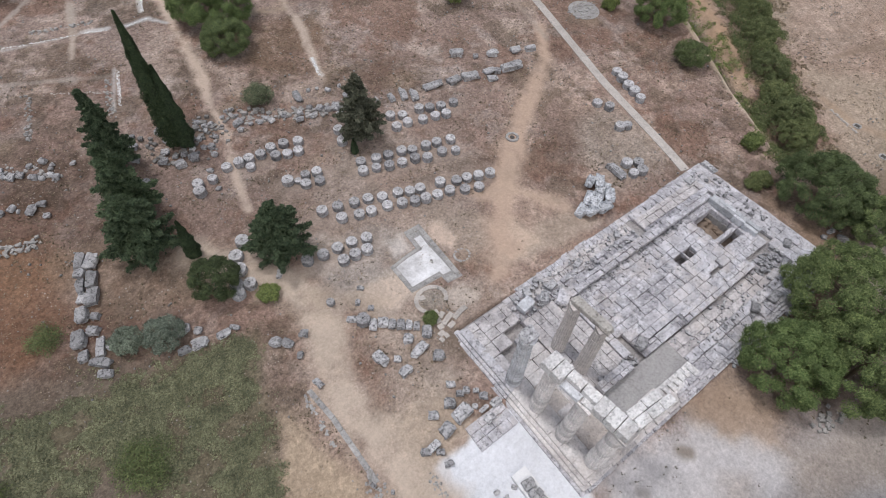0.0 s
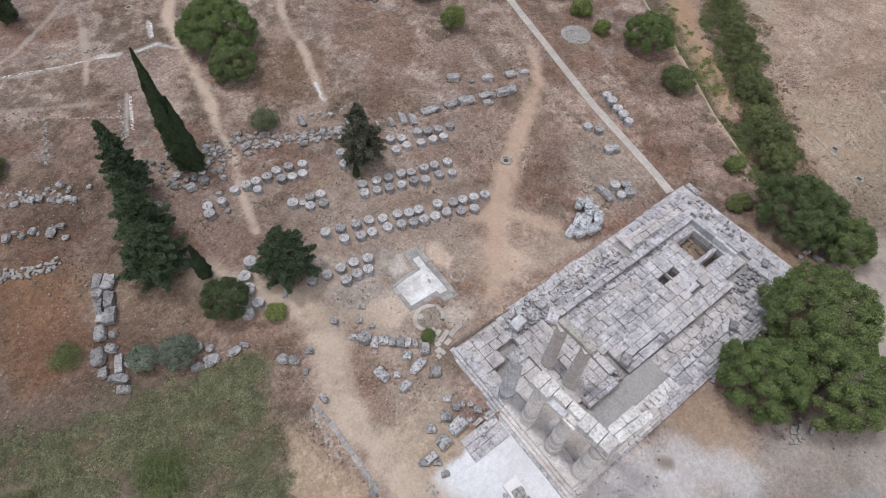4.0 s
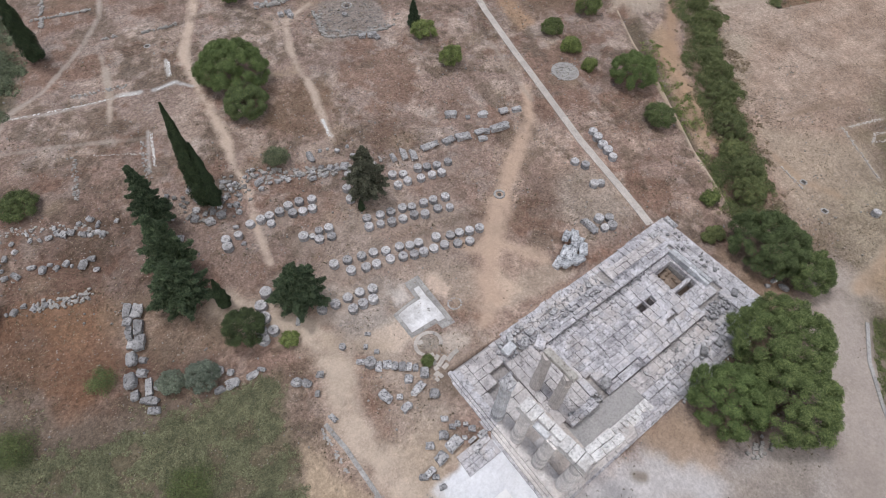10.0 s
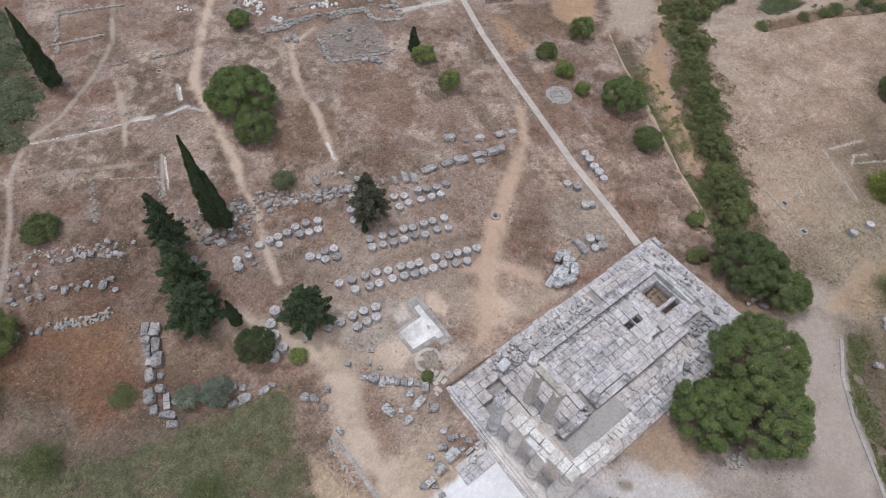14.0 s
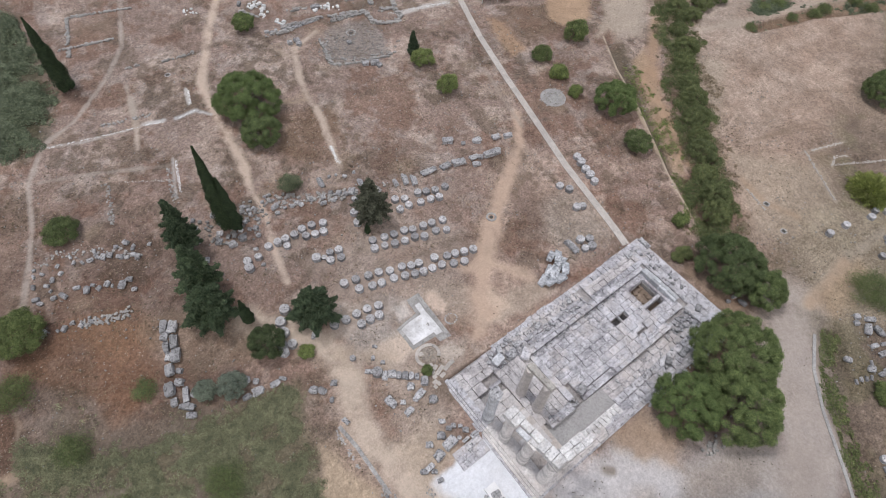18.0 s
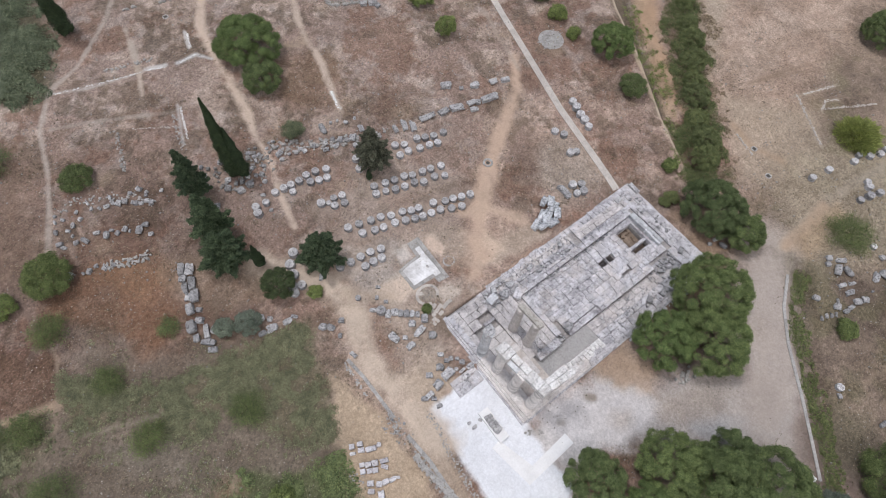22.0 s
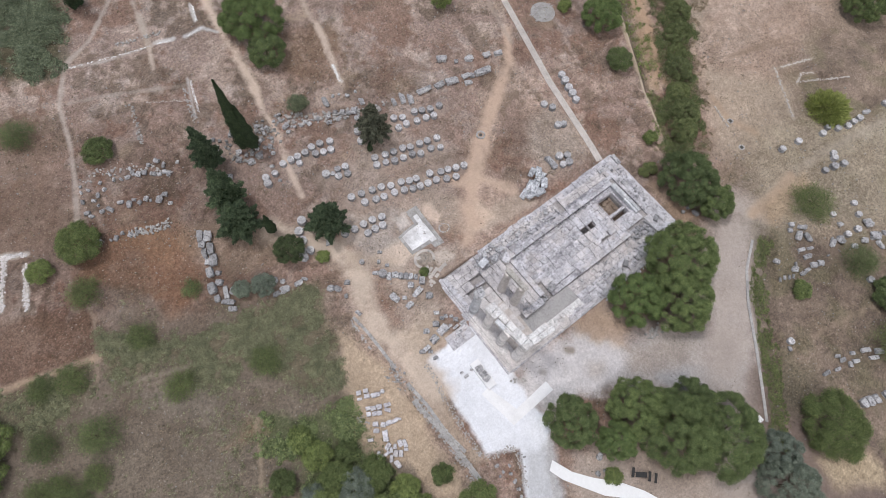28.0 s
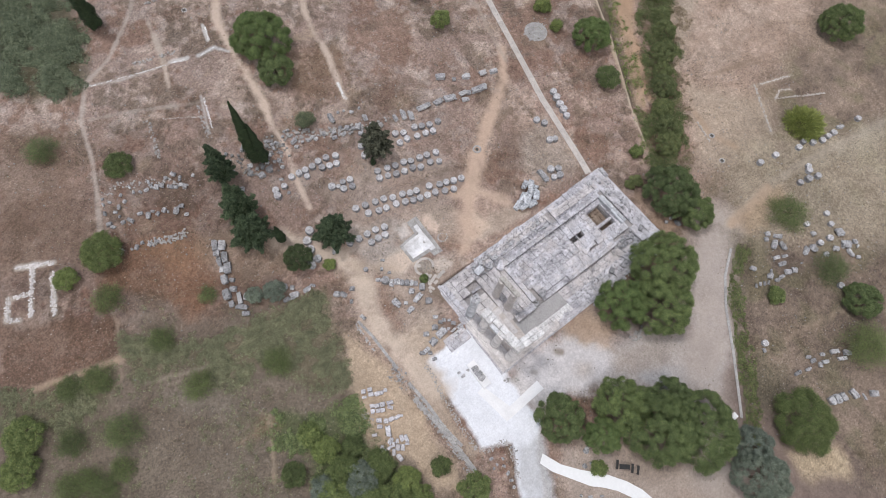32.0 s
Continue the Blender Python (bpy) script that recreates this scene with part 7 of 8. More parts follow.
plant(((-34.7, 52.2, 19, 1.5), (-33.7, 51.4, 12.5, 1.15), (-45.4, 99.5, 15.5, 1.7), (-16.4, 38.2, 2.4, 0.4), (-39.9, 34.8, 6.2, 0.8),), "cypress")
plant(((-41.7, 52, 12.5, 2.5), (-42.9, 43.5, 12, 3.0), (-43.8, 37.6, 10, 3.6), (-31.7, 29, 9.5, 3.4), (16.9, 71.2, 6, 1.1),), "pine")
plant(((28.0, -3.1, 6.5, 5.2), (29.0, -9.3, 5, 3.4), (14.6, -13.4, 8.6, 6.1), (8.8, -18.6, 8, 5.3), (-19.6, -22.0, 6, 4.0), (-9.6, -27.0, 7, 4.6), (-7.0, -33.4, 8.4, 6.0), (-1.6, -37.9, 8.6, 6.2), (-2.4, -31.6, 7, 3.9), (94.4, 3.7, 6, 4.62), (43.1, -42.1, 4, 3.36), (-8.8, 98.6, 3.2, 2.31), (-20.7, 67.2, 4.6, 3.5)), "broad")
plant(((-22.3, 53.7, 2.8, 1.9),), "olive")
plant(((66.4, -9, 3.4, 4.4),), "gold")
plant(((-22.9, 12.5, 1.0, 0.75), (-35.5, 25.2, 1.2, 1.05), (16.4, 58.5, 3.5, 1.99), (51.2, 56.2, 4, 2.62), (40, 55.3, 2.5, 2.1), (38.9, 48.8, 2.5, 1.68), (37.9, 42.7, 2, 1.26), (37.7, 25.2, 3, 2.62), (30, 8.1, 1.8, 1.26), (15.4, -49.3, 5, 5.04), (30.4, -31.1, 1.6, 1.58), (-91.5, 29.4, 2.6, 2.9), (-94.2, 25.1, 2.5, 2.73), (-60.3, -1.7, 2.2, 1.89), (-40.5, -15.5, 2, 1.47),), "bush")
plant(((-57, 65.8, 2.5, 2.5), (-67.1, 50.9, 3.5, 3.4), (-74.7, 50.5, 2, 2), (-19.2, -32.4, 1.2, 1.25), (17.1, 68, 3, 2.31), (-54.9, 1.9, 2.2, 1.78), (-54.2, -1.6, 2.4, 2.1), (-53.9, -6.2, 2.8, 2.52), (-48.4, -9, 2.6, 2.31), (-57.1, -8.5, 3, 2.73), (-46.3, -13.7, 2.2, 2.1), (-38.2, -21.6, 3, 2.52), (-50.2, -4, 2, 1.58), (-49.7, -15.3, 3.2, 2.94), (-52.4, -12.1, 3, 2.52), (-45.9, -17.2, 2.2, 1.89),), "bush")
plant(((46.1, -21, 2.4, 3.8), (-89.2, 17.8, 1.8, 2.4), (-86.3, 17.6, 1.6, 1.9), (-81.6, 15.6, 1.6, 2.0), (-85.3, 14.7, 1.6, 2.3), (-56.3, 33.2, 1.4, 1.5), (43.1, -34.3, 4, 3), (36.6, -48.3, 4, 4), (-67.2, 76.6, 3, 3), (-70.4, 42.7, 2.5, 2.5), (-66.6, 30.9, 1.8, 2.2), (-65.5, 20.1, 2, 2.4), (-78.3, 31, 2, 2.4), (-82.8, 32.6, 1.6, 2), (-86, 24.1, 2, 2.2), (-78.7, 20.7, 3, 3), (-52.8, 15.6, 1.8, 2.4), (90.2, 35.5, 1.2, 1.3), (104.2, 32.6, 1.4, 1.3), (110.2, 29.9, 1.8, 1.6), (114.7, 29.9, 1.6, 1.8), (125.2, 27.4, 2, 2), (125.7, 23, 1.8, 1.6), (101.7, 39.2, 1.2, 1.6), (106.4, 37.9, 1.4, 1.7),), "scrub")
plant(((-14.3, 40, 10.5, 3.2),), "snag")
plant(((-49.7, 28.2, 2.2, 1.5), (-46.4, 26.7, 2.6, 1.9), (4.2, -46.1, 6, 3.2), (1.2, -50, 7, 4.4), (-52, -9.2, 3.0, 2.7), (-57.6, -6.8, 2.4, 2.2)), "silver")
plant(((-39.5, 29.1, 4.5, 2.5),), "laurel")
plant(((25.3, 3.3, 1.4, 1.3), (23.6, 3.4, 1.2, 1.0), (58.6, 27.4, 3.2, 2.6), (61.9, 31.4, 2.4, 2.0), (53.9, 23.2, 3.4, 2.8), (50.2, 19.8, 2.6, 2.1), (47.4, 16.6, 3.2, 2.7), (42.9, 12.4, 2.8, 2.3), (40.3, 8.2, 3.4, 2.8), (37.2, 5.2, 3.2, 2.6), (65.9, 36.0, 2.8, 2.2), (70.8, 39.3, 3.2, 2.6), (74.4, 44.6, 2.6, 2.1), (80.9, 50.3, 3.2, 2.8), (86.6, 56.1, 3, 2.6), (81.4, 46.2, 2.4, 2.1), (87, 47.6, 2.6, 2.4), (92.6, 47, 2.6, 2.2)), "hedge")
plant(((-19.1, 75.1, 7, 5.8), (41.7, 35.4, 5.5, 4), (3.2, -13.9, 6.6, 4.5), (-15.6, -28.6, 5, 3.0)), "green")


def thicket(name, label, kind, count, shape, leaf, height, seed, category="undergrowth", tuft=(0.3, 0.7), per=14):
    """Low growth over an area: tufts of leaves as one mesh; shape gives places and a local height factor."""
    global RNG
    RNG = np.random.RandomState(seed)
    x, y, k = shape(count // per)
    n = len(x)
    wide = RNG.uniform(*tuft, n) * (0.6 + 0.5 * k)
    tall = height * k * RNG.uniform(0.35, 1.25, n)
    which = np.repeat(np.arange(n), per)
    d = unit(RNG.normal(size=(len(which), 3)))
    d[:, 2] = np.abs(d[:, 2])
    r = RNG.uniform(0.35, 1.0, len(which)) ** 0.5
    px, py = x[which] + d[:, 0] * r * wide[which], y[which] + d[:, 1] * r * wide[which]
    z = ground_height(x, y)[which] + 0.02 + d[:, 2] * r * tall[which]
    nor = unit(d + RNG.normal(size=d.shape) * 0.5 + np.array([0, 0, 0.4]))
    me = leaves_mesh(name, np.stack([px, py, z], 1), leaf * RNG.uniform(0.6, 1.4, len(which)), nor, LEAF[kind], 1.3)
    tagged(new(name, me), label, category, kind="stuff")


def in_poly(poly, clump, cut, soft=2.5):
    poly = list(poly)
    ax, ay = np.array(poly).min(0)
    bx, by = np.array(poly).max(0)

    def make(n):
        x, y = RNG.uniform(ax - 2, bx + 2, n), RNG.uniform(ay - 2, by + 2, n)
        f = fractal(x, y, clump, 77)
        d = -side_of(x, y, poly) + 3.0 * (f - 0.5)
        ok = (RNG.rand(n) < np.clip(d / soft + 0.3, 0, 1)) & (RNG.rand(n) < np.clip((f - cut) * 5, 0, 1))
        return x[ok], y[ok], np.clip((f[ok] - cut) * 2.5 + 0.2, 0.2, 1.4) * np.clip(d[ok] / soft + 0.3, 0.2, 1)
    return make


def near_line(line, width, clump, cut):
    line = list(line)
    ax, ay = np.array(line).min(0) - width
    bx, by = np.array(line).max(0) + width

    def make(n):
        x, y = RNG.uniform(ax, bx, n), RNG.uniform(ay, by, n)
        d = to_line(x, y, line)
        f = fractal(x, y, clump, 53)
        lump = fractal(x, y, clump * 0.45, 59)
        ok = (d < width * (0.25 + 1.3 * f)) & (RNG.rand(n) < np.clip((lump - cut) * 6, 0.03, 1))
        return x[ok], y[ok], np.clip((1.15 - d[ok] / width) * (2.6 * lump[ok] - 0.5), 0.1, 1.6)
    return make


thicket("brambles", "low grey-green bramble cover over the field", "bramble", 900000, in_poly(((-72.2, 35.3), (-59.4, 25.8), (-50.2, 24), (-38.8, 21.9), (-41.2, 13.4), (-45.1, 5), (-50.1, 7.6), (-55.2, 17.6), (-62.8, 16.1), (-65.2, 25.2), (-74.2, 27.2)), 2.2, 0.34), 0.055, 0.42, 3, "undergrowth", (0.25, 0.6), 10)
thicket("brambles", "low grey-green bramble cover over the field", "bramble", 90000, in_poly(((-91.8, 39.3), (-84.9, 34.1), (-75.1, 32.6), (-76.6, 26.6), (-85.9, 26.8), (-94.3, 33.3)), 3.0, 0.33), 0.08, 0.4, 4)
thicket("meadow_weeds", "sparse olive-green weeds across the lower meadow", "bramble", 190000, in_poly(((-97.8, 42.8), (-83.1, 32.7), (-74, 31.8), (-66.4, 41.3), (-61.3, 32.3), (-37.2, 19.6), (-45.6, 3), (-45.2, -9), (-53.2, -20.1), (-108.8, 23.7)), 5.0, 0.44), 0.06, 0.22, 14)
thicket("undergrowth", "dense green thicket of weeds and shrubs", "thick", 160000, in_poly(((-57.2, 8.9), (-52.4, 4), (-45.4, 2.3), (-47.5, -4.9), (-46.7, -9.5), (-44.3, -14.2), (-46.9, -20.8), (-61.3, -9.5), (-56, -0.6), (-60.4, 3.8)), 3.5, 0.40), 0.075, 1.5, 5, "undergrowth", (0.5, 1.3), 60)
thicket("undergrowth", "dense grey-green scrub at the edge of the site", "maquis", 420000, in_poly(((-60.7, 141.2), (-47.4, 128), (-47.7, 110.3), (-48.6, 98.9), (-53, 89.3), (-57.3, 85.5), (-65, 90.8), (-74.2, 106.9)), 4.0, 0.30), 0.085, 2.6, 15, "undergrowth", (0.8, 1.9), 110)
thicket("hedgerow", "long overgrown green hedgerow along a ditch", "hedge", 1500000, near_line(HEDGE, 4.8, 6.0, 0.45), 0.062, 2.3, 6, "hedge", (0.6, 1.7), 90)
thicket("dry_weeds", "dry brown weeds along the edge of the hedgerow", "straw", 420000, near_line(HEDGE, 5.8, 4.0, 0.44), 0.075, 0.9, 21, "weeds", (0.3, 0.8), 20)
thicket("ditch_weeds", "dark green weeds growing in the ditch", "bush", 90000, near_line(((54.2, 42), (49.4, 33.2), (45.4, 24.3), (39, 14.2), (32.9, 4.7)), 2.4, 4.0, 0.40), 0.06, 0.8, 9, "weeds", (0.3, 0.7), 24)
thicket("roadside_weeds", "green weeds in the roadside ditch", "hedge", 110000, near_line([(px + 2.2, py - 1.4) for px, py in ROADEDGE], 1.9, 3.0, 0.3), 0.07, 0.6, 8, "weeds")
thicket("trench_weeds", "weeds growing in a long shallow trench", "maquis", 60000, in_poly(TRENCH, 4.0, 0.42), 0.08, 0.9, 16, "weeds", (0.4, 0.9), 30)
thicket("hollow_weeds", "dark weeds filling an oval hollow", "maquis", 40000, in_poly(HOLLOW, 3.0, 0.3), 0.08, 0.9, 17, "weeds", (0.4, 1.0), 30)


def straw_spread(n):
    x, y = RNG.uniform(-75, 75, n), RNG.uniform(-50, 95, n)
    f = fractal(x, y, 7.0, 91)
    ok = (RNG.rand(n) < np.clip((f - 0.36) * 5, 0.05, 1)) & (side_of(x, y, list(TEMPLE)) > 0.8) & (side_of(x, y, list(APRON)) > 0.5)
    for soft, k, c, w, line in PATCHES:
        if w < 0.36:
            ok &= side_of(x, y, list(line)) > 0.0
    for width, k, c, line in TRACKS:
        ok &= to_line(x, y, line) > width * 1.1
    return x[ok], y[ok], np.full(ok.sum(), 1.0)


def weed_spread(n):
    x, y, k = straw_spread(n)
    x = np.where(RNG.rand(len(x)) < 0.25, x + 45, x)
    keep = (RNG.rand(len(x)) < np.clip((fractal(x, y, 4.0, 137) - 0.42) * 5, 0.03, 1)) & (to_line(x, y, WALKWAY) > 1.0) & (side_of(x, y, list(TEMPLE)) > 0.8) & (side_of(x, y, [(-22.8, 20.8), (-22.8, 16.2), (-16.3, 14.8), (-16.2, 24), (-18.9, 24)]) > 0) & (side_of(x, y, list(APRON)) > 0.5)
    return x[keep], y[keep], k[keep]


APRON = ((-21.8, 0.4), (-31.6, -0.2), (-32.7, -8.7), (-33.3, -17.6), (-28.7, -20.3), (-31.9, -26), (-36.2, -33.5), (-32.5, -36.4), (-29.7, -30), (-25.3, -23.2), (-21.5, -19.6), (-22.3, -16.6), (-21.3, -11.5), (-21.4, -9.8), (-20.6, 0.3))
thicket("dry_grass", "sparse tufts of dry straw-coloured grass", "straw", 260000, straw_spread, 0.04, 0.1, 18, "grass", (0.08, 0.3), 6)

thicket("low_weeds", "scattered low dark brown-green weeds on dry soil", "dryweed", 190000, weed_spread, 0.05, 0.16, 19, "weeds", (0.1, 0.24), 5)


def pebbles(count):
    """Loose small stones strewn over the bare ground, as one object."""
    x, y, k = straw_spread(count)
    base = rock_mesh("pebble", ROCK, 9, 0, 0.2, 0.8)
    bv = np.array([v.co[:] for v in base.vertices])
    bf = np.array([tuple(p.vertices) for p in base.polygons])
    bpy.data.meshes.remove(base)
    n = len(x)
    s = 0.05 + 0.16 * RNG.rand(n) ** 3
    a = RNG.uniform(0, 6.28, n)
    z = ground_height(x, y)
    p = bv[None] * (s[:, None] * RNG.uniform(0.7, 1.4, (n, 3)))[:, None, :]
    v = np.stack([p[..., 0] * np.cos(a)[:, None] - p[..., 1] * np.sin(a)[:, None] + x[:, None], p[..., 0] * np.sin(a)[:, None] + p[..., 1] * np.cos(a)[:, None] + y[:, None], p[..., 2] + z[:, None] - 0.02], 2)
    f = bf[None] + (np.arange(n) * len(bv))[:, None, None]
    tagged(new("loose_stones", mesh_from("loose_stones", v.reshape(-1, 3), f.reshape(-1, bf.shape[1]), ROCK)), "small pale stones strewn over dry ground", "stones", kind="stuff")


pebbles(14000)


# ---- slab, ring and small built things ----
def prism(name, poly, z0, z1, material, label, category, kind="", group=""):
    bm = bmesh.new()
    top = [bm.verts.new((x, y, z1 + gz(x, y))) for x, y in poly]
    low = [bm.verts.new((x, y, z0 + gz(x, y))) for x, y in poly]
    bm.faces.new(top)
    n = len(poly)
    for i in range(n):
        bm.faces.new((low[i], low[(i + 1) % n], top[(i + 1) % n], top[i]))
    bmesh.ops.recalc_face_normals(bm, faces=bm.faces[:])
    me = bpy.data.meshes.new(name)
    bm.to_mesh(me)
    bm.free()
    me.materials.append(material)
    return tagged(new(name, me), label, category, group, kind)


LIMEFLOOR = stone_mat("dusty_lime_floor", (0.46, 0.445, 0.44), (0.92, 0.915, 0.93), 0.1, 0.62, 0.5, 0.05, coarse=0.45)
prism("paved_floor", ((-22.7, 20.6), (-22.6, 16.4), (-18.6, 16.2), (-18.5, 15.1), (-16.5, 14.9), (-16.4, 21.2), (-16.3, 23.8), (-18.6, 23.8), (-18.7, 21.1), (-21, 20.9)), -0.2, 0.03, FOOTING, "dusty grey floor round a white lime slab", "floor", "structure")
prism("lime_floor", ((-22.1, 20.2), (-20.3, 20.5), (-18.2, 20.5), (-18.1, 22.3), (-17.2, 22.3), (-17.3, 20.8), (-17.2, 18), (-17.2, 16.2), (-18.3, 16.3), (-18.4, 16.9), (-22.1, 17.0)), -0.2, 0.06, LIMEFLOOR, "bright white lime floor of a small square building", "floor", "structure")
border = thing("building_footing", "grey slab border round the white lime floor", "wall footing", "structure")
for (ax, ay), (bx, by), w in (((-22.4, 20.2), (-22.4, 16.9), 0.5), ((-22.4, 20.5), (-18.6, 20.8), 0.35), ((-18.5, 20.8), (-18.4, 23.3), 0.5), ((-18.5, 23.4), (-16.6, 23.4), 0.7),
                              ((-16.7, 23.1), (-16.8, 15.6), 0.6), ((-18.4, 15.5), (-17.1, 15.3), 0.55), ((-22.5, 16.7), (-18.5, 16.5), 0.3)):
    d = math.hypot(bx - ax, by - ay)
    n = max(1, round(d / 1.1))
    for k in range(n):
        f = (k + 0.5) / n
        x, y = ax + (bx - ax) * f, ay + (by - ay) * f
        slab(border, FOOTING, x, y, gz(x, y) + 0.11, d / n - 0.04, w, 0.4, math.degrees(math.atan2(by - ay, bx - ax)), "slab", 0.8)
apse = thing("round_footing", "round grey stone footing beside the square building", "wall footing", "structure")
for k in range(15):
    a = radians(-35 + k * 17.5)
    x, y = -21.3 + 1.75 * math.cos(a), 14.5 + 1.5 * math.sin(a)
    slab(apse, CONCRETE, x, y, gz(x, y) + 0.1, 0.6, 0.48, 0.4, math.degrees(a) + 90, "slab", 2.0)
for x, y, w in ((-22.1, 15.2, 0.7), (-22.0, 12.9, 0.8), (-21.6, 12.3, 0.9), (-22.3, 11.9, 0.6), (-20.9, 11.7, 0.9), (-21.7, 11.4, 0.9), (-22.5, 11.2, 0.7), (-22.9, 10.5, 0.8), (-20.2, 11.3, 1.1), (-19.3, 11.5, 1.2), (-22.6, 10.0, 0.5), (-21.4, 10.7, 0.9), (-23.3, 9.9, 0.5)):
    slab(apse, CONCRETE, x, y, gz(x, y) + 0.14, w, 0.6, 0.4, random.uniform(-25, 25), "slab", 3.0)
terrace = thing("stone_terrace", "pale worn stone paving before the temple steps", "paving", "structure")
pave(terrace, SMOOTH, -27.2, -22.5, -1.6, 1.1, 0.16, 0.4, 0.9, (0.9, 1.8), 0.03, skip=0.05, yaw=1)
ramp_slab = prism("layout_strip", ((-18, -14.8), (-17.9, -16.6), (-26.8, -16.9), (-27.9, -9.9), (-26.4, -9.7), (-24.8, -15.2)), -0.2, 0.11, PLASTER, "white L-shaped ground strip before the temple", "strip", "structure")
prism("geotextile_path", ((-25.3, -24.7), (-26.7, -25.6), (-25.9, -27.9), (-24.1, -30.7), (-22.1, -33.8), (-20.6, -35.2), (-19, -37.1), (-17.8, -39.3), (-16.8, -42.8), (-13.3, -45.6), (-15, -41.5), (-15.4, -39.7), (-16.6, -37.1), (-18.7, -34), (-21.8, -30.7), (-23.9, -28)), -0.2, 0.1, CLOTH, "bright white cloth-covered path", "path", "structure")

prism("round_floor", [(33.5 + 2.7 * math.cos(k * 0.3142), 44.6 + 2.7 * math.sin(k * 0.3142)) for k in range(20)], -0.2, 0.05, FOOTING, "round pale threshing floor of small stones", "floor", "structure")
# a low white plinth with rough stones on it
load = thing("stone_plinth", "low white plinth carrying weathered grey blocks", "plinth")
load.location = (-25.75, -7.55, gz(-25.7, -7.6))
load.rotation_euler = (0, 0, radians(-1.0))
for y0, y1, z1 in ((-2.55, -1.0, 0.72), (-0.97, 0.9, 0.7), (0.93, 2.55, 0.73)):
    bm = bmesh.new()
    box(bm, -0.82, 0.82, y0, y1, -0.2, z1)
    bmesh.ops.bevel(bm, geom=bm.edges[:], offset=0.03, segments=1)
    part("slab", bm, PLASTER, load)
for k, (x, y, l, w, h) in enumerate(((0.0, 1.1, 1.1, 0.9, 0.45), (-0.25, 0.15, 0.7, 0.9, 0.5), (0.3, 0.0, 0.5, 0.6, 0.65), (0.0, -0.85, 1.15, 1.0, 0.42))):
    ob = new("stone_block", rock_mesh("stone_block", BLOCKGREY, 80 + k, 3, 0.12, 0.8))
    ob.location, ob.scale = (-25.75 + x, -7.55 + y, gz(-25.7, -7.6) + 0.69), (l, w, h)
    ob.rotation_euler = (0, 0, 0.12 * k - 0.1)
    tagged(ob, "weathered grey block resting on the white plinth", "stone block", "blocks on the plinth")

# wells, rings and a round floor
for x, y, r in ((3.0, 28.5, 0.75), (9.8, 85.0, 1.0)):
    well = thing("stone_ring", "low ring of dusty stones round a disc painted dark", "well")
    for k in range(9):
        a = k * 0.698
        slab(well, FOOTING, x + r * math.cos(a), y + r * math.sin(a), gz(x, y) + 0.2, 0.5, 0.36, 0.35, math.degrees(a) + 90, "stone", 4)
    # Flat disc whose dark colour stands in for the shade of a hollow.
    bm = bmesh.new()
    bmesh.ops.create_cone(bm, cap_ends=True, segments=20, radius1=r * 0.45, radius2=r * 0.45, depth=0.08, matrix=Matrix.Translation((x, y, gz(x, y) + 0.03)))
    part("hollow", bm, HOLE_SHADE, well, "flat disc coloured dark like a shaded hollow")
hearth = thing("stone_ring", "flat worn ring of dusty pebbles and stones", "stone ring")
for k in range(13):
    a = k * 0.4833
    slab(hearth, FOOTING, -14.8 + 0.95 * math.cos(a), 17.2 + 0.85 * math.sin(a), gz(-14.8, 17.2) + random.uniform(0.02, 0.08), random.uniform(0.22, 0.42), random.uniform(0.18, 0.32), 0.3, math.degrees(a) + 90, "stone", 5)
for x, y in ((44.5, -4.3), (47.3, 1.3), (-28.2, 93.4)):
    shaft = thing("open_shaft", "small square stone-edged shaft in dry ground", "shaft")
    for a in range(4):
        c, q = math.cos(a * math.pi / 2), math.sin(a * math.pi / 2)
        slab(shaft, FOOTING, x + 0.48 * c, y + 0.48 * q, gz(x, y) + 0.1, 0.75, 0.24, 0.3, a * 90 + 90, "stone", 1)
    # Solid block, not an opening; the shaft's shade is painted as dark colour.
    bm = bmesh.new()
    box(bm, x - 0.36, x + 0.36, y - 0.36, y + 0.36, gz(x, y) - 0.3, gz(x, y) + 0.04)
    part("hollow", bm, HOLE_SHADE, shaft, "solid block coloured dark like a shaded opening")

# picnic table, benches and a cabinet under the trees
DARKWOOD = plain_mat("dark_painted_wood", (0.035, 0.035, 0.035), 0.7)


def bench(x, y, yaw):
    b = tagged(new("bench"), "dark wooden bench on bare ground", "bench", "benches under the trees")
    b.location, b.rotation_euler = (x, y, gz(x, y)), (0, 0, radians(yaw))
    bm = bmesh.new()
    box(bm, -0.75, 0.75, -0.2, 0.2, 0.4, 0.46)
    part("seat", bm, DARKWOOD, b)
    for sx in (-0.6, 0.6):
        bm = bmesh.new()
        box(bm, sx - 0.04, sx + 0.04, -0.17, 0.17, 0.0, 0.4)
        part("leg", bm, DARKWOOD, b)


bench(-14.5, -36.1, 40)
bench(-13.9, -36.9, 40)
bench(-16.2, -34.0, 40)
table = tagged(new("picnic_table"), "dark wooden picnic table on bare ground", "table")
table.location, table.rotation_euler = (-15.5, -35.0, gz(-15.5, -35.0)), (0, 0, radians(-40))
bm = bmesh.new()
box(bm, -0.9, 0.9, -0.4, 0.4, 0.7, 0.75)
part("tabletop", bm, DARKWOOD, table)
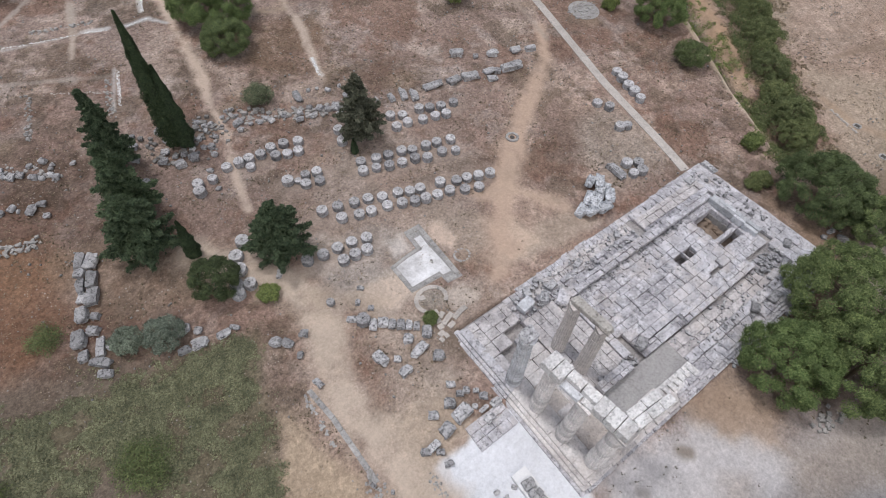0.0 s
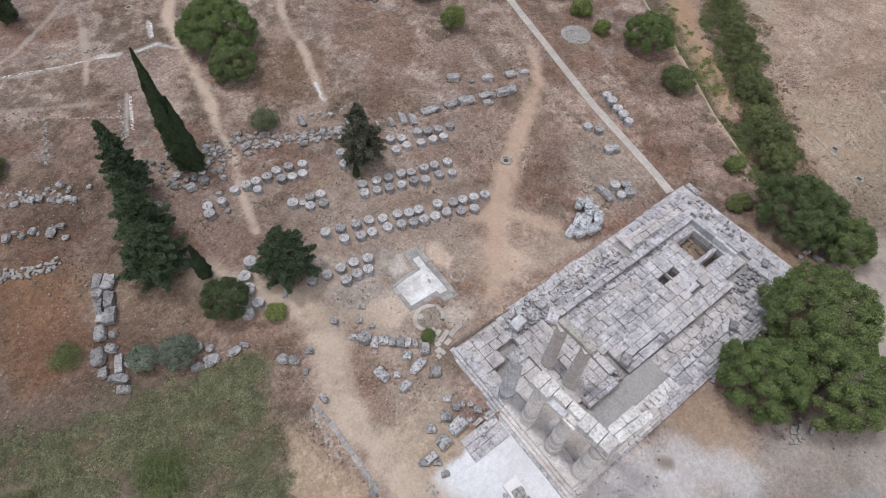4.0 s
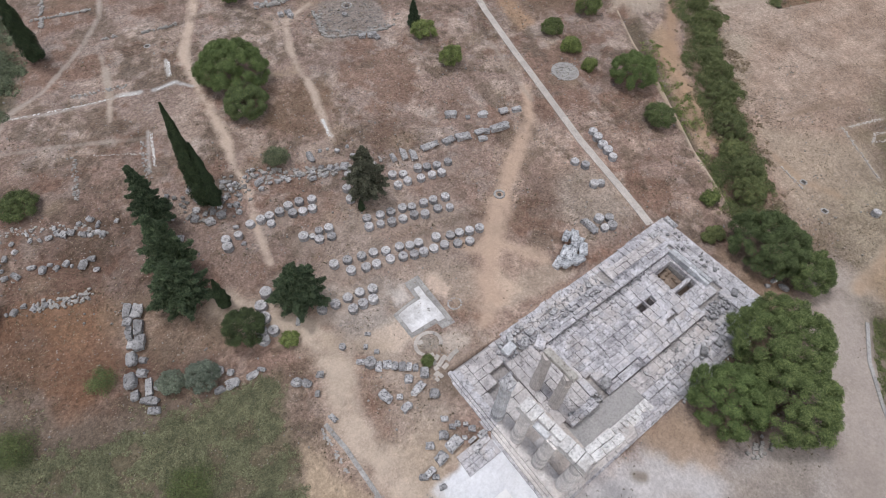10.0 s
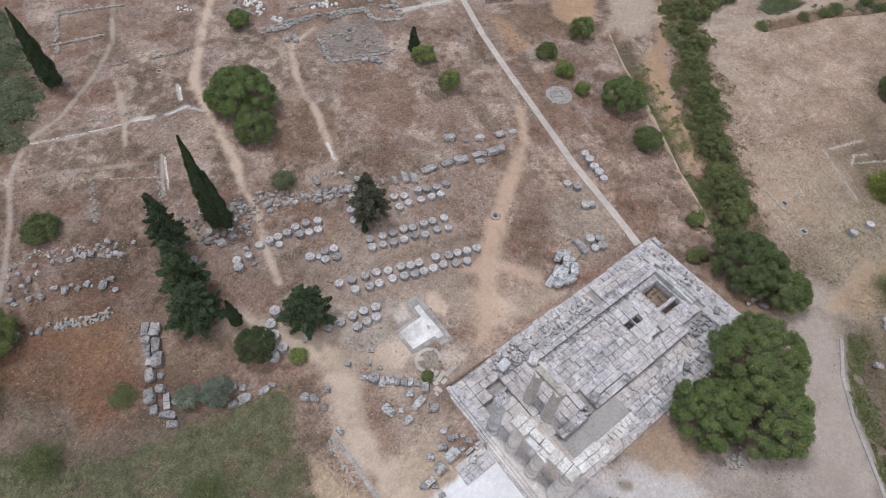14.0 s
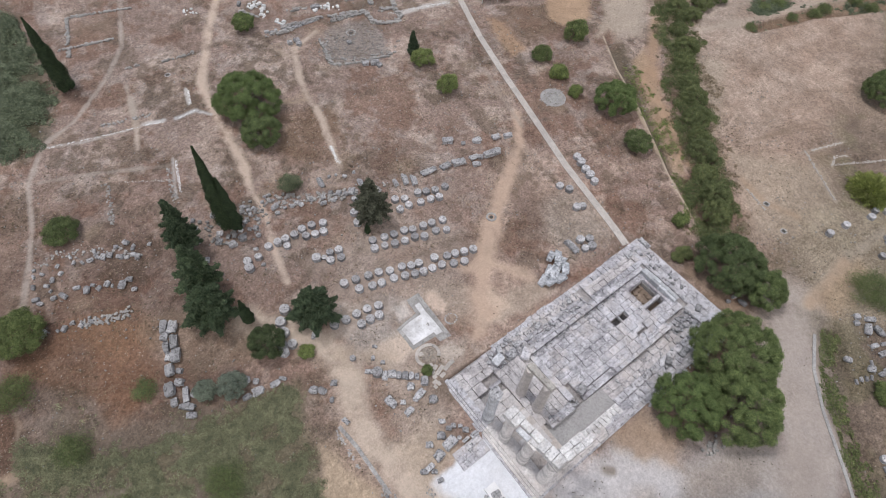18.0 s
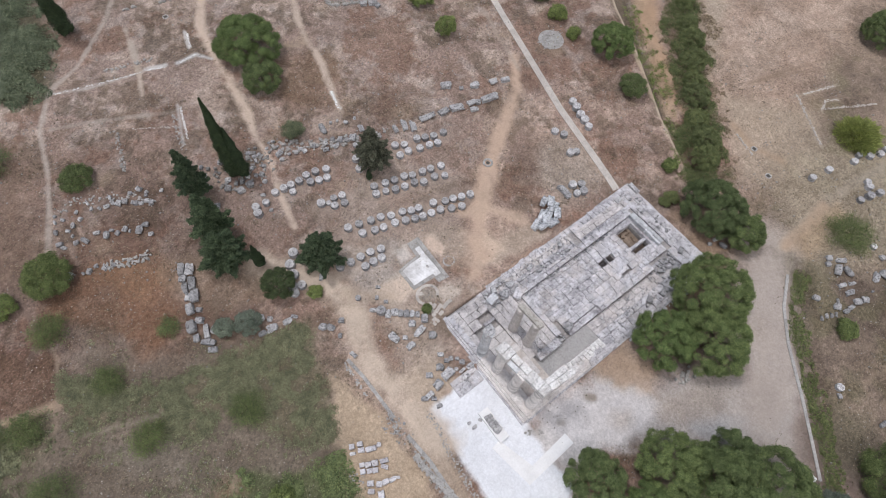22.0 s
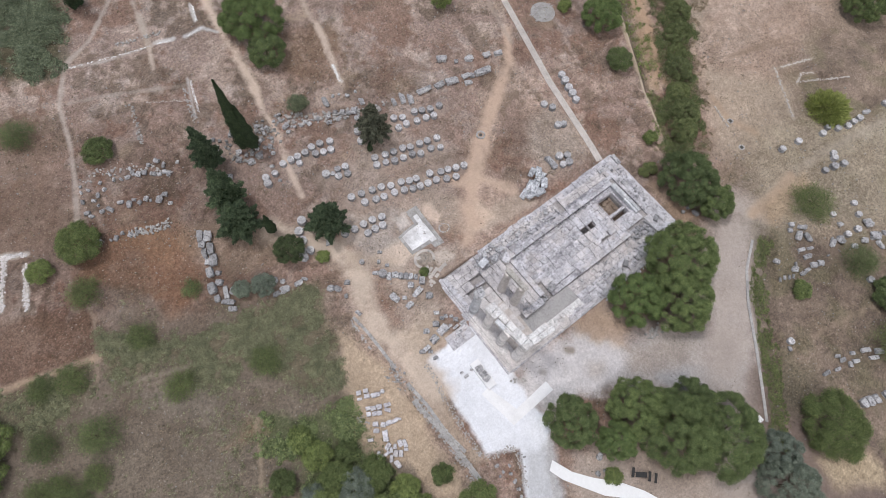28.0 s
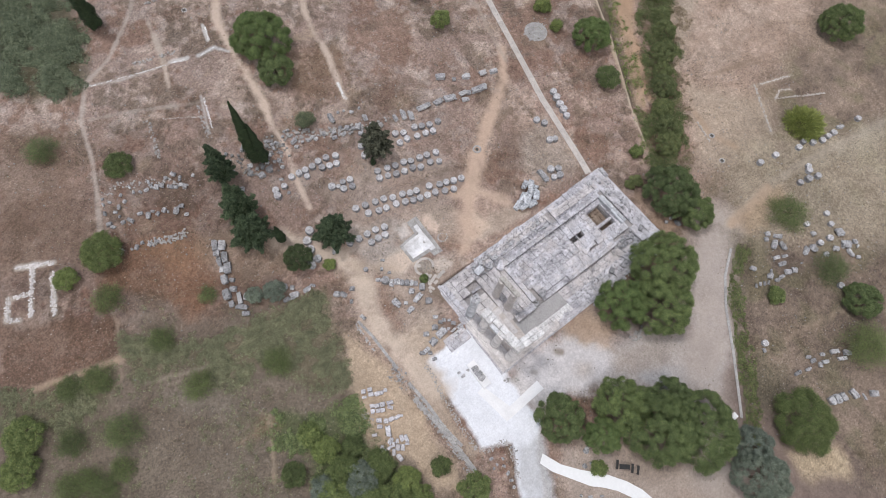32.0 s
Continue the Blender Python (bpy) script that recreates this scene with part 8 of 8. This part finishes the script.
for sx in (-0.7, 0.7):
    for sy in (-0.3, 0.3):
        bm = bmesh.new()
        box(bm, sx - 0.04, sx + 0.04, sy - 0.04, sy + 0.04, 0.0, 0.7)
        part("leg", bm, DARKWOOD, table)
cabinet = tagged(new("utility_cabinet"), "white boxy utility cabinet beside the road", "cabinet")
cabinet.location = (6.3, -41.2, gz(6.3, -41.2))
bm = bmesh.new()
box(bm, -0.5, 0.5, -0.4, 0.4, 0.0, 0.95)
bmesh.ops.bevel(bm, geom=bm.edges[:], offset=0.03, segments=1)
part("body", bm, WHITEPAINT, cabinet)
bm = bmesh.new()
box(bm, -0.58, 0.58, -0.48, 0.48, 0.95, 1.02)
part("lid", bm, WHITEPAINT, cabinet, "overhanging white lid")

# protective shelter over the far excavation
shelter = thing("excavation_shelter", "long flat dark shelter roof on white posts", "shelter")
AX, AY, BX, BY = 41.6, 77.8, 64.0, 70.2
ux, uy = (BX - AX) / 23.7, (BY - AY) / 23.7
base_z = gz(50, 76)
roof = bmesh.new()
top = [roof.verts.new((AX + ux * a - uy * b, AY + uy * a + ux * b, base_z + 3.0 + 0.05 * b)) for a, b in ((-0.5, 0), (24, 0), (24, 12), (-0.5, 12))]
low = [roof.verts.new(v.co - Vector((0, 0, 0.12))) for v in top]
roof.faces.new(top)
roof.faces.new(low[::-1])
for k in range(4):
    roof.faces.new((low[k], low[(k + 1) % 4], top[(k + 1) % 4], top[k]))
part("roof", roof, plain_mat("dark_roof_mesh", (0.13, 0.125, 0.115), 0.8, 0.0, 0.4), shelter, "dark mesh roof")
for k in range(7):
    bm = bmesh.new()
    limb_x, limb_y = AX + ux * (0.1 + 3.9 * k), AY + uy * (0.1 + 3.9 * k)
    box(bm, limb_x - 0.07, limb_x + 0.07, limb_y - 0.07, limb_y + 0.07, base_z - 0.5, base_z + 2.95)
    part("post", bm, WHITEPAINT, shelter)
bm = bmesh.new()
bmesh.ops.create_cube(bm, size=1.0, matrix=Matrix.Translation(((AX + BX) / 2, (AY + BY) / 2, base_z + 2.98)) @ Matrix.Rotation(math.atan2(uy, ux), 4, "Z") @ Matrix.Diagonal((24.6, 0.16, 0.22, 1)))
part("gutter", bm, WHITEPAINT, shelter, "white edge beam")

# loose rubble on the broken parts of the platform
def scatter(name, label, x0, x1, y0, y1, z, count, size):
    base = rock_mesh("chip", LIME, 3, 1, 0.2, 0.75)
    bv = np.array([v.co[:] for v in base.vertices])
    bf = np.array([tuple(p.vertices) for p in base.polygons])
    bpy.data.meshes.remove(base)
    rs = np.random.RandomState(count)
    vs, fs = [], []
    for k in range(count):
        q = bv * size * rs.uniform(0.4, 1.4) * rs.uniform(0.7, 1.3, 3)
        a = rs.uniform(0, 6.28)
        q = np.stack([q[:, 0] * math.cos(a) - q[:, 1] * math.sin(a) + rs.uniform(x0, x1), q[:, 0] * math.sin(a) + q[:, 1] * math.cos(a) + rs.uniform(y0, y1), q[:, 2] + z - 0.03], 1)
        fs.append(bf + len(bv) * k)
        vs.append(q)
    tagged(new(name, mesh_from(name, np.concatenate(vs), np.concatenate(fs), LIME)), label, "rubble", kind="stuff")


scatter("temple_rubble", "loose broken stones on the north passage", -12, 4, 6.2, 7.6, 1.0, 70, 0.3)
scatter("temple_rubble", "loose broken stones at the sunken corner", -15.0, -9.5, 6.2, 9.2, 0.85, 34, 0.36)
scatter("temple_rubble", "loose broken stones along the south edge", 0, 17, -8.6, -7.0, 0.95, 34, 0.3)
scatter("temple_rubble", "tumbled stones in the rubble pit", 11.6, 16.4, -5.8, -4.0, 0.6, 60, 0.4)
scatter("temple_rubble", "loose broken stones on the back terrace", 17.5, 20, -3, 8.5, 1.02, 30, 0.35)
scatter("temple_rubble", "tumbled blocks below the south steps", 0, 18, -10.9, -10.2, -0.36, 60, 0.42)

scatter("temple_rubble", "small pale chips on the hall floor", -8.3, 4.6, -1.1, 4.9, 1.14, 150, 0.16)
scatter("temple_rubble", "small pale chips along the hall wall", -9.0, 10.0, 4.6, 6.3, 1.35, 140, 0.26)
scatter("temple_rubble", "small pale chips on the north passage", -12.3, 4.4, 6.2, 9.0, 0.72, 150, 0.2)
scatter("temple_rubble", "small pale chips on the south passage", -4.0, 16.0, -8.8, -4.8, 0.74, 160, 0.22)
scatter("temple_rubble", "broken stones on the porch edge", -14.0, -8.6, -4.6, -3.4, 1.05, 50, 0.36)
